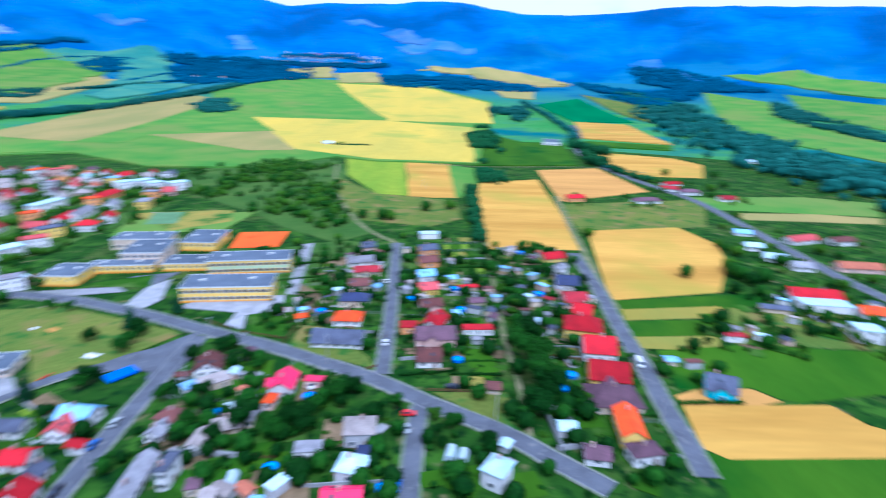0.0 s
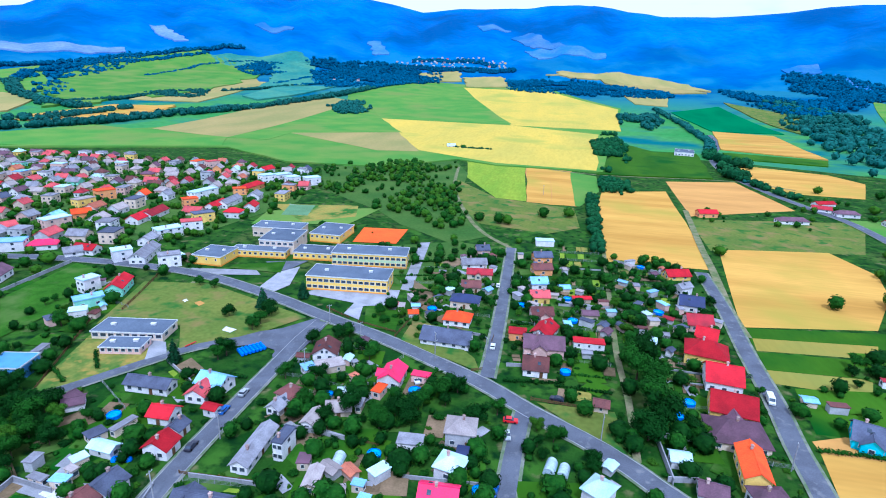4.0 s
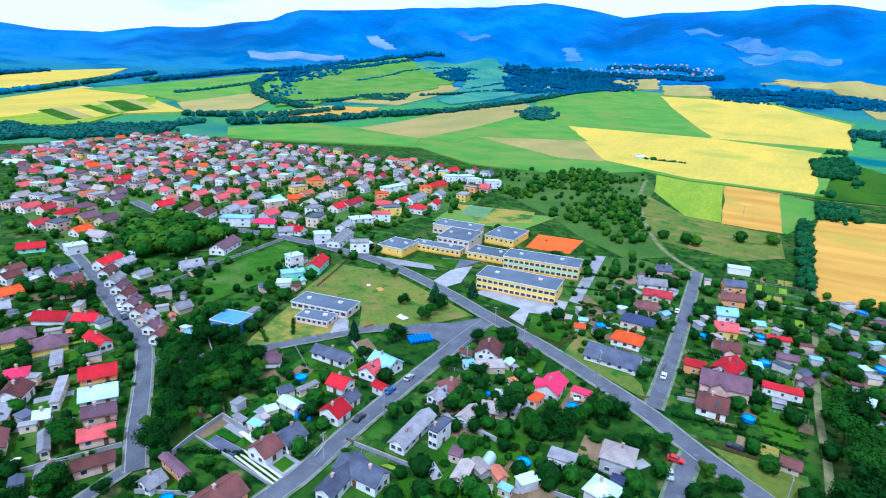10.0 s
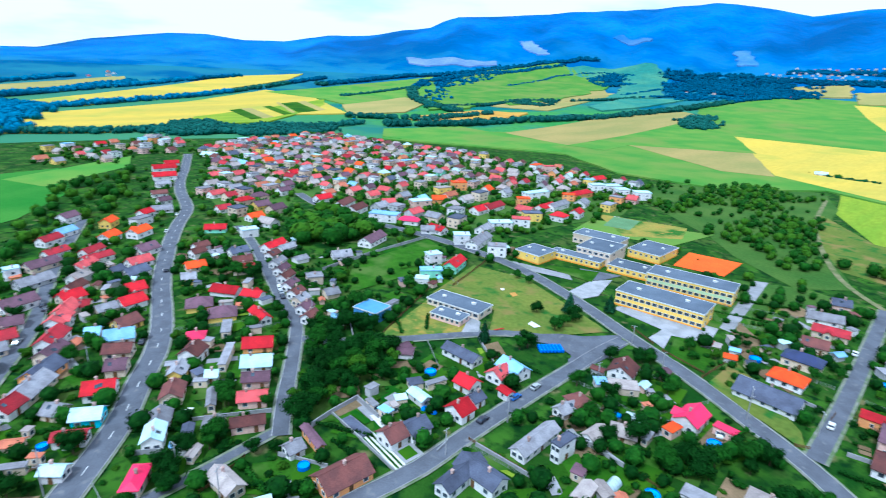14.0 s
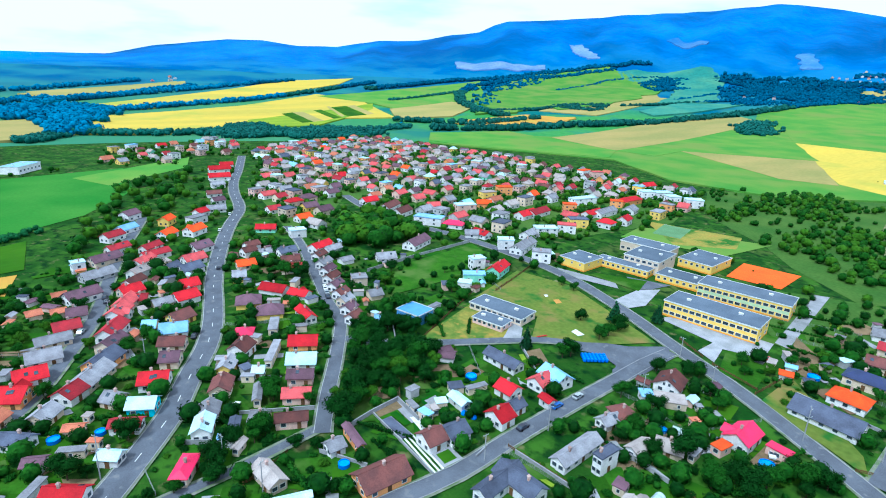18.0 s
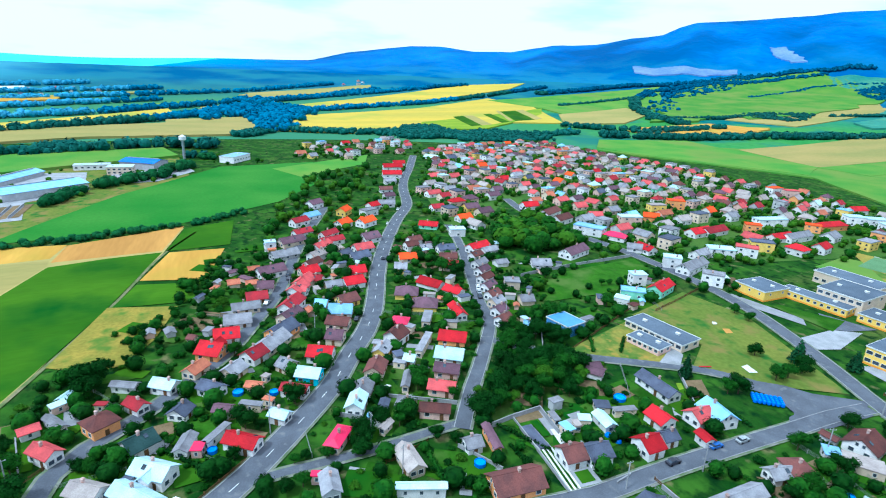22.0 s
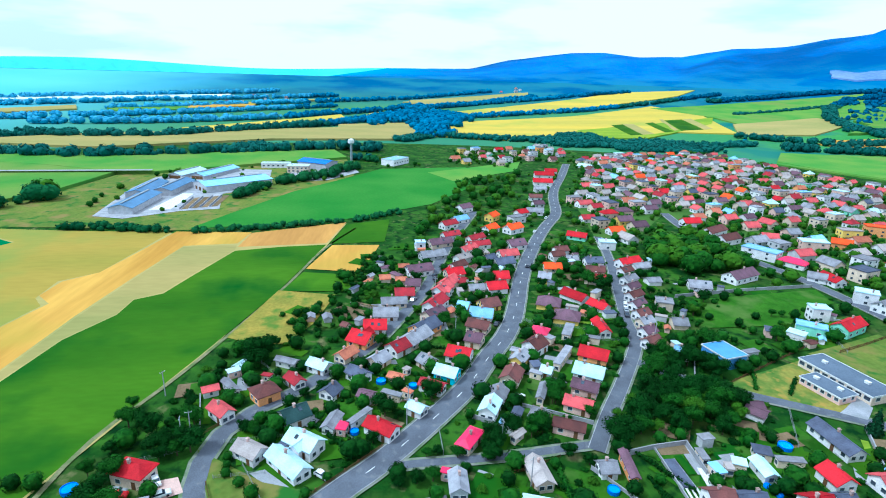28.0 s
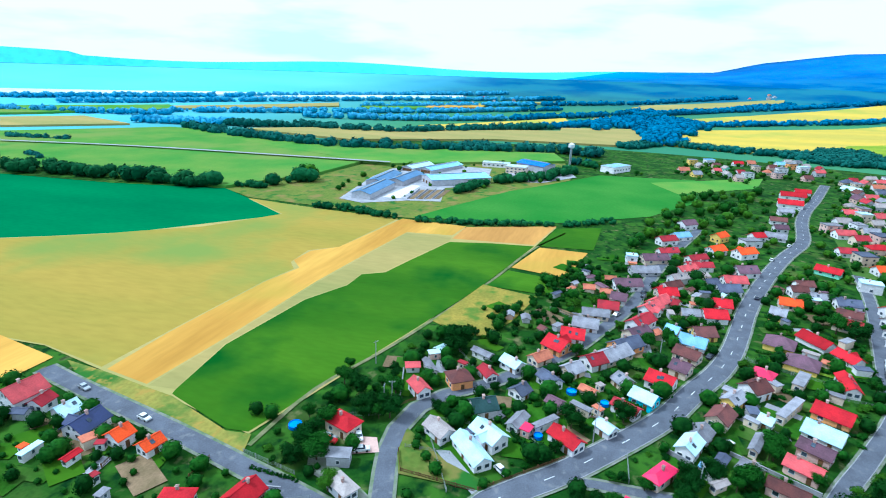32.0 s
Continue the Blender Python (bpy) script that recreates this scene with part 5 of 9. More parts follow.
house(-369.6, 94.4, 121, 9.3, 7.6, 5.6, "r", "W", "g", 0)
house(-354.2, 87.7, 118, 12.5, 7.6, 4.4, "g", "W", "f", 0)
house(238.7, 445.2, 5, 14.3, 8.4, 4.8, "m", "W", "g", 0)
house(174.9, 235.5, 172, 22.7, 10.1, 4.8, "r", "W", "g", 1)
house(171.2, 222.2, 174, 21.2, 9.2, 3.5, "w", "W", "f", 1)
house(147.2, 218.5, 170, 12.5, 5.9, 3.2, "d", "C", "g", 1)
house(188.3, 215.8, 169, 11.5, 8.4, 4.8, "o", "W", "g", 1)
house(114.3, 188.8, 176, 7.4, 3.4, 2.7, "m", "W", "f", 2)
house(125.4, 189.9, 162, 5.3, 3.4, 2.7, "w", "W", "f", 2)
house(82.2, 169.7, 2, 4.7, 4.2, 2.7, "u", "C", "g", 2)
house(116.2, 190.1, 7, 5.8, 4.2, 2.7, "r", "W", "g", 2)
house(168.4, 193.1, 172, 10.2, 8.4, 5.3, "w", "W", "f", 1)
house(226.3, 327.0, 19, 22.3, 8.4, 5.2, "p", "W", "g", 0)
house(225.4, 275.6, 176, 23.2, 8.4, 5.2, "q", "T", "g", 0)
house(186.5, 308.9, 173, 10.1, 6.7, 4.8, "w", "W", "g", 0)
house(187.6, 288.8, 165, 11.3, 7.6, 4.8, "w", "W", "g", 0)
house(194.4, 275.0, 175, 11.0, 7.6, 4.8, "g", "W", "g", 1)
house(197.1, 341.0, 171, 10.3, 6.7, 4.0, "u", "W", "g", 0)
house(250.7, 325.7, 14, 17.6, 7.6, 5.2, "b", "W", "g", 0)
house(380.4, 670.6, 178, 20.6, 7.6, 4.8, "w", "W", "g", 0)
house(410.1, 656.3, 157, 15.4, 7.6, 4.8, "p", "W", "g", 0)
house(204.6, 481.3, 168, 14.3, 7.6, 4.8, "m", "W", "g", 0)
house(-182.7, 184.9, 114, 15.3, 7.6, 6.0, "r", "N", "g", 1)
house(-194.8, 181.2, 77, 8.0, 6.7, 6.2, "w", "W", "f", 1)
house(-182.4, 168.4, 53, 11.5, 6.7, 4.0, "u", "N", "f", 1)
house(-178.4, 159.2, 39, 7.0, 5.9, 3.1, "w", "W", "f", 1)
house(-211.0, 218.0, 52, 9.8, 7.6, 6.2, "w", "W", "f", 1)
house(-203.2, 224.6, 110, 22.6, 8.4, 6.0, "g", "W", "g", 1)
house(-184.4, 218.8, 42, 10.9, 7.6, 6.2, "g", "W", "f", 1)
house(-241.7, 176.9, 114, 19.2, 9.2, 6.0, "v", "W", "g", 1)
house(-230.1, 148.5, 73, 10.7, 8.4, 4.8, "g", "W", "g", 1)
house(-166.4, 105.8, 56, 6.2, 6.7, 4.0, "u", "W", "g", 2)
house(-277.3, 213.0, 33, 19.8, 10.1, 5.3, "u", "W", "f", 0)
house(-261.9, 221.1, 34, 14.1, 8.4, 5.2, "c", "W", "h", 0)
house(-239.4, 217.0, 51, 9.0, 7.6, 4.8, "g", "W", "g", 1)
house(-235.6, 221.9, 4, 12.4, 7.6, 5.2, "r", "W", "g", 1)
house(-255.1, 281.8, 99, 18.8, 9.2, 6.0, "r", "W", "g", 0)
house(-254.9, 294.3, 100, 21.4, 9.2, 6.0, "m", "W", "g", 0)
house(-218.1, 260.4, 59, 14.9, 9.2, 5.3, "w", "W", "f", 1)
house(-219.5, 294.6, 53, 13.5, 8.4, 6.2, "d", "Y", "f", 0)
house(-214.9, 277.2, 40, 12.6, 8.4, 5.7, "p", "W", "f", 0)
house(-232.1, 327.0, 94, 18.5, 8.4, 5.6, "r", "W", "g", 0)
house(-229.5, 338.8, 96, 24.0, 8.4, 6.0, "g", "W", "g", 0)
house(-242.9, 390.0, 87, 23.9, 9.2, 6.4, "r", "O", "h", 0)
house(-242.4, 371.5, 38, 10.4, 7.6, 5.3, "o", "O", "f", 0)
house(-251.7, 325.4, 51, 10.6, 7.6, 6.2, "o", "O", "f", 0)
house(-262.9, 355.5, 81, 24.0, 9.2, 5.3, "w", "W", "f", 0)
house(-294.4, 277.6, 51, 11.5, 8.4, 6.0, "o", "O", "g", 0)
house(-291.8, 256.3, 74, 15.8, 9.2, 5.7, "w", "T", "f", 0)
house(-308.7, 240.2, 71, 10.1, 8.4, 5.6, "p", "W", "g", 0)
house(-322.3, 211.1, 121, 20.6, 9.2, 6.4, "b", "W", "g", 0)
house(-304.9, 209.9, 114, 16.5, 9.2, 6.4, "b", "W", "g", 0)
house(-345.1, 207.9, 96, 13.6, 9.2, 6.0, "r", "W", "g", 0)
house(-343.7, 461.4, 92, 14.5, 8.4, 7.0, "o", "W", "f", 0)
house(-327.4, 460.5, 64, 12.4, 8.4, 7.9, "p", "T", "f", 0)
house(-271.9, 463.2, 83, 15.9, 9.2, 6.4, "r", "W", "g", 0)
house(-248.8, 423.7, 62, 13.3, 10.1, 6.6, "w", "W", "f", 0)
house(-240.3, 434.0, 62, 16.0, 10.1, 6.2, "w", "W", "f", 0)
house(-225.2, 424.7, 61, 11.3, 10.1, 6.6, "w", "W", "f", 0)
house(-208.9, 428.1, 44, 14.1, 10.1, 6.6, "w", "W", "f", 0)
house(-320.7, 324.3, 62, 13.4, 9.2, 7.0, "o", "O", "f", 0)
house(-313.5, 298.9, 80, 13.6, 8.4, 6.6, "e", "Y", "f", 0)
house(-523.9, 154.0, 84, 19.7, 10.1, 6.4, "r", "W", "g", 0)
house(-486.6, 142.5, 81, 18.2, 10.1, 6.4, "r", "W", "g", 0)
house(-544.4, 166.9, 81, 12.8, 8.4, 6.0, "r", "W", "g", 0)
house(-456.0, 131.8, 89, 11.0, 7.6, 5.2, "g", "W", "g", 0)
house(-422.7, 118.9, 83, 11.1, 7.6, 5.2, "b", "W", "g", 0)
house(-399.4, 114.7, 99, 9.1, 7.6, 5.2, "v", "W", "g", 0)
house(-376.8, 106.6, 76, 12.7, 8.4, 4.8, "g", "W", "g", 0)
house(-149.1, 724.7, 20, 12.0, 8.0, 5.5, "w", "W", "g", 0)
house(-586.5, 218.9, 37, 17.1, 10.1, 4.8, "w", "W", "g", 0)
house(-73.7, 157.2, 104, 9.5, 9.0, 5.5, "b", "W", "g", 2)
house(-74.5, 144.8, 47, 4.7, 5.6, 2.7, "u", "W", "f", 2)
house(-68.6, 148.3, 38, 9.9, 6.6, 2.8, "e", "C", "f", 2)
house(-61.4, 152.3, 49, 2.6, 2.7, 2.5, "g", "C", "f", 2)
house(-46.4, 147.3, 90, 10.3, 7.5, 5.6, "c", "W", "g", 2)
house(-37.7, 149.7, 87, 4.0, 6.7, 3.0, "c", "T", "f", 2)
house(-48.1, 138.7, 82, 5.8, 3.9, 2.8, "o", "T", "f", 2)
house(-72.5, 129.0, 162, 7.4, 6.8, 5.0, "b", "C", "h", 2)
house(-73.3, 123.3, 81, 6.9, 5.3, 4.0, "g", "W", "g", 2)
house(-61.0, 119.8, 86, 7.8, 4.6, 3.8, "e", "W", "g", 2)
house(-56.4, 127.1, 21, 7.7, 6.5, 4.2, "e", "C", "g", 2)
house(-51.1, 130.2, 95, 5.6, 2.6, 2.5, "g", "C", "f", 2)
house(-70.1, 105.0, 93, 17.3, 5.4, 4.2, "g", "W", "g", 2)
house(-62.8, 107.0, 88, 7.8, 3.6, 5.7, "d", "W", "f", 2)
house(-50.6, 98.0, 98, 7.6, 4.0, 3.7, "e", "C", "g", 2)
house(-55.6, 103.6, 12, 3.9, 4.7, 2.7, "v", "C", "f", 2)
house(-32.0, 117.1, 6, 7.5, 5.3, 3.2, "g", "W", "f", 2)
house(-19.8, 124.3, 5, 8.8, 8.3, 6.9, "e", "G", "h", 2)
house(-19.7, 110.7, 169, 7.5, 7.4, 5.5, "w", "W", "h", 2)
house(-20.3, 99.8, 4, 9.6, 7.1, 5.5, "c", "W", "g", 2)
house(-17.9, 116.7, 2, 3.8, 4.3, 2.8, "n", "W", "f", 2)
house(-39.5, 99.0, 179, 3.8, 3.0, 2.8, "u", "C", "f", 2)
house(-36.6, 95.2, 175, 3.5, 2.6, 2.7, "u", "C", "f", 2)
house(-42.9, 96.8, 27, 2.8, 2.6, 2.5, "e", "C", "f", 2)
house(-35.6, 178.9, 179, 18.9, 10.5, 5.5, "d", "W", "g", 2)
house(-10.5, 189.6, 4, 7.4, 6.5, 3.2, "r", "O", "f", 2)
house(-0.7, 194.2, 72, 12.4, 8.4, 5.4, "r", "W", "g", 2)
house(-0.5, 179.5, 6, 14.8, 10.1, 7.6, "v", "T", "g", 2)
house(-2.4, 167.0, 3, 9.0, 9.7, 5.6, "b", "W", "g", 2)
house(15.8, 189.7, 4, 12.1, 5.4, 2.8, "r", "W", "f", 2)
house(38.1, 196.4, 169, 5.8, 7.2, 3.0, "w", "W", "f", 2)
house(18.3, 149.3, 176, 5.2, 5.1, 3.6, "b", "C", "g", 2)
house(60.0, 206.5, 163, 8.3, 9.6, 6.4, "r", "Y", "g", 2)
house(56.5, 191.5, 169, 14.7, 13.0, 8.1, "r", "Y", "h", 2)
house(58.2, 175.4, 174, 11.7, 13.0, 7.6, "r", "W", "g", 2)
house(56.4, 157.1, 171, 13.1, 12.7, 7.7, "r", "Y", "g", 2)
house(54.4, 144.5, 0, 16.1, 13.0, 6.6, "v", "C", "h", 2)
house(54.3, 129.3, 85, 14.3, 6.9, 6.4, "o", "Y", "g", 2)
house(55.0, 119.0, 12, 8.9, 6.2, 5.1, "v", "W", "h", 2)
house(42.6, 118.6, 173, 7.0, 6.5, 4.4, "v", "W", "g", 2)
house(37.1, 129.5, 2, 5.6, 5.3, 3.8, "w", "W", "g", 2)
house(15.7, 109.3, 148, 6.4, 7.4, 7.1, "w", "W", "h", 2)
house(91.3, 152.7, 160, 9.6, 11.0, 6.3, "d", "U", "g", 2)
house(-187.2, 83.3, 177, 12.1, 5.4, 4.4, "r", "W", "g", 2)
house(-166.1, 72.6, 59, 10.5, 8.0, 4.9, "r", "O", "g", 2)
house(-154.7, 66.8, 58, 10.2, 8.2, 4.9, "w", "W", "g", 2)
house(-145.1, 62.0, 57, 8.7, 6.2, 4.8, "v", "T", "g", 2)
house(-136.4, 56.8, 59, 8.8, 6.2, 4.5, "p", "T", "g", 2)
house(-126.1, 50.6, 64, 9.4, 5.2, 4.2, "b", "T", "g", 2)
house(-164.4, 60.7, 146, 15.6, 3.2, 3.4, "g", "C", "f", 2)
house(-155.7, 52.6, 56, 4.3, 5.0, 4.1, "w", "W", "g", 2)
house(-143.4, 47.5, 156, 9.5, 2.9, 3.4, "g", "C", "g", 2)
house(-131.4, 43.7, 47, 5.4, 6.2, 4.3, "g", "C", "g", 2)
house(-184.8, 69.2, 153, 11.6, 4.0, 3.0, "g", "C", "f", 2)
house(-96.2, 76.9, 89, 6.6, 7.5, 5.2, "b", "W", "g", 2)
house(-94.9, 83.7, 90, 7.3, 7.4, 5.0, "d", "W", "g", 2)
house(-106.4, 82.5, 7, 4.9, 3.3, 2.8, "u", "C", "f", 2)
house(-112.0, 81.8, 176, 5.2, 2.7, 2.6, "g", "C", "f", 2)
house(-106.8, 85.9, 169, 3.5, 2.6, 2.8, "e", "C", "f", 2)
house(-109.0, 60.5, 174, 11.1, 2.7, 3.5, "v", "O", "g", 2)
house(-108.9, 54.7, 91, 5.1, 5.5, 4.0, "g", "W", "g", 2)
house(-92.2, 58.6, 88, 13.2, 8.9, 5.3, "b", "O", "g", 2)
house(-73.7, 80.2, 97, 15.1, 5.4, 4.6, "d", "W", "g", 2)
house(-70.7, 84.1, 1, 13.3, 6.7, 5.1, "d", "W", "g", 2)
house(-115.8, 123.0, 3, 15.0, 6.3, 4.5, "d", "W", "g", 2)
house(-101.4, 110.9, 3, 7.3, 6.8, 4.9, "r", "W", "g", 2)
house(-94.0, 106.6, 91, 5.4, 5.2, 4.2, "d", "W", "g", 2)
house(-92.8, 99.0, 93, 6.6, 7.6, 5.3, "r", "W", "g", 2)
house(-105.8, 94.7, 177, 7.6, 4.3, 3.7, "w", "W", "g", 2)
house(-108.2, 103.7, 79, 7.7, 2.9, 2.8, "g", "C", "f", 2)
house(-112.5, 98.8, 66, 5.3, 4.8, 2.6, "d", "C", "f", 2)
house(-132.4, 110.5, 87, 4.5, 5.1, 3.7, "v", "W", "g", 2)
house(-98.7, 122.9, 94, 7.2, 7.2, 4.9, "p", "W", "g", 2)
house(-97.6, 128.4, 174, 9.8, 8.6, 5.6, "u", "W", "g", 2)
house(-90.4, 116.5, 174, 5.1, 3.7, 3.6, "r", "W", "g", 2)
house(-128.0, -1.7, 53, 9.7, 5.8, 4.6, "r", "W", "g", 2)
house(-136.9, 8.4, 49, 6.1, 4.7, 4.0, "w", "W", "g", 2)
house(-148.9, 13.9, 60, 8.6, 5.1, 3.9, "m", "W", "g", 2)
house(-156.0, 19.3, 60, 8.1, 6.8, 4.9, "w", "U", "g", 2)
house(-168.4, 24.9, 65, 9.0, 8.0, 5.2, "r", "W", "g", 2)
house(-144.6, 1.1, 62, 7.2, 2.9, 2.8, "g", "C", "f", 2)
house(-145.4, 6.0, 52, 4.0, 2.6, 2.8, "q", "C", "f", 2)
house(-144.4, -6.4, 63, 5.3, 4.7, 3.8, "v", "W", "g", 2)
house(-163.9, 45.3, 145, 8.3, 5.8, 4.9, "g", "Y", "g", 2)
house(-153.2, 40.1, 152, 8.7, 6.8, 4.9, "b", "C", "g", 2)
house(-135.4, 29.7, 154, 8.2, 5.8, 5.1, "w", "W", "g", 2)
house(-142.9, 33.3, 154, 6.6, 6.4, 4.5, "g", "W", "g", 2)
house(-128.1, 33.2, 64, 4.8, 3.3, 2.7, "u", "W", "f", 2)
house(-123.2, 35.1, 132, 5.1, 2.6, 3.0, "e", "C", "g", 2)
house(-121.6, 21.7, 145, 9.4, 4.6, 4.2, "c", "C", "h", 2)
house(-108.0, 37.0, 6, 10.1, 5.4, 4.2, "e", "C", "g", 2)
house(-97.5, 36.5, 72, 12.3, 2.6, 3.7, "w", "W", "g", 2)
house(-105.2, 16.6, 178, 7.9, 4.9, 4.5, "g", "G", "g", 2)
house(-109.6, 14.3, 70, 3.5, 2.6, 2.8, "c", "T", "f", 2)
house(-138.2, -47.0, 46, 8.0, 5.2, 4.6, "p", "W", "g", 2)
house(-150.1, -53.5, 114, 5.2, 4.2, 3.5, "p", "W", "g", 2)
house(-151.3, -47.9, 38, 9.2, 2.9, 3.4, "g", "W", "g", 2)
house(-160.5, -49.2, 123, 5.0, 3.6, 2.8, "w", "T", "f", 2)
house(-147.2, -36.8, 126, 7.8, 7.7, 5.5, "b", "O", "h", 2)
house(-154.1, -29.1, 40, 7.2, 4.7, 4.0, "m", "W", "g", 2)
house(-157.0, -38.2, 70, 3.9, 2.6, 2.8, "m", "C", "f", 2)
house(-162.8, -22.5, 56, 8.1, 5.8, 4.4, "w", "W", "g", 2)
house(-165.9, -33.5, 64, 8.3, 3.6, 3.6, "g", "W", "g", 2)
house(-170.0, -14.3, 142, 7.8, 6.0, 4.4, "q", "C", "g", 2)
house(-181.3, -9.3, 58, 9.0, 9.4, 5.5, "r", "O", "g", 2)
house(-174.3, 3.5, 133, 7.7, 7.6, 5.0, "m", "W", "g", 2)
house(-156.5, -9.4, 46, 8.2, 5.7, 4.6, "d", "W", "g", 2)
house(-147.3, -17.4, 151, 5.8, 6.2, 4.3, "d", "W", "g", 2)
house(-135.2, -26.3, 124, 7.9, 7.6, 5.2, "t", "W", "g", 2)
house(-122.7, -21.7, 54, 10.0, 6.7, 5.3, "w", "W", "g", 2)
house(-120.8, -35.1, 55, 8.4, 5.9, 4.4, "e", "W", "g", 2)
house(-115.4, -24.7, 43, 13.1, 6.0, 4.4, "w", "W", "g", 2)
house(-120.8, -27.7, 144, 4.8, 3.0, 3.0, "d", "W", "f", 2)
house(-131.6, -15.4, 162, 7.9, 4.2, 3.7, "g", "W", "g", 2)
house(-129.1, -12.4, 73, 3.5, 4.3, 2.8, "c", "T", "f", 2)
house(-133.6, -8.0, 141, 9.7, 2.8, 2.8, "g", "W", "f", 2)
house(-114.1, -60.5, 71, 9.5, 6.4, 5.2, "r", "C", "h", 2)
house(-165.9, -3.2, 140, 7.5, 7.0, 4.6, "g", "C", "g", 2)
house(-164.4, 13.1, 37, 5.7, 6.5, 4.4, "g", "C", "g", 2)
house(-158.9, 6.2, 46, 2.9, 3.0, 2.7, "e", "C", "f", 2)
house(-190.3, 35.2, 60, 9.2, 7.1, 4.9, "b", "C", "g", 2)
house(-179.3, 32.0, 62, 6.6, 7.6, 5.1, "v", "C", "g", 2)
house(-200.8, 38.1, 71, 9.9, 8.3, 5.3, "u", "W", "g", 2)
house(-176.7, 53.4, 137, 8.2, 3.7, 3.8, "b", "W", "g", 2)
house(-184.1, 57.8, 61, 7.0, 6.9, 4.8, "c", "W", "h", 2)
house(-154.6, 48.6, 57, 4.8, 2.9, 2.7, "g", "C", "f", 2)
house(-95.8, -153.2, 172, 10.4, 10.1, 6.6, "p", "W", "g", 2)
house(-95.0, -144.9, 6, 5.8, 5.6, 4.5, "m", "W", "g", 2)
house(-94.0, -134.7, 169, 6.2, 7.2, 4.9, "w", "W", "g", 2)
house(-91.3, -124.6, 0, 9.5, 8.2, 5.3, "n", "W", "g", 2)
house(-90.1, -112.1, 172, 5.5, 6.3, 5.2, "o", "W", "g", 2)
house(-90.2, -102.5, 168, 6.0, 5.4, 4.4, "o", "W", "g", 2)
house(-86.5, -114.6, 116, 3.1, 2.6, 2.7, "m", "W", "f", 2)
house(-79.2, -131.4, 87, 2.6, 2.6, 2.6, "o", "W", "f", 2)
house(-79.2, -128.9, 1, 6.4, 2.6, 2.5, "w", "W", "f", 2)
house(-80.4, -117.2, 178, 4.7, 2.6, 3.1, "r", "W", "g", 2)
house(-77.0, -106.2, 81, 2.6, 2.6, 2.7, "m", "W", "f", 2)
house(-73.5, -99.9, 2, 3.5, 2.6, 2.5, "g", "G", "f", 2)
house(-77.9, -82.9, 108, 7.8, 3.6, 4.2, "r", "T", "h", 2)
house(-82.6, -69.2, 170, 8.0, 7.3, 5.5, "r", "T", "g", 2)
house(-102.3, -55.7, 105, 6.6, 4.7, 3.2, "g", "G", "f", 2)
house(-92.9, -50.1, 62, 8.1, 4.7, 4.2, "e", "W", "h", 2)
block("school_building", -90.0, 219.9, 7, 36.8, 15, 7, SCHOOL_Y, FLAT, "yellow two-storey school block with flat dark roof", ((1.9, 14, WIN_W), (4.9, 14, WIN_W)), plinth=SCHOOL_O)
block("school_building", -92.1, 253.4, 10, 38, 14, 7, SCHOOL_Y, FLAT, "long yellow and mint school block with flat roof", ((1.9, 14, WIN_W), (4.9, 14, WIN_W)), plinth=SCHOOL_O, panels=PANEL)
block("school_link", -122.5, 254.2, 7, 22, 13, 4, SCHOOL_Y, FLAT, "low yellow school wing with flat roof", ((2.2, 7, WIN),), plinth=SCHOOL_O)
block("school_hall", -151.0, 246.5, 9, 28.7, 8, 4, SCHOOL_Y, FLAT, "low pale-yellow school corridor wing with flat roof", ((2.2, 10, WIN),), plinth=SCHOOL_O)
block("gymnasium", -146.2, 262.3, 8, 19, 22, 7.5, WALL["C"][1], FLAT, "tall cream gymnasium with blue-grey roof", ((5.6, 6, WIN_W),))
block("school_canteen", -160.2, 284.6, 7, 28.6, 14, 6, WALL["C"][1], FLAT, "cream school canteen with blue-grey flat roof", ((2.0, 8, WIN_W),))
block("school_pavilion", -168.2, 232.6, 2, 15.3, 16.5, 5, SCHOOL_Y, FLAT, "yellow square school pavilion with blue-grey roof", ((3.2, 3, WIN_S),), plinth=SCHOOL_O)
block("school_workshop", -129.6, 290.1, 2, 18.2, 24, 5, SCHOOL_Y, FLAT, "yellow school workshop with grey flat roof", ((3.2, 6, WIN),), plinth=SCHOOL_O)
block("kindergarten", -146.9, 152.6, 12, 25.5, 11, 3.4, WALL["C"][1], FLAT, "white low kindergarten with grey flat roof", ((2.0, 9, WIN_W),))
block("kindergarten_annex", -141.3, 141.6, 14, 13.6, 7.6, 3.0, WALL["T"][1], FLAT, "cream kindergarten annex with many windows", ((1.9, 6, WIN),))
block("storage_hall", -162.7, 119.0, 14, 11, 9.5, 4.8, HALL, HALL, "plain pale blue metal storage hall")
block("works_building", -566, -112, 93, 28, 10, 5, WALL["W"][1], ROOF["w"][1], "long white works building beside the farm", ((2.6, 6, WIN_W),))
block("works_office", -541, -86, 88, 20, 13, 7, WALL["C"][1], ROOF["w"][1], "cream works office with pale flat roof", ((2, 5, WIN_W), (4.8, 5, WIN_W)))
block("works_store", -516, -60, 104, 14, 10, 5, WALL["C"][1], ROOF["w"][1], "low cream store in the works yard", ((2.4, 3, WIN_W),))
block("works_building", -598, 8.5, 146, 30, 16, 6.5, WALL["W"][1], ROOF["u"][1], "white commercial hall with pale flat roof", ((3, 6, WIN_W),))
block("far_depot", 158.6, 800, -10, 24, 40, 6, WALL["W"][1], FLAT, "white depot beside the valley road", ((3, 6, WIN_W),))


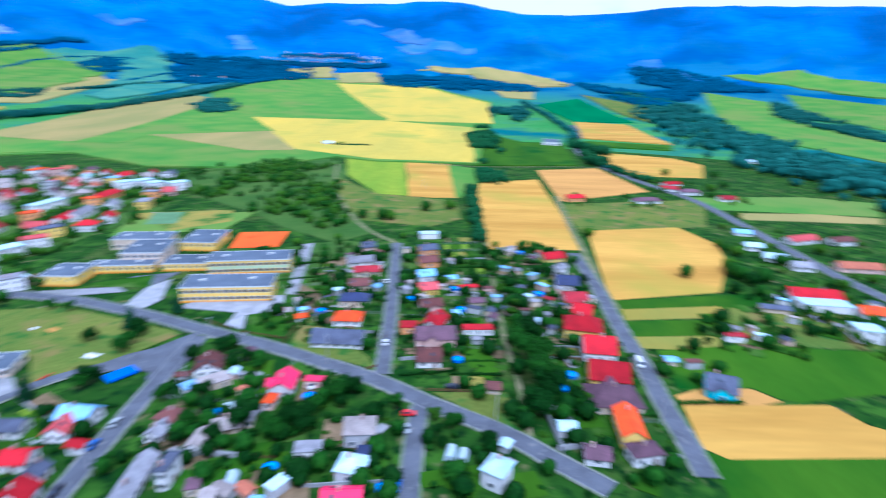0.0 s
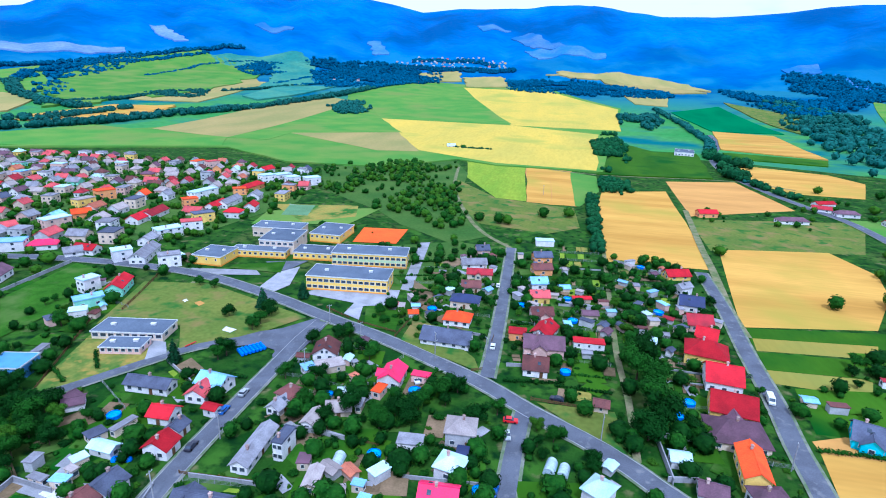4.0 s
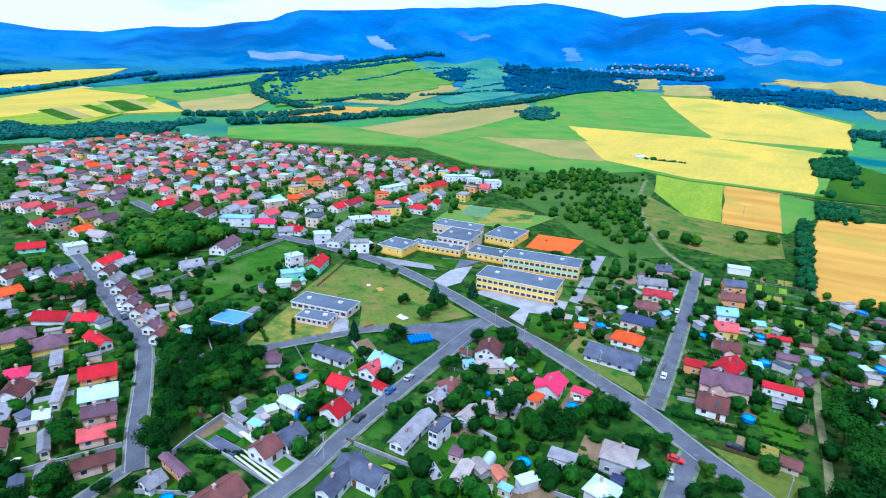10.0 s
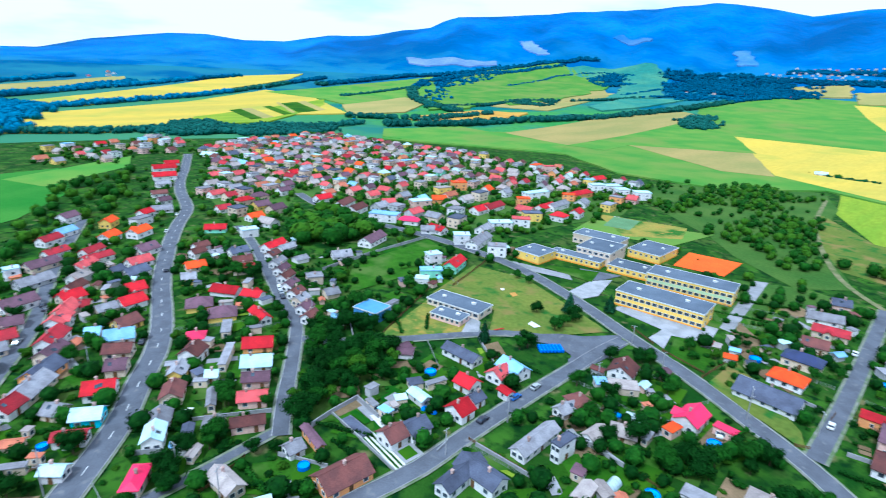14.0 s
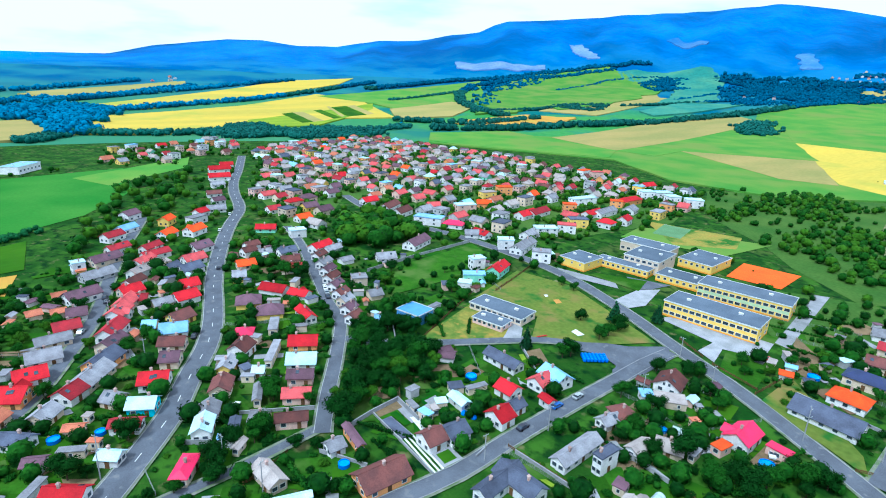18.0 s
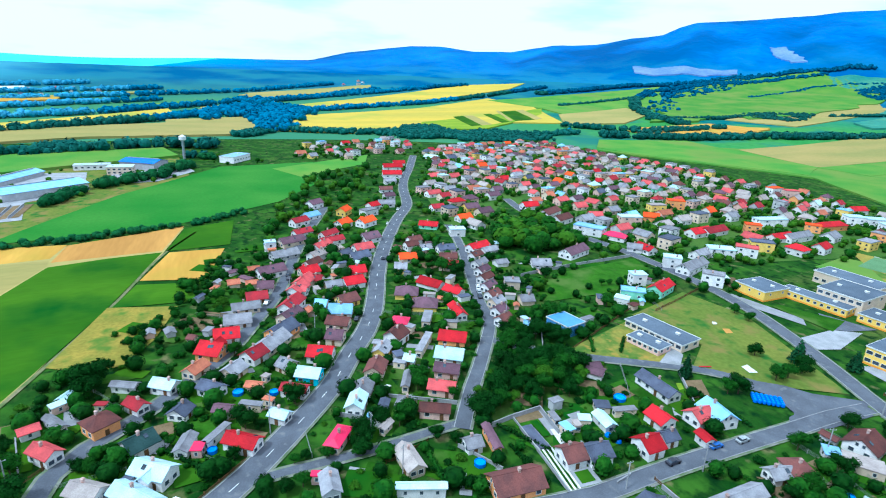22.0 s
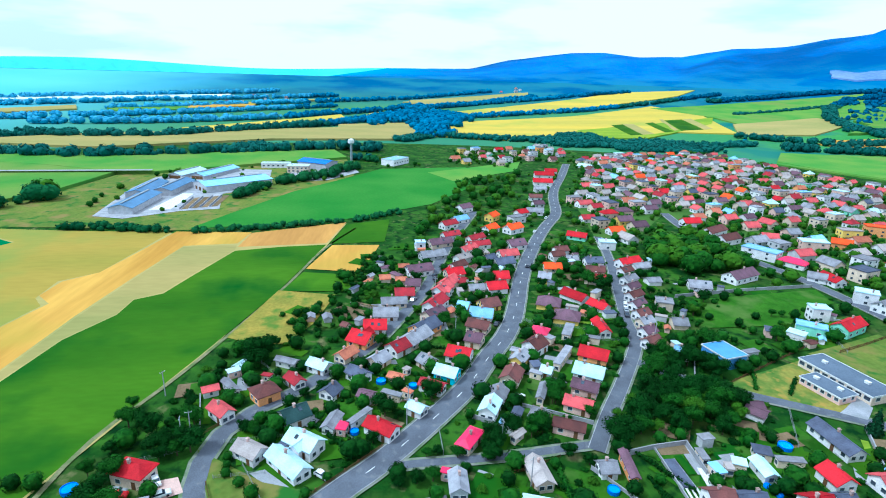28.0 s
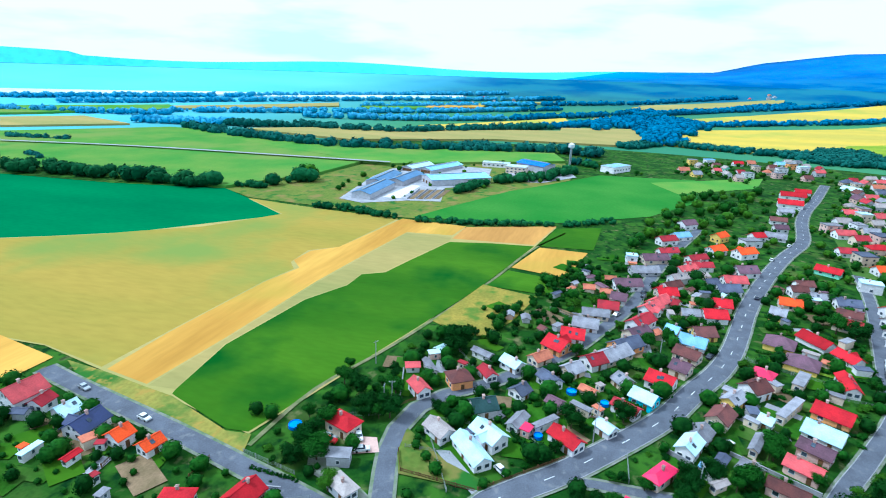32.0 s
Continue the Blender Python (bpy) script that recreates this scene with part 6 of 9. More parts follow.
def barn(x, y, turn, length, width, high, roof, label):
    base = new("barn")
    base.matrix_world = put(x, y, 0, turn)
    L, W, e = length / 2, width / 2, high - 2.2
    prof = [(-W, 0), (W, 0), (W, e), (0, high - 0.2), (-W, e)]
    part("wall", Solid().add([(-L, a, b) for a, b in prof] + [(L, a, b) for a, b in prof], [(4, 3, 2, 1, 0), (5, 6, 7, 8, 9)] + [(k, (k + 1) % 5, 5 + (k + 1) % 5, 5 + k) for k in range(5)]).mesh("wall", WALL["G"][1]), base)
    for sg in (1, -1):
        a = [(-L - 0.6, sg * (W + 0.8), e - 0.2), (L + 0.6, sg * (W + 0.8), e - 0.2), (L + 0.6, 0, high), (-L - 0.6, 0, high)]
        b = [(p[0], p[1], p[2] + 0.2) for p in a]
        q = [(0, 1, 2, 3), (7, 6, 5, 4), (0, 4, 5, 1), (1, 5, 6, 2), (2, 6, 7, 3), (3, 7, 4, 0)]
        part("roof_side", Solid().add(a + b, q if sg < 0 else [f[::-1] for f in q]).mesh("roof_side", roof), base)
    part("ridge_vent", Solid().box(-L * 0.9, -0.6, high + 0.1, L * 0.9, 0.6, high + 0.7).mesh("ridge_vent", METAL), base)
    for k in range(3):
        part("gate", Solid().box(-1.8, -0.06, 0, 1.8, 0.06, 3.2).mesh("gate", WOOD), base, put(-L - 0.05, (k - 1) * W * 0.55, 0, 90))
    BUILT.append((x, y, length / 2))
    return tagged(base, label, "barn", "farm barns")


barn(-394.8, -176, 0, 50, 15, 7, BARN_BLUE, "long farm barn with dark blue-grey metal roof")
barn(-440, -186, 1, 46, 15, 7, BARN_BLUE, "long farm barn with slate-blue roof")
barn(-449, -169.5, -4, 44, 14, 7, BARN_BLUE, "long farm barn with slate-blue roof")
barn(-466, -128, 129, 56, 26, 8, ROOF["u"][1], "wide farm barn with pale blue metal roof")
barn(-514, -181, 162, 35, 13, 6, ROOF["w"][1], "low farm barn with whitish roof")
barn(-520, -158, 159, 51, 14, 6, ROOF["u"][1], "low farm barn with pale bluish roof")
barn(-560, -70, 60, 34, 20, 10, TARP, "tall works hall with deep blue roof")
paved([(-382.3, -163.3), (-436.4, -159.3), (-436.0, -150.6), (-384.4, -149.6)], FRAME, 0.50, "white concrete silage slab in the farm yard")
for k in range(4):
    paved([(-384 - 2.8 * k, -142.5 + 5.9 * k), (-386 - 2.8 * k, -138.8 + 5.9 * k), (-423 - 2.8 * k, -141 + 6.2 * k), (-421 - 2.8 * k, -145 + 6.2 * k)], CROP["soil"], 0.54, "brown silage clamp bed in the farm yard")


def water_tower(x, y, high):
    base = new("water_tower")
    base.matrix_world = put(x, y, 0, 0)
    part("shaft", Solid().tube(0, 0, 0, high - 5, 1.3, 1.1, 14).mesh("shaft", METAL), base)
    s = Solid()
    for z0, z1, r0, r1 in ((-6, -4.5, 1.1, 3.2), (-4.5, -1.5, 3.2, 3.2), (-1.5, 0, 3.2, 0.8)):
        s.tube(0, 0, high + z0, high + z1, r0, r1, 16)
    part("tank", s.mesh("tank", FRAME), base, label="white bulging tank")
    return tagged(base, "slim white water tower with bulging tank", "water tower")


water_tower(-577.4, -37.4, 29)


# ---- small things ----
def pool(x, y, r):
    base = new("pool")
    base.matrix_world = put(x, y, 0.3, 0)
    n = 20
    c = [(math.cos(2 * math.pi * k / n), math.sin(2 * math.pi * k / n)) for k in range(n)]
    v = [(r * a, r * b, 0) for a, b in c] + [(r * a, r * b, 1.05) for a, b in c] + [((r - 0.15) * a, (r - 0.15) * b, 1.05) for a, b in c] + [((r - 0.15) * a, (r - 0.15) * b, 0.6) for a, b in c]
    part("pool_wall", mesh_of("pool_wall", v, [(j * n + k, j * n + (k + 1) % n, (j + 1) * n + (k + 1) % n, (j + 1) * n + k) for j in range(3) for k in range(n)], [TARP]), base)
    part("pool_water", mesh_of("pool_water", [((r - 0.1) * a, (r - 0.1) * b, 0.85) for a, b in c], [tuple(range(n))], [WATER]), base)
    BUILT.append((x, y, r))
    return tagged(base, "round blue above-ground garden pool", "pool", "garden pools")


CAR_PAINT = {"w": ("white", shade("car_white", (0.8, 0.8, 0.82), None, 0.3, 1, 5, 0)), "r": ("red", shade("car_red", (0.75, 0.02, 0.03), None, 0.3, 1, 5, 0)),
             "s": ("silver", shade("car_silver", (0.5, 0.52, 0.56), None, 0.3, 1, 5, 0, metal=0.4)), "b": ("blue", shade("car_blue", (0.04, 0.14, 0.5), None, 0.3, 1, 5, 0)),
             "d": ("dark", shade("car_dark", (0.03, 0.03, 0.05), None, 0.3, 1, 5, 0))}
WHEEL = None


def prism(profile, half, mat=0):
    n = len(profile)
    return Solid().add([(a, -half, b) for a, b in profile] + [(a, half, b) for a, b in profile], [tuple(range(n)), tuple(range(2 * n - 1, n - 1, -1))] + [(k, n + k, n + (k + 1) % n, (k + 1) % n) for k in range(n)], mat)


def car(x, y, turn, paint, z=0.42):
    global WHEEL
    base = new("car")
    base.matrix_world = put(x, y, z, turn)
    word, m = CAR_PAINT[paint]
    part("body", prism([(-2.1, 0.3), (2.1, 0.3), (2.15, 0.7), (1.9, 0.85), (0.9, 0.95), (-1.9, 1.0), (-2.15, 0.8)], 0.85).mesh("body", m), base)
    part("cabin", prism([(-1.75, 0.98), (0.95, 0.93), (0.3, 1.4), (-1.3, 1.42)], 0.74).mesh("cabin", GLASS), base, label="dark window band")
    part("car_roof", prism([(-1.3, 1.41), (0.32, 1.39), (0.2, 1.48), (-1.2, 1.5)], 0.7).mesh("car_roof", m), base)
    if WHEEL is None:
        WHEEL = Solid().tube(0, 0, -0.1, 0.1, 0.31, 0.31, 12).mesh("wheel", RUBBER)
    for wx in (-1.3, 1.3):
        for wy in (-0.82, 0.82):
            part("wheel", WHEEL, base, pose(wx, wy, 0.31, 90, 0, 0))
    return tagged(base, "%s parked hatchback car on the asphalt" % word, "car", "village cars")


def van(x, y, turn):
    base = new("van")
    base.matrix_world = put(x, y, 0.42, turn)
    part("body", prism([(-2.7, 0.35), (2.6, 0.35), (2.7, 1.0), (1.9, 1.25), (1.3, 2.2), (-2.65, 2.3)], 0.95).mesh("body", CAR_PAINT["w"][1]), base)
    part("windscreen", Solid().add([(1.93, -0.85, 1.27), (1.93, 0.85, 1.27), (1.42, 0.85, 2.1), (1.42, -0.85, 2.1)], [(0, 1, 2, 3)]).mesh("windscreen", GLASS), base)
    for wx in (-1.7, 1.7):
        for wy in (-0.92, 0.92):
            part("wheel", WHEEL, base, pose(wx, wy, 0.33, 90, 0, 0))
    return tagged(base, "white delivery van parked on the street", "van")


def fence(pts, high, stuff):
    wood = stuff == "wood"
    base = new("fence" if wood else "garden_wall")
    base.matrix_world = put(*pts[0], 0, 0)
    ox, oy = pts[0]
    for (x0, y0), (x1, y1) in zip(pts, pts[1:]):
        d = math.hypot(x1 - x0, y1 - y0)
        n = max(1, round(d / 5.0))
        a = math.degrees(math.atan2(y1 - y0, x1 - x0))
        seg = d / n
        if wood:
            s = Solid().box(0.06, -0.02, 0.3, seg - 0.06, 0.02, 0.45).box(0.06, -0.02, high - 0.3, seg - 0.06, 0.02, high - 0.15)
            k = 0.2
            while k < seg - 0.1:
                s.box(k, -0.045, 0.2, k + 0.16, -0.02, high)
                k += 0.34
            me = s.mesh("board_panel", WOOD)
        else:
            me = Solid().box(0.1, -0.1, 0, seg - 0.1, 0.1, high).box(0.0, -0.16, high, seg, 0.16, high + 0.1).mesh("wall_panel", CONCRETE)
        post = Solid().box(-0.09, -0.12, 0, 0.09, 0.12, high + 0.15).mesh("post", WOOD if wood else CONCRETE)
        for k in range(n):
            px, py = x0 + (x1 - x0) * k / n - ox, y0 + (y1 - y0) * k / n - oy
            if road_gap(x0 + (x1 - x0) * (k + 0.5) / n, y0 + (y1 - y0) * (k + 0.5) / n) < 0.6:
                continue
            part("board_panel" if wood else "wall_panel", me, base, put(px, py, 0, a))
            part("post", post, base, put(px, py, 0, a))
    if not base.children:
        bpy.data.objects.remove(base)
        return None
    if wood:
        return tagged(base, "brown wooden board fence round a garden", "fence", "garden fences")
    return tagged(base, "pale concrete garden wall with coping", "wall", "garden walls")


FILM = shade("greenhouse_film", (0.52, 0.62, 0.70), (0.40, 0.50, 0.58), 0.35, 0.6, 4, 0.1)


def greenhouse(x, y, turn, length, r):
    """A low arched tunnel of pale film on hoops."""
    base = new("greenhouse")
    base.matrix_world = put(x, y, 0, turn)
    n = 10
    arc = [(r * math.cos(math.pi * k / n), 1.25 * r * math.sin(math.pi * k / n)) for k in range(n + 1)]
    L = length / 2
    v = [(-L, a, b) for a, b in arc] + [(L, a, b) for a, b in arc]
    part("film", mesh_of("film", v, [(k, k + 1, n + 2 + k, n + 1 + k) for k in range(n)] + [tuple(range(n, -1, -1)), tuple(range(n + 1, 2 * n + 2))], [FILM]), base)
    for j in range(5):
        s, hx = Solid(), -L + j * length / 4
        for (a0, b0), (a1, b1) in zip(arc, arc[1:]):
            s.add([(hx - 0.05, a0 * 1.02, b0 * 1.02), (hx + 0.05, a0 * 1.02, b0 * 1.02), (hx + 0.05, a1 * 1.02, b1 * 1.02), (hx - 0.05, a1 * 1.02, b1 * 1.02)], [(0, 1, 2, 3)])
        part("hoop", s.mesh("hoop", METAL), base)
    BUILT.append((x, y, length / 2))
    return tagged(base, "small arched garden greenhouse of pale film", "greenhouse", "garden greenhouses")


greenhouse(-58.7, 137.3, 15, 4.6, 1.5)
greenhouse(4.5, 118.8, 80, 5.0, 1.5)
greenhouse(7.8, 118.1, 80, 4.2, 1.4)
greenhouse(-48.2, 106.9, 95, 5.0, 1.6)
stack = new("covered_stack")
stack.matrix_world = put(-100.2, 93.8, 0.2, 20)
for dx, dy, h in ((-1.6, 0, 1.0), (0, 0.3, 1.3), (1.5, -0.2, 0.9)):
    part("covered_heap", Solid().tube(dx, dy, 0, h * 0.6, 1.1, 0.95, 9).tube(dx, dy, h * 0.6, h, 0.95, 0.45, 9).mesh("covered_heap", TARP), stack)
tagged(stack, "low heaps under blue tarpaulin in a yard", "tarpaulin")

POLE = Solid().tube(0, 0, 0, 8.5, 0.16, 0.11, 8).mesh("pole", CONCRETE)
CROSSARM = Solid().box(-0.9, -0.06, 0, 0.9, 0.06, 0.12).mesh("crossarm", METAL)
INSULATOR = Solid().tube(0, 0, 0, 0.25, 0.07, 0.05, 6).mesh("insulator", FRAME)


def utility_pole(x, y):
    base = new("utility_pole")
    base.matrix_world = put(x, y, 0, random.Random(int(x)).uniform(0, 180))
    part("pole", POLE, base)
    part("crossarm", CROSSARM, base, put(0, 0, 8.0, 0))
    for k in (-0.8, 0, 0.8):
        part("insulator", INSULATOR, base, put(k, 0, 8.12, 0))
    return tagged(base, "grey concrete utility pole with crossarm", "pole", "utility poles")


def garden_shed(x, y, k):
    rng = random.Random(k)
    if kept_clear(x, y):
        return
    if road_gap(x, y) < 3 or house_gap(x, y) < 1.5:
        return
    house(x, y, rng.choice((8, 98, 60, 150)) + rng.uniform(-8, 8), rng.uniform(3.4, 6), rng.uniform(3, 4.2), rng.uniform(2.6, 3.2), rng.choice("gedvbqmgdewu"), rng.choice("CGGT"), rng.choice("ggf"), 0, k)


def hedge(x0, y0, x1, y1, high, seed):
    """A clipped but uneven row of leafy growth along a garden border."""
    d = math.hypot(x1 - x0, y1 - y0)
    rng = random.Random(seed)
    n = max(2, int(d / 1.1))
    lobes = [(d * (k + 0.5) / n, rng.uniform(-0.15, 0.15), high * rng.uniform(0.4, 0.55), high * rng.uniform(0.42, 0.6), 1.0) for k in range(n)]
    ob = new("hedge", crown_mesh("hedge", lobes, 26 * n, 0.22, LEAF[seed % 2], seed))
    ob.matrix_world = put(x0, y0, 0, math.degrees(math.atan2(y1 - y0, x1 - x0)))
    return tagged(ob, "dark green garden hedge between two plots", "hedge", "garden hedges")


MESH_WIRE = shade("fence_wire", (0.20, 0.23, 0.21), None, 0.5, 1, 5, 0.0)


def wire_fence(x0, y0, x1, y1, seed):
    base = new("wire_fence")
    a, d = math.degrees(math.atan2(y1 - y0, x1 - x0)), math.hypot(x1 - x0, y1 - y0)
    base.matrix_world = put(x0, y0, 0, a)
    s = Solid()
    for z in (0.25, 0.6, 0.95, 1.3):
        s.box(0, -0.025, z, d, 0.025, z + 0.05)
    part("wire", s.mesh("wire", MESH_WIRE), base)
    n = max(1, round(d / 4.5))
    for k in range(n + 1):
        part("post", FENCE_POST, base, put(d * k / n, 0, 0, 0))
    return tagged(base, "thin wire fence on concrete posts", "fence", "wire fences")


FENCE_POST = Solid().tube(0, 0, 0, 1.5, 0.09, 0.07, 6).mesh("post", CONCRETE)


for k in range(4):
    fence([(-384 - 2.8 * k, -143.6 + 5.9 * k), (-421 - 2.8 * k, -146.2 + 6.2 * k)], 1.6, "concrete")
cover = new("pool_cover")
cover.matrix_world = put(-107.6, 73.2, 0.3, 1)
part("slab", Solid().box(-5, -1.5, 0, 5, 1.5, 0.5).mesh("slab", ROOF["d"][1]), cover)
part("rim", Solid().box(-5.3, -1.8, 0, 5.3, -1.5, 0.3).box(-5.3, 1.5, 0, 5.3, 1.8, 0.3).mesh("rim", CONCRETE), cover)
tagged(cover, "long dark slate-blue pool cover in the garden", "pool cover")
bench = new("bench")
bench.matrix_world = put(-122.2, 150, 0.3, 73)
part("seat", Solid().box(-2.2, -0.25, 0.42, 2.2, 0.25, 0.5).mesh("seat", ROOF["r"][1]), bench)
for bx in (-1.9, 0, 1.9):
    part("leg", Solid().box(bx - 0.05, -0.2, 0, bx + 0.05, 0.2, 0.42).mesh("leg", METAL), bench)
tagged(bench, "long red bench beside the kindergarten lane", "bench")


# blue wrapped bales stacked beside the turning place
bales = new("bale_stack")
bales.matrix_world = put(-99.9, 152.6, 0.3, 52)
bale = Solid().tube(0, 0, 0.0, 0.25, 0.5, 0.62, 12).tube(0, 0, 0.25, 1.0, 0.62, 0.62, 12).tube(0, 0, 1.0, 1.2, 0.62, 0.5, 12).mesh("bale", TARP)
for i in range(7):
    for j in range(4):
        part("bale", bale, bales, put(i * 1.3 - 3.9, j * 1.3 - 2, 0, 0))
tagged(bales, "stack of blue plastic-wrapped bales", "bales")


# ---- greenery ----
def inside(x, y, poly):
    hit = False
    for (x0, y0), (x1, y1) in zip(poly, poly[1:] + poly[:1]):
        if (y0 > y) != (y1 > y) and x < (x1 - x0) * (y - y0) / (y1 - y0) + x0:
            hit = not hit
    return hit


# the walled compound, the school and kindergarten grounds stay free of chance growth
CROSSING = [(-103.9, 164.8), (-90, 193), (-79.9, 163.6), (-83.7, 145.9)]
EAST_WHEAT = [(77.5, 153.3), (103.7, 156.2), (123.9, 147.5), (147.2, 128.1), (137.7, 117.6), (76.4, 116.4), (70.4, 122.8)]
SCHOOL_YARD = [(-153.2, 206), (-112.5, 196.7), (-91.3, 191.1), (-75.7, 182.9), (-85.4, 236.4), (-101.2, 285), (-200.9, 325.8), (-190.7, 247.3)]
KINDER = [(-148.5, 108.4), (-169.3, 156), (-185.3, 201.5), (-149.2, 205.3), (-92.1, 180.3), (-99.9, 159.2), (-121.5, 143.4), (-129.3, 136.1)]
COMPOUND = [(-116.2, 63.9), (-121.8, 84.5), (-111.4, 84.5), (-101.8, 76.1), (-83.2, 75.2), (-85.8, 68.3), (-100.4, 69.9)]
FIELD_VERGE = [(-130, -168), (-124, -110), (-108, -84), (-95, -80), (-109, -146)]
CLEAR_GROUND = (FIELD_VERGE, COMPOUND, KINDER, SCHOOL_YARD, CROSSING, EAST_WHEAT)


def kept_clear(x, y):
    return any(inside(x, y, q) for q in CLEAR_GROUND)


def crown_mesh(name, lobes, leaves, size, mat, seed, core=True):
    """Many small leaf clumps over uneven lobes of (x, y, z, r, stretch)."""
    rng = np.random.default_rng(seed)
    w = np.array([l[3] ** 2 for l in lobes])
    pick = rng.choice(len(lobes), leaves, p=w / w.sum())
    d = rng.normal(size=(leaves, 3))
    d /= np.linalg.norm(d, axis=1)[:, None]
    c = np.array([l[:3] for l in lobes])[pick]
    r = np.array([l[3] for l in lobes])[pick] * rng.uniform(0.7, 1.12, leaves)
    st = np.array([l[4] for l in lobes])[pick]
    p = c + d * r[:, None] * np.stack([np.ones(leaves), np.ones(leaves), st], 1)
    nrm = d + rng.normal(size=(leaves, 3)) * 0.34
    nrm /= np.linalg.norm(nrm, axis=1)[:, None]
    u = np.cross(nrm, rng.normal(size=(leaves, 3)))
    u /= np.linalg.norm(u, axis=1)[:, None]
    v = np.cross(nrm, u)
    s = size * rng.uniform(0.6, 1.4, leaves)[:, None]
    q = np.stack([p - u * s - v * s * 0.4, p + u * s * 0.2 - v * s, p + u * s + v * s * 0.3, p - u * s * 0.3 + v * s], 1).reshape(-1, 3)
    verts = [tuple(a) for a in q.tolist()]
    faces = [(4 * k, 4 * k + 1, 4 * k + 2, 4 * k + 3) for k in range(leaves)]
    if core:
        for (x, y, z, rr, stv) in lobes:
            o = len(verts)
            rr *= 0.78
            verts += [(x + rr * a, y + rr * b, z + rr * e * stv) for a, b, e in ((1, 0, 0), (0, 1, 0), (-1, 0, 0), (0, -1, 0), (0, 0, 1), (0, 0, -1))]
            faces += [(o + a, o + b, o + e) for a, b, e in ((0, 1, 4), (1, 2, 4), (2, 3, 4), (3, 0, 4), (1, 0, 5), (2, 1, 5), (3, 2, 5), (0, 3, 5))]
    return mesh_of(name, verts, faces, [mat])


def lobes_for(seed, n, spread, z0, z1, r0, r1, st=0.9):
    rng = random.Random(seed)
    out = [(0, 0, (z0 + z1) / 2, r1 * 1.1, st)]
    for k in range(n):
        a = 2 * math.pi * (k + rng.uniform(-0.3, 0.3)) / n
        q = spread * rng.uniform(0.6, 1.1)
        out.append((q * math.cos(a), q * math.sin(a), rng.uniform(z0, z1), rng.uniform(r0, r1), st * rng.uniform(0.8, 1.15)))
    return out


def trunk_mesh(seed, top, r):
    """A tapered trunk with limbs, for a tree of unit height."""
    rng = random.Random(seed)
    s = Solid().tube(0, 0, 0, top, r, r * 0.6, 7)
    for k in range(4):
        a = 2 * math.pi * k / 4 + rng.uniform(-0.4, 0.4)
        x, y = 0.2 * math.cos(a), 0.2 * math.sin(a)
        n = 5
        low = [(r * 0.4 * math.cos(2 * math.pi * j / n), r * 0.4 * math.sin(2 * math.pi * j / n), top * 0.8) for j in range(n)]
        tip = [(x + r * 0.15 * math.cos(2 * math.pi * j / n), y + r * 0.15 * math.sin(2 * math.pi * j / n), top + 0.28) for j in range(n)]
        s.add(low + tip, [(j, (j + 1) % n, n + (j + 1) % n, n + j) for j in range(n)] + [tuple(range(n, 2 * n))])
    return s.mesh("trunk", BARK)


TRUNKS = [trunk_mesh(k, 0.35, 0.03) for k in range(3)]
# unit-height crowns: a and c leafy, b darker and denser, f conifer, p poplar
CROWNS = {"a": [crown_mesh("crown", lobes_for(k, 7, 0.26, 0.42, 0.78, 0.15, 0.23), 2600, 0.021, LEAF[0], k) for k in range(4)],
          "b": [crown_mesh("crown", lobes_for(10 + k, 8, 0.28, 0.38, 0.76, 0.16, 0.24), 2600, 0.022, LEAF[1], 10 + k) for k in range(4)],
          "c": [crown_mesh("crown", lobes_for(20 + k, 6, 0.24, 0.4, 0.75, 0.15, 0.22), 2400, 0.022, LEAF[2], 20 + k) for k in range(2)],
          "f": [crown_mesh("crown", [(0, 0, 0.14 + 0.09 * j, 0.27 - 0.026 * j, 0.55) for j in range(10)], 800, 0.035, LEAF[3], 30 + k) for k in range(2)],
          "p": [crown_mesh("crown", [(0.03 * math.cos(j), 0.03 * math.sin(j), 0.2 + 0.085 * j, 0.15 - 0.006 * j, 1.0) for j in range(10)], 800, 0.035, LEAF[1], 40 + k) for k in range(2)]}
BUSHES = [crown_mesh("bush", lobes_for(50 + k, 5, 0.4, 0.25, 0.55, 0.25, 0.4, 0.8), 700, 0.05, LEAF[k % 3], 50 + k) for k in range(6)]
TREE_WORDS = {"a": "broad green leafy garden tree", "b": "dense dark green leafy tree", "c": "light yellow-green leafy tree", "f": "dark green conical spruce tree", "p": "tall slim dark green poplar"}
PLANTED, OWN_TREES, FAR_TREES, OWN_BUSHES, FAR_BUSHES = [], [], [], [], []


def tree(x, y, high, kind="a", beside=False):
    rng = random.Random(int(x * 31 + y * 17))
    if house_gap(x, y) < (-2.5 if beside else -0.9) or road_gap(x, y) < 0.3 + high * 0.28:
        return None
    PLANTED.append((x, y, high * 0.4))
    if math.hypot(x, y) > 260 or len(OWN_TREES) >= 330:
        FAR_TREES.append((x, y, high))
        return None
    OWN_TREES.append(1)
    base = new("tree")
    base.matrix_world = put(x, y, height(x, y), rng.uniform(0, 360)) @ Matrix.Diagonal((high * rng.uniform(0.88, 1.15), high * rng.uniform(0.88, 1.15), high, 1))
    part("trunk", rng.choice(TRUNKS), base)
    part("crown", rng.choice(CROWNS[kind]), base)
    return tagged(base, TREE_WORDS[kind], "tree", "village trees")


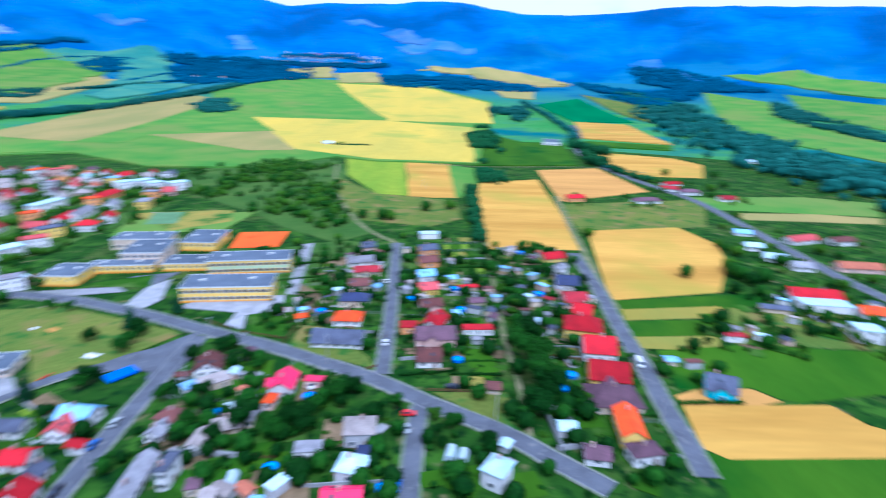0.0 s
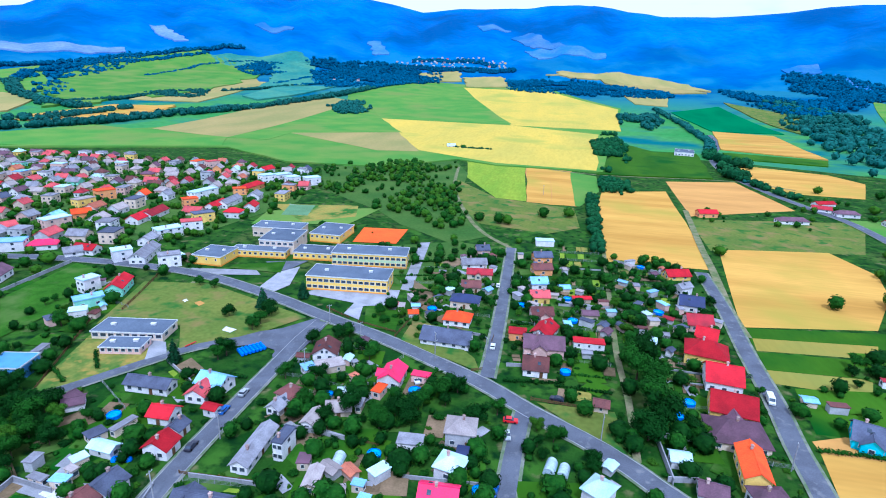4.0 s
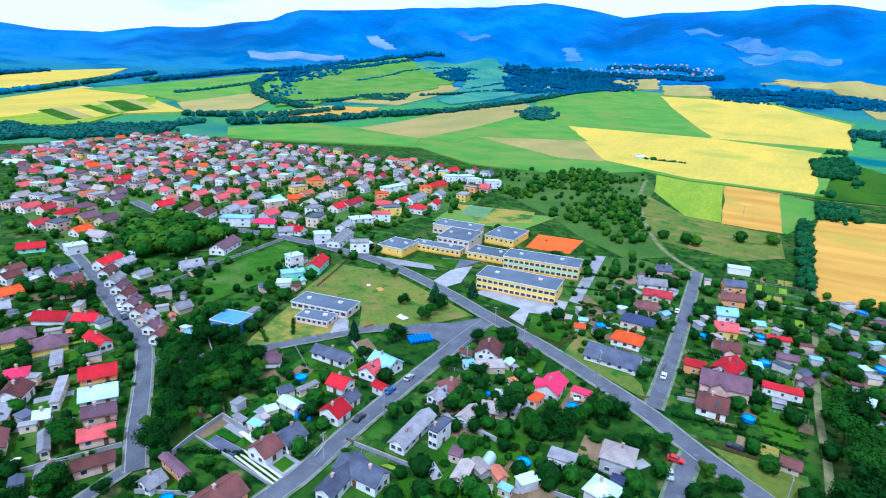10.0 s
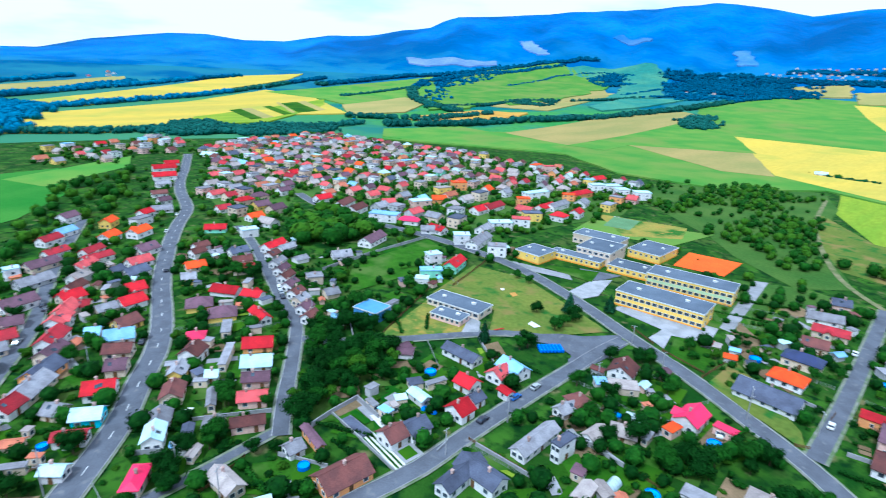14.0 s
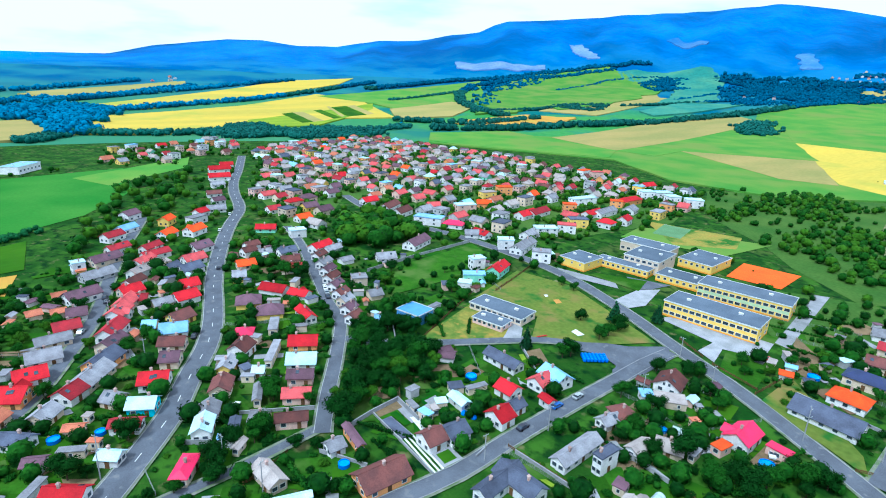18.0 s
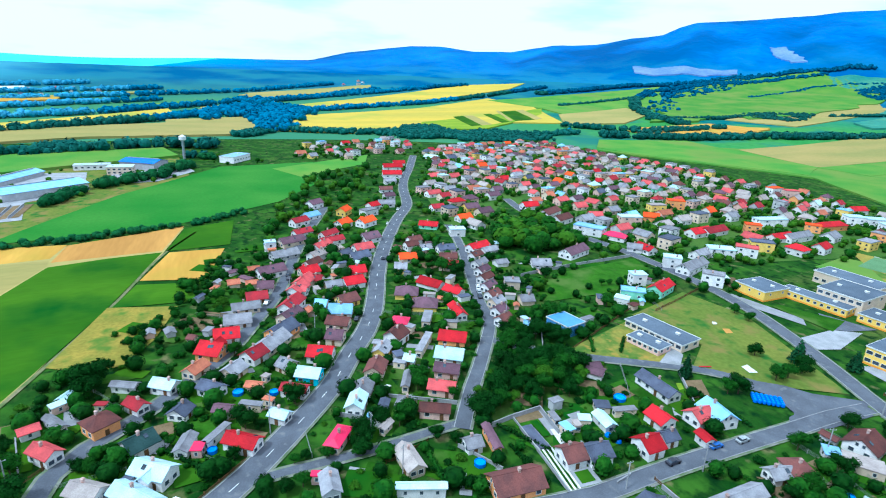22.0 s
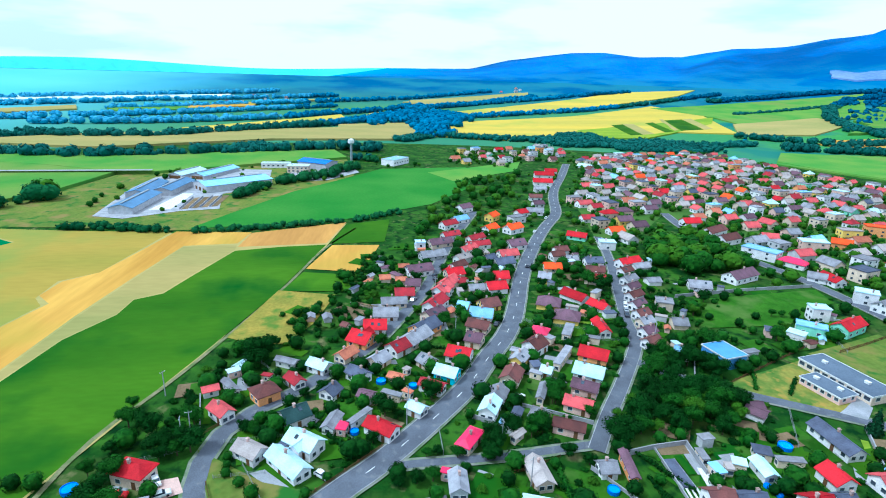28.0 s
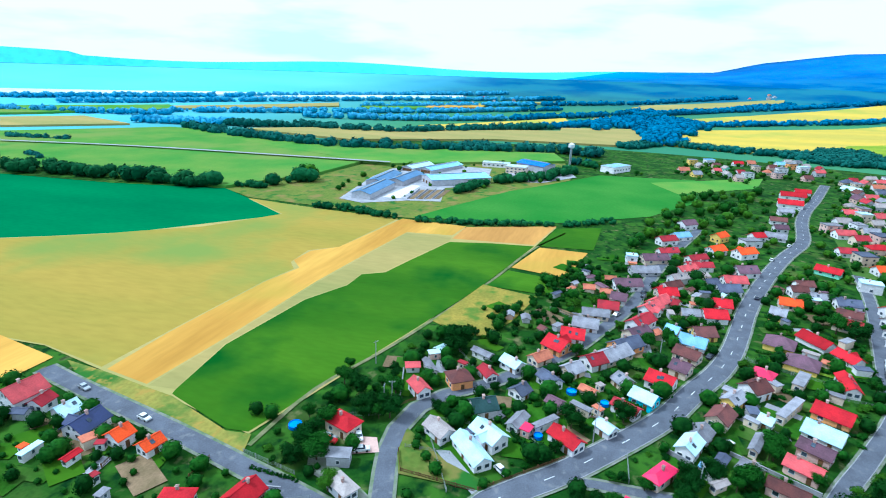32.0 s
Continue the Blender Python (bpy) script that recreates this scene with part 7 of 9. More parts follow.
def bush(x, y, size):
    rng = random.Random(int(x * 11 + y * 29))
    if math.hypot(x, y) > 210 or len(OWN_BUSHES) >= 300:
        FAR_BUSHES.append((x, y, size * 1.2))
        return None
    OWN_BUSHES.append(1)
    ob = new("bush", rng.choice(BUSHES))
    ob.matrix_world = put(x, y, height(x, y) - 0.05, rng.uniform(0, 360)) @ Matrix.Diagonal((size * rng.uniform(0.8, 1.5), size * rng.uniform(0.8, 1.3), size, 1))
    return tagged(ob, "rounded green garden shrub in the grass", "bush", "garden shrubs")


def house_gap(x, y):
    return min((math.hypot(a - x, b - y) - r for a, b, r in BUILT), default=99)


def scatter(n, poly, seed, gap, make):
    rng = random.Random(seed)
    xs, ys = [p[0] for p in poly], [p[1] for p in poly]
    got, tries = [], 0
    while len(got) < n and tries < n * 30:
        tries += 1
        x, y = rng.uniform(min(xs), max(xs)), rng.uniform(min(ys), max(ys))
        if inside(x, y, poly) and all(math.hypot(x - a, y - b) > gap for a, b in got) and road_gap(x, y) > 1.5 and house_gap(x, y) > 1.0 and not kept_clear(x, y):
            got.append((x, y))
            make(x, y, rng)

def allotment(a, b, c, d, n, seed):
    """Garden strips over the quad a-b-c-d: n strips across, each with a border, beds and shrubs."""
    rng = random.Random(seed)
    mix = lambda p, q, t: (p[0] + (q[0] - p[0]) * t, p[1] + (q[1] - p[1]) * t)
    for k in range(n):
        t0, t1 = (k + 0.06) / n, (k + 0.94) / n
        l0, r0, l1, r1 = mix(a, d, t0), mix(b, c, t0), mix(a, d, t1), mix(b, c, t1)
        kind = rng.random()
        if kind < 0.4:
            wire_fence(*l0, *r0, k)
        elif kind < 0.52:
            fence([l0, r0], rng.uniform(0.5, 0.8), "concrete")
        elif kind < 0.9:
            hedge(*l0, *r0, rng.uniform(1, 1.7), seed * 20 + k)
        u = rng.uniform(0.0, 0.1)
        while u < 0.9:
            w = rng.uniform(0.08, 0.25)
            quad = [mix(mix(l0, r0, u), mix(l1, r1, u), 0.12), mix(mix(l0, r0, u + w), mix(l1, r1, u + w), 0.12), mix(mix(l0, r0, u + w), mix(l1, r1, u + w), 0.85), mix(mix(l0, r0, u), mix(l1, r1, u), 0.85)]
            if rng.random() < 0.72 and not any(house_gap(*q) < -0.3 or road_gap(*q) < 0.6 for q in quad):
                tagged(draped("garden_bed", quad, CROP[rng.choice(("soil", "green", "lawn", "olive", "lime", "dry", "soil"))], 0.245 + 0.0007 * k), "narrow planted vegetable bed in a garden", "bed", kind="structure")
            u += w + rng.uniform(0.01, 0.05)
        for _ in range(2):
            x, y = mix(mix(l0, r0, rng.random()), mix(l1, r1, rng.random()), rng.random())
            if house_gap(x, y) > 1 and road_gap(x, y) > 1:
                bush(x, y, rng.uniform(0.8, 1.6))

pool(45.1, 159.3, 2)
pool(40.6, 150.8, 1.6)
pool(46.1, 229.4, 2.2)
pool(-47.6, 204.6, 2)
pool(7.7, 167.6, 1.8)
pool(-37.8, 142.7, 2.1)
pool(-62.5, 133.9, 1.3)
pool(-40.1, 111.4, 1.9)
pool(-11.9, 105.6, 1.6)
pool(-115.5, 108.0, 1.9)
pool(-11.4, 219.9, 1.8)
pool(-154.2, -2.2, 1.6)
pool(-151.1, 7.9, 1.35)
pool(-111, -73.6, 1.9)
pool(-128.7, -9.2, 1.25)
pool(45.4, 288.8, 2)
pool(10.2, 209.9, 2)
pool(7.8, 232.7, 1.8)
pool(-47.1, 241.3, 1.8)
pool(-102.4, 54.0, 1.5)
car(-24.2, 239.4, 95, "w")
car(-18.4, 178.5, 93, "w")
car(-7.4, 135.4, 4, "r")
car(-8.2, 106.4, 86, "b")
car(5.3, 150.2, 170, "d")
car(-142.5, 40.5, 140, "w")
car(-7.6, 128.4, -78, "s")
car(-39, 148.6, -63, "w")
car(-87.4, 127.7, 94, "s")
car(-87.9, 118.3, 92, "b")
car(-86.6, 102.1, 95, "d")
car(-211.8, 104.1, -17, "w")
car(-205.4, 101.7, -16, "s")
car(-100, -114.3, 78, "w")
car(-112, -16.1, 51, "w")
car(-109.4, -62.3, 86, "s")
car(-112.4, -55, 33, "w")
car(-107.9, -52.1, 117, "w")
car(-108.3, -61.7, 90, "r")
car(-262.4, 72.5, 164, "d")
car(-245.7, 22.8, 165, "d")
car(-250.6, 22.9, 165, "d")
car(-201.1, 100.1, -17, "d")
car(-210.1, 103.4, -23, "w")
car(-327.8, 93.5, 157, "w")
car(-362.4, 110.8, 154, "w")
car(-475.9, 146.5, 161, "w")
car(-64.2, 205.2, 16, "r")
car(-63.3, 204.8, 10, "r")
car(-220, 11.2, 151, "s")
car(-194.6, 43.2, 154, "d")
car(-105.9, -142.5, 75, "s")
van(70.7, 167.8, -95)
fence([(-220.4, 131.5), (-226.1, 163), (-231.8, 212.9)], 1.6, "concrete")
fence([(48.4, 140.6), (32.7, 139.4), (34.4, 120.7)], 2, "concrete")
fence([(-65.3, 116.4), (-49.8, 115.5)], 1.6, "concrete")
fence([(33.3, 121.8), (40.7, 123.3)], 1.6, "concrete")
fence([(-166.2, 167.6), (-171.7, 183.4), (-181.5, 208.5)], 1.5, "wood")
fence([(-90.3, 193.9), (-77.4, 187.1)], 1, "wood")
fence([(-72.9, 184.8), (-55.8, 180.5)], 1, "wood")
fence([(-55.1, 176.8), (-53.8, 195.5), (-52.4, 207.9)], 1.3, "wood")
fence([(-26.5, 158.3), (-19.6, 162.4), (-19.3, 188.5)], 1.2, "wood")
fence([(-115.3, 62.8), (-117.2, 71.0), (-118.5, 81.1), (-106.6, 80.2)], 1.7, "concrete")
fence([(-118.0, 71.5), (-101.3, 71.0), (-86.7, 70.3)], 0.9, "concrete")
fence([(-61.9, 117.6), (-50.2, 115.9)], 1.4, "concrete")
fence([(-111, -43.1), (-104.3, -40), (-103.5, -20.8)], 1.3, "wood")
fence([(-104.1, -20.2), (-110.3, -13.9), (-122.9, -1.3)], 1.2, "wood")
fence([(-126.3, -53.6), (-138.5, -43.7)], 1.2, "wood")
fence([(-85.3, -86.7), (-92.9, -86.9)], 1.4, "wood")
fence([(-81.3, -109), (-88.5, -110.4)], 1.4, "wood")
fence([(-110.6, 31.6), (-111.4, 35.3), (-115.8, 45.1)], 1.2, "wood")
fence([(42.3, 194.5), (53.2, 191.5)], 1.2, "wood")
fence([(28.1, 235.1), (51.9, 230.8)], 1.2, "wood")
fence([(32.1, 295.9), (61, 279.3)], 1.3, "concrete")
fence([(38.4, 173.2), (51.7, 170.3)], 1.2, "wood")
fence([(-2.5, 148.7), (19.2, 148.3)], 1.2, "wood")
fence([(-13.6, 153.4), (-6.4, 144.4)], 1.3, "wood")
fence([(-146.9, 110.6), (-163.3, 142.3), (-177, 169.7)], 1.2, "wood")
fence([(-16.4, 127.4), (-15.7, 119.1)], 1.2, "wood")
fence([(-48.6, 116.4), (-40.1, 115.3)], 1.2, "wood")
fence([(-83.4, 93.2), (-63, 95.2)], 1.2, "wood")
fence([(-87.8, 93.2), (-82.8, 73)], 1, "concrete")
fence([(-148.2, 21.6), (-157, 26.9), (-162.5, 29.8)], 1, "concrete")
fence([(-134.6, 23.7), (-130.4, 30.2)], 1.4, "concrete")
utility_pole(-83.1, 84.1)
utility_pole(-76, 145.3)
utility_pole(-82, 107.6)
utility_pole(-129.6, -52.5)
utility_pole(-150.6, -66.9)
utility_pole(-65.5, 168.7)
utility_pole(-19.8, 170.3)
utility_pole(-36.4, 163)
utility_pole(-106, 34.6)
utility_pole(-37.7, 168.7)
utility_pole(-132.3, 5.3)
utility_pole(-186.2, 25.6)
utility_pole(-127, -53.9)
utility_pole(17.7, 133.9)
utility_pole(65.5, 134.4)
utility_pole(-177.7, 100.6)
utility_pole(-121.2, 30.4)
utility_pole(-82.5, 179.8)
utility_pole(-138.5, 5.9)
utility_pole(-227, 21.3)
utility_pole(-13.9, 460.4)
garden_shed(48.9, 221.3, 0)
garden_shed(55.3, 233.7, 1)
garden_shed(36.8, 206.8, 2)
garden_shed(32.2, 227.2, 3)
garden_shed(39.7, 256.3, 4)
garden_shed(22, 207, 5)
garden_shed(14.9, 181.4, 6)
garden_shed(26.7, 185.2, 7)
garden_shed(-15.4, 121.5, 8)
garden_shed(-57.6, 143.1, 9)
garden_shed(-79.4, 151.3, 10)
garden_shed(-48.2, 102.8, 11)
garden_shed(-43.2, 103.2, 12)
garden_shed(-36.2, 104.3, 13)
garden_shed(5.4, 118.7, 14)
garden_shed(3.2, 120.2, 15)
garden_shed(19.2, 121.7, 16)
garden_shed(-70.1, 153.6, 17)
garden_shed(-64.4, 153.6, 18)
garden_shed(-103.7, 61.5, 19)
garden_shed(-94, 63.9, 20)
garden_shed(-118.2, 86.3, 21)
garden_shed(-111.5, 101.2, 22)
garden_shed(-105.5, 104.2, 23)
garden_shed(-108.4, 89.7, 24)
garden_shed(-175.2, 41.2, 25)
garden_shed(-147, 46.1, 26)
garden_shed(-133.1, 37.2, 27)
garden_shed(-156.6, 22.6, 28)
garden_shed(-205.1, 26.6, 29)
garden_shed(-207.6, 30.7, 30)
garden_shed(-227.1, 32.6, 31)
garden_shed(-180.5, 33.7, 32)
garden_shed(-255.9, 49.6, 33)
garden_shed(-155.2, 2.7, 34)
garden_shed(-138.3, 18, 35)
garden_shed(-193.4, -16.1, 36)
garden_shed(-201.1, -23.9, 37)
garden_shed(-238.2, -9, 38)
garden_shed(-272.3, -3.2, 39)
garden_shed(-164.9, -48.4, 40)
garden_shed(-149.4, -52.3, 41)
garden_shed(-160.5, 7.8, 42)
garden_shed(-202.6, 21.4, 43)
garden_shed(-258.9, 43.6, 44)
garden_shed(-170.8, 45.6, 45)
garden_shed(-159.8, 49.9, 46)
garden_shed(-154.6, 35.3, 47)
garden_shed(-141.5, 43.5, 48)
garden_shed(-97.7, -38.6, 49)
garden_shed(-86.7, -118.7, 50)
garden_shed(-89.7, -146.1, 51)
garden_shed(-102, -144.5, 52)
garden_shed(-64.1, 167.6, 54)
garden_shed(-164.3, 58.1, 55)
garden_shed(-155, 51.9, 56)
garden_shed(-161.2, 67, 57)
garden_shed(-142.3, 49.4, 58)
garden_shed(-135.4, 56.6, 59)
garden_shed(-201.8, 82.1, 60)
garden_shed(-186.9, 73.2, 61)
garden_shed(-233.2, 143.9, 62)
garden_shed(-178.5, 166, 63)
tree(31, 170.9, 12, "a")
tree(35.2, 183.7, 12, "b")
tree(30.5, 157.3, 12, "b")
tree(33.1, 152, 13, "a")
tree(34.4, 144, 12, "b")
tree(31.7, 186.8, 9, "a")
tree(36.5, 165.6, 11, "a")
tree(30.6, 137.7, 11, "b")
tree(38.1, 153.5, 9, "a")
tree(43.1, 142.7, 7, "b")
tree(46.2, 143.7, 5, "c")
tree(-119.6, 138.4, 9, "f")
tree(-106.4, 147.6, 8, "b")
tree(-107.5, 144.3, 6, "a")
tree(-114.2, 185.2, 10, "f")
tree(-105.8, 196.1, 8, "a")
tree(-96.4, 193, 9, "b")
tree(-103.8, 200.1, 9, "f")
tree(-88.4, 189.7, 6, "a")
tree(-112.1, 200.6, 8, "b")
tree(-95.3, 250, 6, "f")
tree(-101.4, 249.6, 5, "a")
tree(-75.1, 170.3, 6, "b")
tree(-123.4, 175.1, 6, "b")
tree(-154.3, 200.1, 5, "a")
tree(-146.4, 199.2, 5, "a")
tree(-108.7, 180.1, 8, "b")
tree(-108.2, 166.8, 7, "a")
tree(-107.8, 172.1, 7, "a")
tree(-71.1, 171.6, 5, "a")
tree(-82, 163.3, 6, "b")
tree(125.1, 258.3, 8, "b")
tree(90.2, 349.7, 9, "a")
tree(-140.3, 50.0, 6.0, "a", True)
tree(-127.3, 44.1, 5.0, "a", True)
tree(-116.2, 43.4, 5.5, "a", True)
tree(-121.0, 28.4, 3.5, "a", True)
tree(-120.6, 25.6, 3.2, "b", True)
tree(-122.1, 30.6, 3.5, "a", True)
tree(-118.4, 19.1, 3.5, "b", True)
tree(-117.8, 9.9, 3.5, "a", True)
tree(-118.9, 12.8, 3.5, "b", True)
tree(-108.6, 7.0, 5.0, "b", True)
tree(-109.2, 10.9, 5.0, "a", True)
tree(-108.2, 2.4, 4.0, "b", True)
tree(-124.7, -4.1, 4.5, "b", True)
tree(-142.4, -2.3, 5.0, "b", True)
tree(-144.7, 12.9, 5.0, "a", True)
tree(-134.4, 2.8, 4.5, "b", True)
tree(-126.7, 40.1, 4.0, "a", True)
tree(-100.9, 33.6, 4.0, "a", True)
tree(-96.0, 48.3, 4.5, "b", True)
tree(-140.3, 51.0, 6.0, "a", True)
tree(-182.1, 69.5, 5.5, "b", True)
tree(-132.4, 58.8, 5.0, "a", True)
tree(-125.3, 42.7, 5.5, "b", True)
tree(-118.2, 44.2, 6.0, "a", True)
tree(-116.0, 47.3, 5.0, "b", True)
tree(-124.3, 39.4, 5.0, "a", True)
tree(-112.6, 51.8, 4.5, "b", True)
tree(-27.3, 138.9, 5.0, "b", True)
tree(-67.2, 119.8, 5.0, "b", True)
tree(-58.7, 122.0, 5.0, "b", True)
tree(-48.0, 131.0, 3.5, "a", True)
tree(-43.9, 129.2, 3.5, "b", True)
tree(-41.9, 133.5, 3.5, "a", True)
tree(-37.6, 130.8, 3.5, "b", True)
tree(-33.5, 128.2, 3.5, "a", True)
tree(-43.8, 123.9, 3.2, "b", True)
tree(-37.3, 124.2, 3.2, "a", True)
tree(-48.0, 124.2, 3.2, "b", True)
tree(-10.7, 139.2, 3.5, "a", True)
tree(42.1, 140.3, 5.5, "a", True)
tree(0.7, 127.0, 4.0, "b", True)
tree(2.5, 121.5, 4.0, "b", True)
tree(15.3, 120.7, 5.0, "b", True)
tree(17.7, 125.3, 4.0, "a", True)
tree(-170.3, -43.8, 8.0, "b", True)
tree(-128.9, -34.6, 4.5, "b", True)
tree(-131.6, -36.8, 4.0, "a", True)
tree(-149.7, -20.2, 5.0, "b", True)
tree(-134.9, -32.7, 4.5, "a", True)
tree(-146.8, -9.2, 4.5, "b", True)
tree(-134.2, -19.1, 4.0, "a", True)
tree(-147.7, -25.3, 4.0, "b", True)
tree(-123.9, -60.4, 6.0, "b", True)
tree(-125.4, -57.2, 6.0, "b", True)
tree(-122.6, -53.7, 5.5, "a", True)
tree(-120.9, -57.6, 5.0, "b", True)
tree(-116.1, -72.1, 5.0, "a", True)
tree(-131.5, -38.8, 4.5, "b", True)
tree(-129.7, -36.1, 4.0, "a", True)
tree(-150.9, 100.8, 5.0, "b", True)
tree(-116.1, 27.7, 4.5, "b", True)
tree(-115.6, 25.6, 4.0, "a", True)
tree(-117.0, 17.9, 4.5, "a", True)
tree(-106.8, 36.5, 3.5, "b", True)
tree(93.2, 328.2, 7, "b")
tree(189.2, 528.1, 9, "a")
tree(-10, 382.2, 9, "a")
tree(7.5, 389.1, 8, "a")
tree(-38.5, 354.8, 9, "b")
tree(-32.7, 354.1, 8, "a")
tree(-52.3, 357.2, 7, "a")
tree(-52.9, 127.1, 9, "b")
tree(-42.9, 123.2, 8, "a")
tree(-36.1, 128, 9, "b")
tree(-34.5, 134.2, 8, "a")
tree(-40, 129.6, 8, "b")
tree(-29.4, 141.9, 8, "a")
tree(-25.1, 146.5, 7, "b")
tree(-17.2, 132.4, 8, "b")
tree(-11.6, 138.3, 6, "a")
tree(-67.3, 127.1, 7, "a")
tree(-57.5, 121.5, 6, "b")
tree(5, 130, 6, "a")
tree(15.2, 123.8, 5, "b")
tree(0.2, 133.7, 5, "c")
tree(-105.9, -162.9, 8, "b")
tree(-106.4, -157.8, 7, "a")
tree(-173.8, -42.5, 9, "b")
tree(-174.5, -47, 8, "a")
tree(-152.7, -48.5, 7, "b")
tree(-134.9, -53.5, 7, "a")
tree(-123.8, -50.8, 8, "b")
tree(-131.4, -63.2, 8, "b")
tree(-135.3, -70.9, 7, "a")
tree(-113.3, -64.9, 8, "a")
tree(-105.2, -66.3, 9, "b")
tree(-101.1, -61.5, 8, "a")
tree(-99.4, -45.2, 8, "b")
tree(-92.5, -53.6, 6, "c")
tree(-98.3, -66.3, 7, "b")
tree(-136, -0.9, 8, "b")
tree(-142.9, 14.4, 8, "b")
tree(-179.2, 7.3, 7, "a")
tree(-200.7, 29.4, 7, "a")
tree(-143.6, -73, 5, "a")
tree(-421, -248.1, 16, "p")
tree(-423.3, -255.1, 15, "p")
tree(-121.2, 23.4, 7, "a")
tree(-122, 28.6, 8, "b")
tree(-117.8, 19.3, 6, "a")
tree(-127.1, 34.4, 7, "b")
tree(-125, 66.6, 12, "c")
tree(-118.3, 41.6, 9, "b")
tree(-126.7, 41.8, 8, "a")
tree(-117.9, 46, 9, "a")
tree(-144.5, 13.3, 8, "b")
tree(-143.1, 51.5, 8, "a")
tree(-266.9, 107.4, 8, "b")
tree(-274.6, 47.8, 8, "b")
tree(-234.7, 95.2, 9, "a")
tree(-227.7, 99.2, 9, "b")
tree(-118.7, 30.3, 7, "a")
tree(-116.4, 26.9, 6, "b")
tree(-172.1, 118.8, 9, "a")
tree(-152.5, 110.7, 8, "b")
tree(-172.8, 94.1, 6, "c")
tree(-164.3, 97.8, 8, "a")
tree(-257.3, 191.6, 8, "b")
tree(-239.1, 202.6, 7, "a")
tree(-184.7, 217.7, 6, "b")
tree(-245.3, 195.9, 6, "a")
tree(-166.9, -43.5, 10, "b")
tree(-170.2, -43, 11, "b")
tree(153.1, 269.9, 9, "b")
tree(152.6, 257.5, 9, "a")
tree(154.3, 249.9, 8, "b")
tree(162.3, 254.3, 9, "b")
tree(139.9, 238.1, 7, "a")
tree(150.4, 235.4, 7, "a")
tree(172.3, 215.1, 8, "b")
tree(196.1, 245.6, 7, "a")
tree(186.9, 281.6, 7, "b")
tree(223.8, 304.4, 7, "a")
tree(165, 239.9, 6, "a")
tree(233.3, 564.5, 8, "b")
tree(280.1, 554.8, 9, "a")
tree(243.8, 485.7, 8, "b")
tree(264.6, 503, 8, "b")
tree(217.8, 388, 6, "a")
tree(151.3, 262.1, 9, "b")
tree(168, 313.2, 6, "a")
tree(167.9, 304.3, 6, "b")
tree(170.9, 296.7, 7, "b")
allotment((31.6, 288.2), (57.5, 283.1), (45.3, 195.4), (27.8, 194.3), 8, 1)
allotment((2.2, 316.9), (24.9, 320.7), (24.2, 224.5), (5.5, 221.3), 7, 2)
allotment((6.5, 218.6), (24.6, 223.5), (22.2, 150.1), (4.2, 150.7), 8, 3)
allotment((41.6, 189.9), (54.3, 187.8), (49.2, 151.2), (38.3, 145.2), 5, 4)
allotment((-88.5, 252.4), (-50.4, 271), (-41.5, 214.8), (-57.1, 216), 5, 5)
allotment((-73.5, 154.4), (-59.4, 152.8), (-59.4, 126), (-67.5, 127.6), 4, 6)
allotment((-97.8, -80.8), (-94.8, -64.1), (-87, -53.5), (-79.6, -60.3), 4, 7)

WOOD_NEAR = [(-163.9, 86.1), (-166.4, 99.1), (-161, 111.3), (-143.3, 111.9), (-128.9, 107.1), (-120.3, 94.4), (-124.4, 84.2), (-123.4, 71.4), (-118.5, 61.6), (-134.6, 68.7)]
WOOD_MID = [(-300.9, 159.1), (-310, 185.3), (-298.4, 205), (-268.6, 199.9), (-247.8, 176.4), (-251.6, 150.2), (-267.2, 141)]
SCRUB = [(-233.5, 509.3), (-193.8, 569.7), (-119.1, 607.6), (-92.5, 533.8), (-80.9, 420.3), (-52.9, 349.2), (-71.4, 320.5), (-97.8, 355.3), (-126.8, 361), (-187.9, 408.9)]
SCRUB_R = [(24.6, 293.2), (30.6, 295.4), (36.8, 206.8), (29.5, 194.8)]
WEST_HEDGE = [(-98.2, -79.5), (-121.6, -73.1), (-153.9, -61.1), (-188.8, -41.9), (-233.4, -21.2), (-288.3, -9.9), (-274.5, 2.4), (-210.7, -13.7), (-176.8, -34.7), (-137.8, -54.7), (-106, -64.3), (-89.3, -68.4)]
GARDENS_N = [(-319.5, 13.7), (-489.3, 64.5), (-531.8, 128.9), (-409.8, 100), (-379.1, 63.7), (-324.8, 26.3)]
E_GARDENS = [(-112.9, 274), (-57.7, 306.4), (-36.8, 204.1), (-53.2, 210.8)]
scatter(64, WOOD_NEAR, 1, 4.0, lambda x, y, r: tree(x, y, r.uniform(5.5, 9.5), r.choice("aabbbbc")))
scatter(40, WOOD_NEAR, 11, 3.0, lambda x, y, r: bush(x, y, r.uniform(1.5, 3)))
scatter(34, WOOD_MID, 2, 5.5, lambda x, y, r: tree(x, y, r.uniform(8, 13), r.choice("abb")))
scatter(620, SCRUB, 3, 3.0, lambda x, y, r: tree(x, y, r.uniform(2.6, 6.8), r.choice("aab")) if noise.noise((x * 0.016, y * 0.016, 3.0)) > 0.02 + 0.2 * (r.random() - 0.5) else None)
scatter(60, SCRUB, 33, 6, lambda x, y, r: bush(x, y, r.uniform(2, 4)))
scatter(10, SCRUB_R, 4, 5, lambda x, y, r: tree(x, y, r.uniform(4, 7), r.choice("ac")))
scatter(40, WEST_HEDGE, 5, 4.5, lambda x, y, r: tree(x, y, r.uniform(2.4, 5), r.choice("abb")))
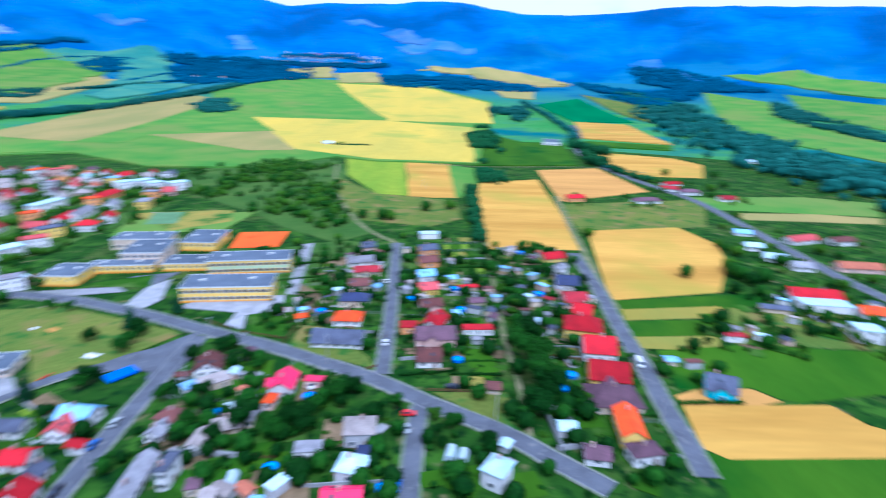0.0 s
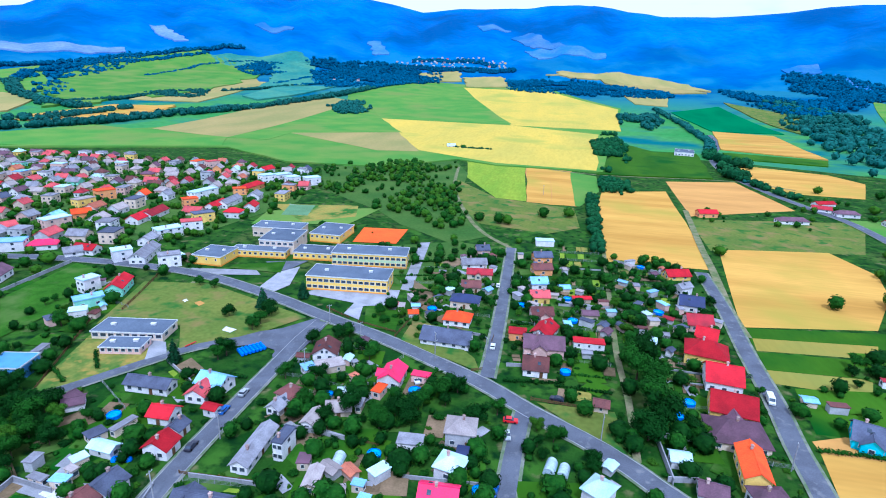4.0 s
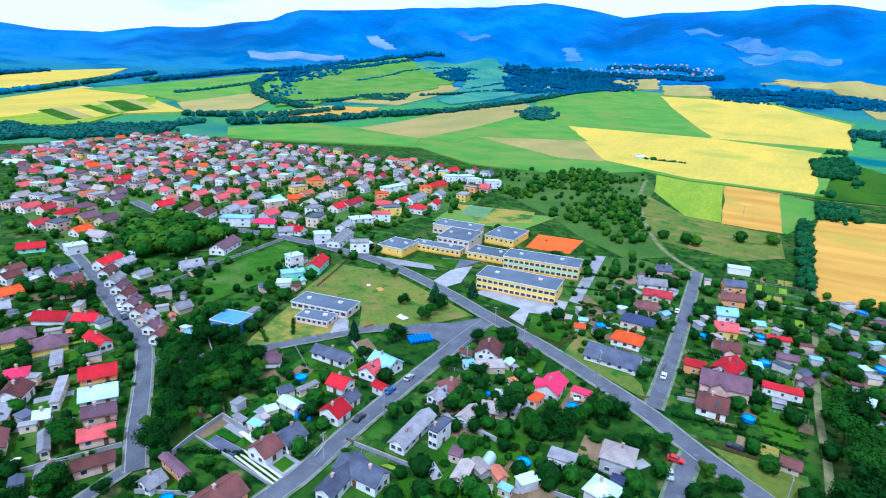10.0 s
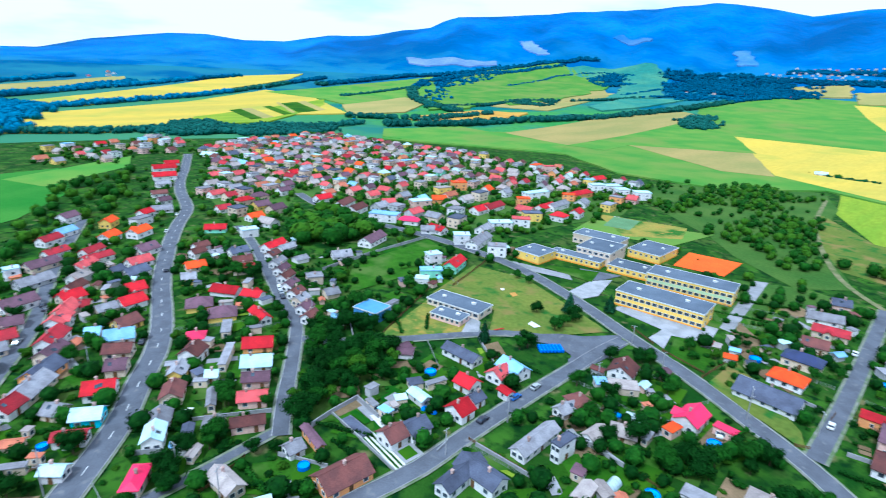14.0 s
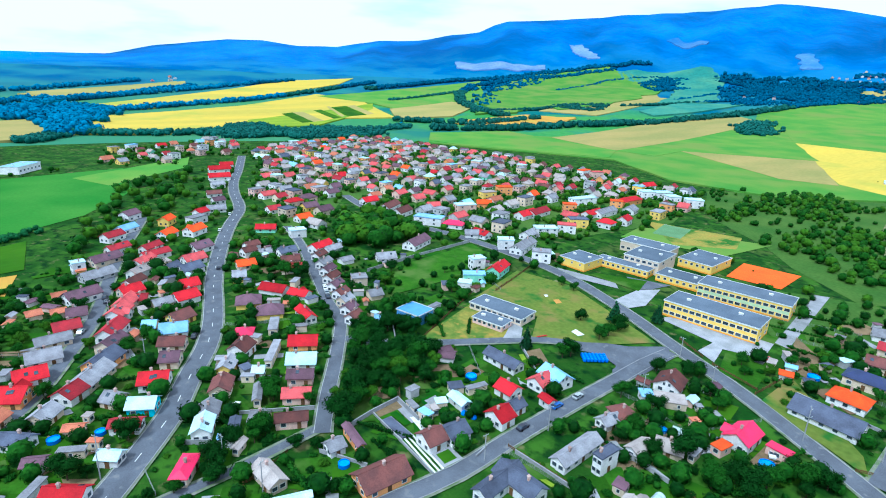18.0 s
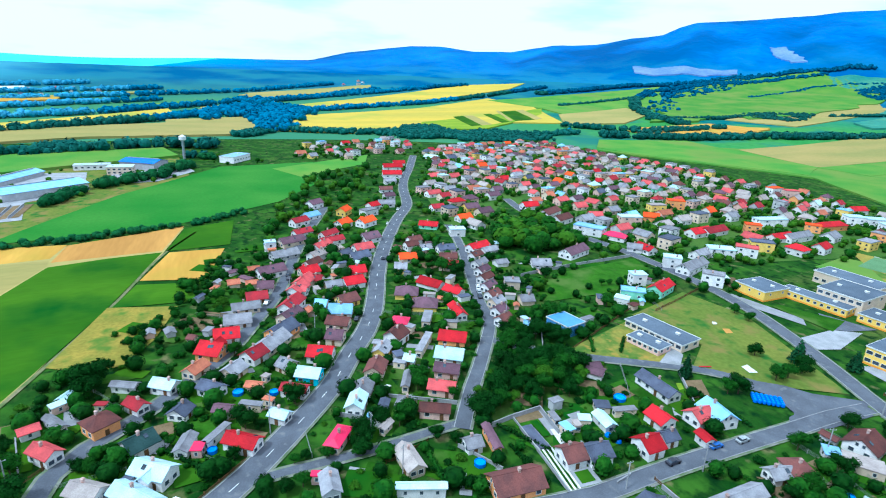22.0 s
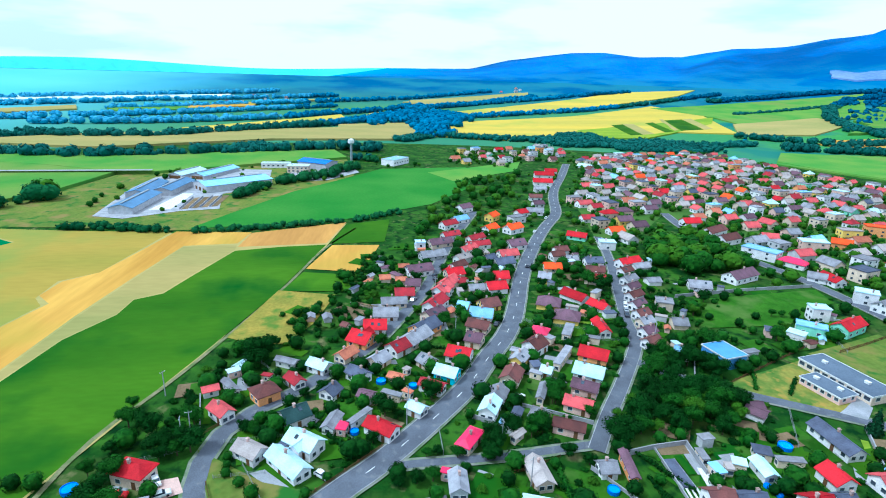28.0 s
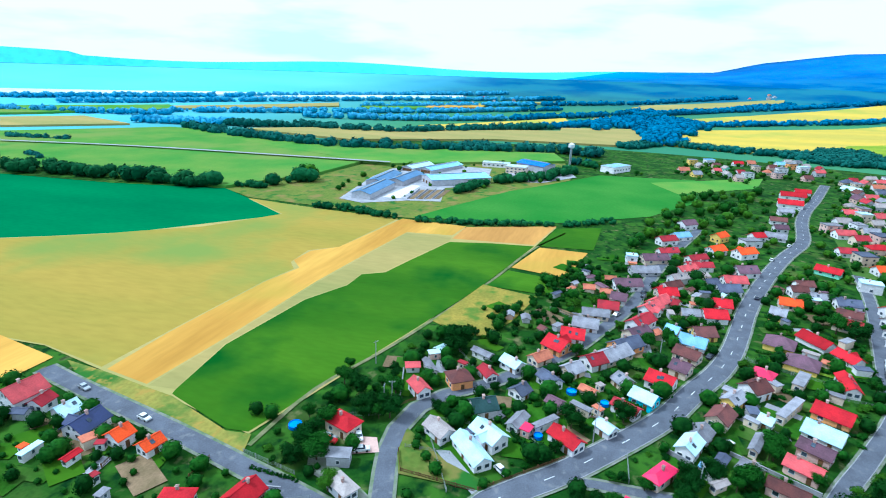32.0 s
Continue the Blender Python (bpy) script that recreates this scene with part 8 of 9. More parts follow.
scatter(50, WEST_HEDGE, 55, 3.5, lambda x, y, r: bush(x, y, r.uniform(1.5, 3)))
scatter(45, GARDENS_N, 6, 7, lambda x, y, r: tree(x, y, r.uniform(5, 9), r.choice("abb")))
scatter(22, E_GARDENS, 7, 6, lambda x, y, r: tree(x, y, r.uniform(3, 6), r.choice("abc")))


FAR_MATS = [m for _w, m in WALL.values()] + [m for _w, m in ROOF.values()] + [GLASS]
FAR_SLOT = {k: n for n, k in enumerate(list(WALL) + list(ROOF))}
far_houses = Solid()


OWN_FAR = 0


def far_house(x, y, turn, L, W, high, roof, wall, kind):
    """One of the many houses that are too far off to take apart: walls, roof and window openings go into one mass."""
    global OWN_FAR
    rise = W * 0.75 if kind != "f" else 0
    eave = high - rise
    m = put(x, y, height(x, y), turn)
    ws, rs, gs = Solid(), Solid(), Solid()
    shell(ws, rs, kind, L, W, eave, rise)
    dark_openings(gs, L, W, eave)
    rs.box(-0.35, -0.3, eave + rise - 0.5, 0.35, 0.3, eave + rise + 0.9)
    if math.hypot(x, y) < 560 and OWN_FAR < 45:
        OWN_FAR += 1
        own = Solid()
        for s, slot in ((ws, 0), (rs, 1), (gs, 2)):
            own.add(s.v, s.f, slot)
        ob = new("house", own.mesh("house", WALL[wall][1], ROOF[roof][1], GLASS))
        ob.matrix_world = m
        tagged(ob, "%s rendered house under a %s %s roof" % (WALL[wall][0], ROOF[roof][0], {"g": "gabled", "h": "hipped", "f": "flat"}[kind]), "house", "village houses")
        BUILT.append((x, y, L))
        return
    for s, slot in ((ws, FAR_SLOT[wall]), (rs, FAR_SLOT[roof]), (gs, len(FAR_MATS) - 1)):
        far_houses.add([tuple(m @ Vector(p)) for p in s.v], s.f, slot)
    BUILT.append((x, y, L))


# the far quarter of the village: rows of houses along its lanes
def quarter(poly, heading, along, across, seed, keep):
    rng = random.Random(seed)
    c, s = math.cos(radians(heading)), math.sin(radians(heading))
    pts = [(x * c + y * s, -x * s + y * c) for x, y in poly]
    u0, u1, v0, v1 = min(p[0] for p in pts), max(p[0] for p in pts), min(p[1] for p in pts), max(p[1] for p in pts)
    row, v = 0, v0
    while v < v1:
        u = u0
        while u < u1:
            a, b = u + rng.uniform(-2, 2), v + rng.uniform(-2, 2)
            x, y = a * c - b * s, a * s + b * c
            u += along * rng.uniform(0.85, 1.2)
            if not inside(x, y, poly) or rng.random() > keep or house_gap(x, y) < 7 or road_gap(x, y) < 6:
                continue
            roof = rng.choices("ropbmgdwuqve", (3, 3, 18, 7, 6, 22, 8, 7, 2, 7, 9, 20))[0]
            kind = "f" if roof in "wgdu" and rng.random() < 0.55 else ("h" if rng.random() < 0.15 else "g")
            wall = rng.choices("WCTYGON", (34, 30, 16, 5, 12, 3, 1))[0]
            if math.hypot(x, y) < 440:
                house(x, y, heading + rng.choice((0, 90, 90)) + rng.uniform(-6, 6), rng.uniform(9.5, 13), rng.uniform(8, 9.8), rng.uniform(5.2, 6.8), roof, wall, kind, 0, int(x * 3 + y))
                continue
            far_house(x, y, heading + rng.choice((0, 90, 90)) + rng.uniform(-6, 6), rng.uniform(8.5, 12) / 2 - 0.5, rng.uniform(7.2, 9) / 2 - 0.5, rng.uniform(5.4, 7), roof, wall, kind)
        row += 1
        v += across * (0.8 if row % 2 else 1.3)


VILLAGE = [(-655, 236), (-690, 314), (-720, 430), (-562, 470), (-413, 480), (-319, 495), (-227, 478), (-190, 365), (-204, 270), (-205, 240), (-247, 232), (-298, 215), (-379, 206), (-306, 150), (-320, 130), (-424, 150), (-519, 190)]
quarter(VILLAGE, 12, 15, 18.5, 1, 0.93)
WEST_END = [(-625, 58), (-700, 84), (-760, 212), (-726, 248), (-634, 203), (-598, 140), (-589, 80)]
quarter(WEST_END, 20, 20, 26, 2, 0.8)
quarter([(-800, 1690), (-500, 1850), (-420, 1980), (-760, 1880)], 10, 40, 45, 3, 0.7)

quarter([(-1321.6, -445.5), (-1376.1, -405.1), (-1452.3, -320.2), (-1367.2, -302.7), (-1269.2, -428.9)], 10, 34, 38, 40, 0.6)
quarter([(-1495.9, -422.1), (-1542.3, -395.5), (-1521.1, -252.6), (-1447.5, -252.7), (-1426.6, -398.7)], 10, 34, 38, 41, 0.6)
quarter([(-1781.3, 321.3), (-1886.3, 475.4), (-1800.5, 472.7), (-1739.6, 348.8)], 10, 34, 38, 42, 0.6)
quarter([(-726.1, 2184.3), (-620.2, 2332.2), (-284.2, 2380.6), (-215.5, 2283.7), (-331.2, 2225.4), (-571.5, 2172.0)], 10, 20, 30, 43, 0.7)

tagged(new("far_village_houses", far_houses.mesh("far_village_houses", *FAR_MATS)), "tiny far village of red, grey and white roofs", "houses", kind="stuff")

# lean-to sheds and workshops beside the near houses
annex = random.Random(5)
for hx, hy, hr in list(BUILT):
    if not 185 < math.hypot(hx, hy) < 300 or hr > 9:
        continue
    for _ in range(2):
        a, q = annex.uniform(0, 2 * math.pi), hr + annex.uniform(2.2, 7)
        x, y = hx + q * math.cos(a), hy + q * math.sin(a)
        l, w = annex.uniform(3.5, 7), annex.uniform(2.6, 4.2)
        if house_gap(x, y) < l / 2 + 0.3 or road_gap(x, y) < l / 2 + 1 or kept_clear(x, y):
            continue
        house(x, y, annex.choice((10, 100, 62, 152, 130, 40)) + annex.uniform(-5, 5), l, w, annex.uniform(2.6, 3.2), annex.choice("gggeedvdbqwu"), annex.choice("WCGGT"), annex.choice("gff"), 0, int(x * 7 + y))

# plot borders: hedges, wire fences and low walls run back from the streets
border = random.Random(31)
for hx, hy, hr in list(BUILT):
    if math.hypot(hx, hy) > 250 or hr < 4 or hr > 9:
        continue
    near = min(((math.hypot(p.x - hx, p.y - hy), k, j) for k, (line, _h) in enumerate(ROAD_LINES) for j, p in enumerate(line)), default=None)
    if near is None or near[0] > 28:
        continue
    p = ROAD_LINES[near[1]][0][near[2]]
    ux, uy = (hx - p.x) / near[0], (hy - p.y) / near[0]
    for sg in (1, -1):
        off = hr + border.uniform(1.0, 3.0)
        start, run = ROAD_LINES[near[1]][1] + 1.6 - near[0], border.uniform(14, 26)
        best = 0
        for q in range(int(run)):
            x, y = hx - uy * off * sg + ux * (start + q), hy + ux * off * sg + uy * (start + q)
            if house_gap(x, y) < -1.2 or road_gap(x, y) < 1.2:
                break
            best = q
        if best < 6:
            continue
        x0, y0 = hx - uy * off * sg + ux * start, hy + ux * off * sg + uy * start
        x1, y1 = x0 + ux * best, y0 + uy * best
        kind = border.random()
        if kind < 0.42:
            hedge(x0, y0, x1, y1, border.uniform(1.1, 1.9), int(abs(x0 * 7 + y0)))
        elif kind < 0.72:
            wire_fence(x0, y0, x1, y1, 1)
        elif kind < 0.86:
            fence([(x0, y0), (x1, y1)], border.uniform(0.9, 1.3), "concrete")
        # narrow vegetable beds lie along the border
        if border.random() < 0.6:
            w, g0 = border.uniform(1.2, 2.2), border.uniform(0.35, 0.5)
            for k in range(border.choice((2, 3, 4))):
                a0, a1, o = best * g0, best - 0.5, (0.8 + k * (w + 0.5)) * sg
                quad = [(x0 + ux * u + uy * v, y0 + uy * u - ux * v) for u, v in ((a0, o), (a1, o), (a1, o + w * sg), (a0, o + w * sg))]
                if any(house_gap(*c) < -0.5 or road_gap(*c) < 1.5 for c in quad):
                    break
                tagged(draped("garden_bed", quad, CROP[border.choice(("soil", "green", "lawn", "green", "lime"))], 0.235 + 0.002 * k), "narrow planted vegetable bed in a garden", "bed", kind="structure")

# gardens: fruit trees, shrubs, lawns and beds round the houses
garden = random.Random(77)
trees_left, plots = 3400, 0
for hx, hy, hr in list(BUILT):
    d = math.hypot(hx, hy)
    if d > 760:
        continue
    for _ in range(9 if d < 330 else 7):
        a, q = garden.uniform(0, 2 * math.pi), hr + garden.uniform(1.5, 12)
        x, y = hx + q * math.cos(a), hy + q * math.sin(a)
        if house_gap(x, y) < 1.2 or road_gap(x, y) < 1.6 or kept_clear(x, y) or any(abs(x - b) < 1.8 and abs(y - c) < 1.8 for b, c, _r in PLANTED):
            continue
        if (trees_left > 0) and garden.random() < (0.5 if d < 330 else 0.75):
            trees_left -= 1
            tree(x, y, garden.uniform(3.2, 6.5) if d < 330 else garden.uniform(3, 5.5), garden.choice("aaabbc"))
        else:
            PLANTED.append((x, y, 1))
            bush(x, y, garden.uniform(1.0, 2.4))
    if d < 300:
        for _ in range(2 if d < 170 else 1):
            a = garden.choice((9, 99, 60, 150)) + garden.uniform(-5, 5)
            q, b = hr + garden.uniform(3, 10), garden.uniform(0, 2 * math.pi)
            x, y = hx + q * math.cos(b), hy + q * math.sin(b)
            if road_gap(x, y) < 7 or kept_clear(x, y):
                continue
            c, s = math.cos(radians(a)), math.sin(radians(a))
            crop = garden.choice(("lawn", "lawn", "green", "green", "soil", "yard"))
            w, l = (1.5, garden.uniform(3, 5)) if crop == "yard" else (garden.uniform(2, 5), garden.uniform(3, 8))
            plots += 1
            ob = draped("garden_plot", [(x + c * u - s * v, y + s * u + c * v) for u, v in ((-l, -w), (l, -w), (l, w), (-l, w))], CROP[crop] if crop != "yard" else CONCRETE, 0.2 + 0.0005 * plots)
            tagged(ob, CROP_WORDS.get(crop, "pale concrete house yard"), "plot", kind="structure")



CORE = np.array([(math.cos(a) * math.cos(e), math.sin(a) * math.cos(e), math.sin(e)) for e in (-0.7, 0.1, 0.8) for a in [2 * math.pi * k / 7 + e for k in range(7)]] + [(0, 0, 1), (0, 0, -1)])
CORE_FACES = [(7 * j + k, 7 * j + (k + 1) % 7, 7 * j + 7 + (k + 1) % 7, 7 * j + 7 + k) for j in range(2) for k in range(7)] + [(14 + k, 14 + (k + 1) % 7, 21) for k in range(7)] + [((k + 1) % 7, k, 22) for k in range(7)]


def clumps(name, spots, mat, label, seed, n=34):
    """Far trees, each a loose ball of leaf sheets, as one mass."""
    rng = np.random.default_rng(seed)
    vv, ff, smooth = [], [], []
    for (x, y, h) in spots:
        d = rng.normal(size=(n, 3))
        d /= np.linalg.norm(d, axis=1)[:, None]
        lean = rng.uniform(0.42, 0.62)
        c = np.array([x, y, height(x, y) + h * 0.46])
        size = np.array([h * lean, h * lean, h * 0.46])
        p = c + d * size * rng.uniform(0.72, 1.04, n)[:, None]
        u = np.cross(d, rng.normal(size=(n, 3)))
        u /= np.linalg.norm(u, axis=1)[:, None]
        v = np.cross(d, u) + 0.25 * rng.normal(size=(n, 3))
        s = h * 0.15 * math.sqrt(34 / n) * rng.uniform(0.6, 1.4, n)[:, None]
        q = np.stack([p - u * s - v * s * 0.5, p + u * s - v * s * 0.5, p + v * s], 1).reshape(-1, 3)
        o = len(vv)
        vv += [tuple(a) for a in q.tolist()]
        ff += [(o + 3 * k, o + 3 * k + 1, o + 3 * k + 2) for k in range(n)]
        smooth += [False] * n
        o = len(vv)
        core = c + CORE * size * rng.uniform(0.70, 0.98, len(CORE))[:, None]
        vv += [tuple(a) for a in core.tolist()]
        ff += [tuple(o + k for k in f) for f in CORE_FACES]
        smooth += [True] * len(CORE_FACES)
    me = mesh_of(name, vv, ff, [mat])
    me.polygons.foreach_set("use_smooth", smooth)
    return tagged(new(name, me), label, "trees", kind="stuff")


# Picks the wood colour by distance: farther trees get more painted haze.
def haze_tone(pts):
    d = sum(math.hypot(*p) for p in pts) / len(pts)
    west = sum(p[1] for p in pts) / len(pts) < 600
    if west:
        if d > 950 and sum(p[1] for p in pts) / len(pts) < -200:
            return FAINT_HAZE_WOOD
        return FAR_WOOD if d < 620 else TEAL_HAZE_WOOD if d < 1000 else PALE_HAZE_WOOD
    return FAR_WOOD if d < 850 else TEAL_HAZE_WOOD if d < 1750 else BLUE_HAZE_WOOD


belt_count = 0


def tree_belt(pts, half, high):
    global belt_count
    belt_count += 1
    rng = random.Random(belt_count)
    spots = []
    for (x0, y0), (x1, y1) in zip(pts, pts[1:]):
        d = math.hypot(x1 - x0, y1 - y0)
        for k in range(int(d / (high * 0.27) * max(1, half / 7)) + 1):
            t, o = rng.random(), rng.uniform(-half, half)
            spots.append((x0 + (x1 - x0) * t - (y1 - y0) / d * o, y0 + (y1 - y0) * t + (x1 - x0) / d * o, high * rng.uniform(0.55, 1.15)))
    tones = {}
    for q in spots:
        tones.setdefault(haze_tone([q[:2]]), []).append(q)
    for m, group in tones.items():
        clumps("tree_belt", group, m, "dark uneven tree belt between fields, blued for haze when far", belt_count, 70 if m == FAR_WOOD else 28)


def wood_patch(pts, high):
    global belt_count
    belt_count += 1
    rng = random.Random(belt_count)
    xs, ys = [p[0] for p in pts], [p[1] for p in pts]
    area = (max(xs) - min(xs)) * (max(ys) - min(ys))
    spots = []
    for _ in range(min(2600, int(area / (high * high * 0.35)))):
        x, y = rng.uniform(min(xs), max(xs)), rng.uniform(min(ys), max(ys))
        if inside(x + rng.gauss(0, high), y + rng.gauss(0, high), pts) and noise.noise((x * 0.012, y * 0.012, belt_count)) > -0.22:
            spots.append((x, y, high * rng.uniform(0.45, 1.25)))
    tone = haze_tone(pts)
    clumps("woodland", spots, tone, "dense dark wood among the fields, blued for haze when far", belt_count, 70 if tone == FAR_WOOD else 24)

# fruit trees in the gardens of the far quarter
rng = random.Random(77)
for _ in range(1500):
    x, y = rng.uniform(-720, -190), rng.uniform(130, 495)
    if inside(x, y, VILLAGE) and house_gap(x, y) > 0.8 and road_gap(x, y) > 2:
        FAR_TREES.append((x, y, rng.uniform(3.5, 6.5)))

for j in range(2):
    clumps("orchard_trees", [q for q in FAR_TREES[j::2] if math.hypot(q[0], q[1]) < 300], LEAF[j], "many green garden trees between houses", 501 + 10 * j, 170)
    # Beyond 300 m, lighter leaf colours stand in for haze.
    clumps("far_orchard_trees", [q for q in FAR_TREES[j::2] if math.hypot(q[0], q[1]) >= 300], LEAF[2 * j], "many green garden trees among far houses", 503 + 10 * j, 70)
clumps("far_shrubs", FAR_BUSHES, LEAF[0], "scattered green garden shrubs", 502, 60)
tree_belt([(-764.8, 585.1), (-710.1, 719.2), (-700.8, 876.7), (-647.4, 1076.6), (-621.1, 1364.5), (-587.4, 1719.8), (-508, 1910.3)], 12, 13)
tree_belt([(-876, 879.3), (-965.5, 890), (-1118.5, 953), (-1287.9, 1085.2), (-1446, 1278), (-1487.3, 1540.4), (-1311.3, 1890.2)], 12, 13)
tree_belt([(-983.8, 869.7), (-948.3, 1030.2), (-962.3, 1212.7)], 8, 9)
tree_belt([(-1224.7, 1451.5), (-1258.1, 1743.2), (-1149.4, 1930), (-1039.6, 1941.1)], 6, 8)
tree_belt([(212.2, 1514.8), (232.7, 1209), (224.1, 948.6), (181.6, 762.2)], 5, 10)
tree_belt([(25.6, 466.9), (24.5, 381.4), (24.3, 305.7)], 3.5, 5.5)
tree_belt([(174.3, 631.7), (191.6, 549.6), (201, 523.7)], 3, 7)
tree_belt([(-144, 723.1), (-120.8, 721.3), (-94.4, 722.3)], 4, 4)
tree_belt([(-873.4, 1568.9), (-863.2, 1787.1), (-720.3, 1998.4)], 6, 9)
tree_belt([(-1128.2, 85.3), (-1240.8, 277.6), (-1342.2, 489.6), (-1546.1, 826.1), (-1633.1, 999.1)], 9, 12)
tree_belt([(-1312.4, 40.8), (-1480.2, 273), (-1654.8, 557), (-1730.7, 763.5)], 9, 12)
tree_belt([(-799.4, 17.8), (-881.4, 75.6), (-833.3, 182.4), (-854.5, 291.1), (-780.7, 377.1), (-792.2, 484.5), (-815.6, 569.2)], 14, 9)
tree_belt([(-907.3, 606.1), (-799.6, 716.6), (-822, 916.7)], 10, 12)
tree_belt([(-887, 1322.2), (-740.5, 1757.1)], 5, 9)
tree_belt([(-1492.3, 892.9), (-1584.2, 1299.7), (-1459.5, 1766.6), (-1262.8, 2033.5)], 14, 13)
tree_belt([(-1245.1, 813.3), (-1294.9, 980.8), (-1373.8, 1223)], 6, 9)
tree_belt([(-335.2, -499.4), (-352.5, -457.1), (-355.7, -368.8), (-359.1, -293.6)], 8, 13)
tree_belt([(-382, -263.2), (-395.7, -260.3), (-413.1, -243.6)], 3, 14)
tree_belt([(-679.3, -605.6), (-638.6, -486.5), (-609.3, -325.7)], 9, 14)
tree_belt([(-615.7, -313.6), (-649.8, -199.5), (-711.7, -53.3), (-693.6, -11)], 10, 14)
tree_belt([(-704.4, -724.8), (-747.3, -588.7), (-787, -449.7), (-801.8, -320.5), (-925.4, -185.2), (-1024, -81.1), (-1362.1, 114.8), (-1628.7, 428.6)], 11, 13)
tree_belt([(-926, -552), (-981.1, -392.3), (-1100.1, -198.7), (-1250.5, -41.7), (-1398, 79.9)], 10, 13)
tree_belt([(-848.1, -790.1), (-965, -625.2), (-1145.4, -379.8), (-1356.9, -111.7)], 9, 12)
tree_belt([(-1159.7, -545.9), (-1383.1, -252.3), (-1559.5, 58.6), (-1766.8, 320.4)], 9, 12)
tree_belt([(-821.6, -1031), (-1063.6, -832.2), (-1342.5, -537.1), (-1580.3, -132.8)], 9, 12)
tree_belt([(-684.4, -988), (-745.7, -875.3), (-807.7, -753.3)], 8, 12)
tree_belt([(-810.7, -1162.5), (-1047.8, -971.2), (-1341.5, -696), (-1643.2, -302)], 10, 12)
tree_belt([(-407.2, -561.7), (-389.5, -520.3)], 3, 7)
tree_belt([(-485.5, -701.4), (-501.6, -622.7)], 5, 8)
tree_belt([(-370.2, -286), (-372, -260.7)], 3, 6)
tree_belt([(-336.6, -194.8), (-332.6, -157.7), (-327.6, -130.6)], 4, 5)
tree_belt([(-328.6, -115), (-335.6, -74.5), (-355, -21.8), (-379, 10.3)], 3, 4)
tree_belt([(-477.6, -97.8), (-511.4, -56.5), (-574.2, -29.7)], 6, 9)
tree_belt([(-415.9, -117), (-466.8, -100.6)], 5, 8)
tree_belt([(-630.4, -39.8), (-606.3, -8.2)], 5, 8)
wood_patch([(-914.8, 1917.1), (-832.5, 2038.6), (-703.7, 2058.8), (-578.6, 2088.4), (-518.1, 1932.3), (-606.5, 1775.8), (-719.9, 1583)], 9)
wood_patch([(-220.8, 2053.8), (-57, 2166.3), (102.9, 2096.4), (285.6, 1916.4), (271.9, 1753.2), (75.3, 1772.6), (-184, 1815.3)], 9)
wood_patch([(114.8, 1384.3), (195, 1375.3), (160.7, 1129.2), (105.4, 1103.9)], 12)
wood_patch([(38.4, 852.2), (80.5, 1032.3), (85.4, 859.2), (62.6, 623.4), (37.9, 597.7)], 8)
wood_patch([(36.3, 562.1), (63.1, 534.6), (58.8, 498.4), (35.2, 482.2)], 6)
wood_patch([(558.4, 1775.8), (631.4, 1406.7), (540.3, 1025.5), (533, 839.7), (495.3, 603), (488.8, 492.3), (347, 339.6), (340, 403.2), (360.8, 512.2), (341.2, 620.3), (356.2, 790.4)], 13)
wood_patch([(720.9, 2194.3), (935.7, 1993.3), (1011.9, 1735.1), (800.7, 1764.4), (679.8, 1985.8)], 12)
wood_patch([(887.9, 1511.5), (841.7, 1269.8), (776.6, 968.2), (721.1, 895.6), (755.5, 1253.4)], 10)
wood_patch([(-541.3, 1273.2), (-507.4, 1329.4), (-423, 1114.7), (-455.4, 1076.1)], 10)
wood_patch([(194.7, 739.5), (220.2, 752), (179.4, 600.3), (164, 594.2)], 12)
wood_patch([(451.5, 2007.2), (632.5, 1727.1), (862.5, 1941.3), (756.9, 1684.4), (518.4, 1394)], 12)
wood_patch([(-987.9, 1183.9), (-920.9, 1314.5), (-857.7, 1156.9), (-907.4, 1103.5)], 8)
wood_patch([(-1122, 1843.9), (-1053.2, 1923.7), (-980.2, 1827.6), (-1029.8, 1724.5)], 9)
wood_patch([(-1182.1, -38.3), (-1255.3, 123.7), (-1194.7, 170), (-867.3, 74.2), (-851.7, 48.6), (-1058.6, 67.9), (-1018.3, -35.9)], 13)
wood_patch([(-1373.8, 1223), (-1543.7, 1484), (-1488.9, 1670), (-1459.5, 1766.6), (-1421.1, 1659), (-1292.5, 1246.5), (-970, 885), (-1021.1, 908.8)], 11)
wood_patch([(-838.6, 205.8), (-927, 325.9), (-849.6, 410.8), (-760.5, 486.3), (-707.4, 413.3), (-763.3, 259.2)], 8)
wood_patch([(-1153.5, 1804), (-1133.4, 1949.8), (-1016.6, 1865.2), (-1017.2, 1694.9)], 9)
wood_patch([(-998, 2052.6), (-760.8, 2161.5), (-517, 2140.4), (-438.2, 1855.8), (-652.3, 1808), (-902.8, 1913.5)], 12)
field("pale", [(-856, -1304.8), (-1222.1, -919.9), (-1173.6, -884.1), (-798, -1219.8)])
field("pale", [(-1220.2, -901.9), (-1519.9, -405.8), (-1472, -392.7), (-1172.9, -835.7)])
field("grass", [(-713.3, -1028), (-920, -855.4), (-875.1, -788.5), (-645.9, -934.5)])
field("grass", [(-1159.7, -545.9), (-1329.5, -382.8), (-1279.2, -340.3), (-1097.3, -490.4)])
field("yellow", [(-884.9, -305.5), (-995.4, -217.7), (-1137.3, -86.2), (-1079.3, -82.4), (-893, -210.5), (-842.8, -291.8)])
field("tan", [(-1468.9, 40), (-1741.2, 438.9), (-1659.4, 418.4), (-1402.2, 102.4)])
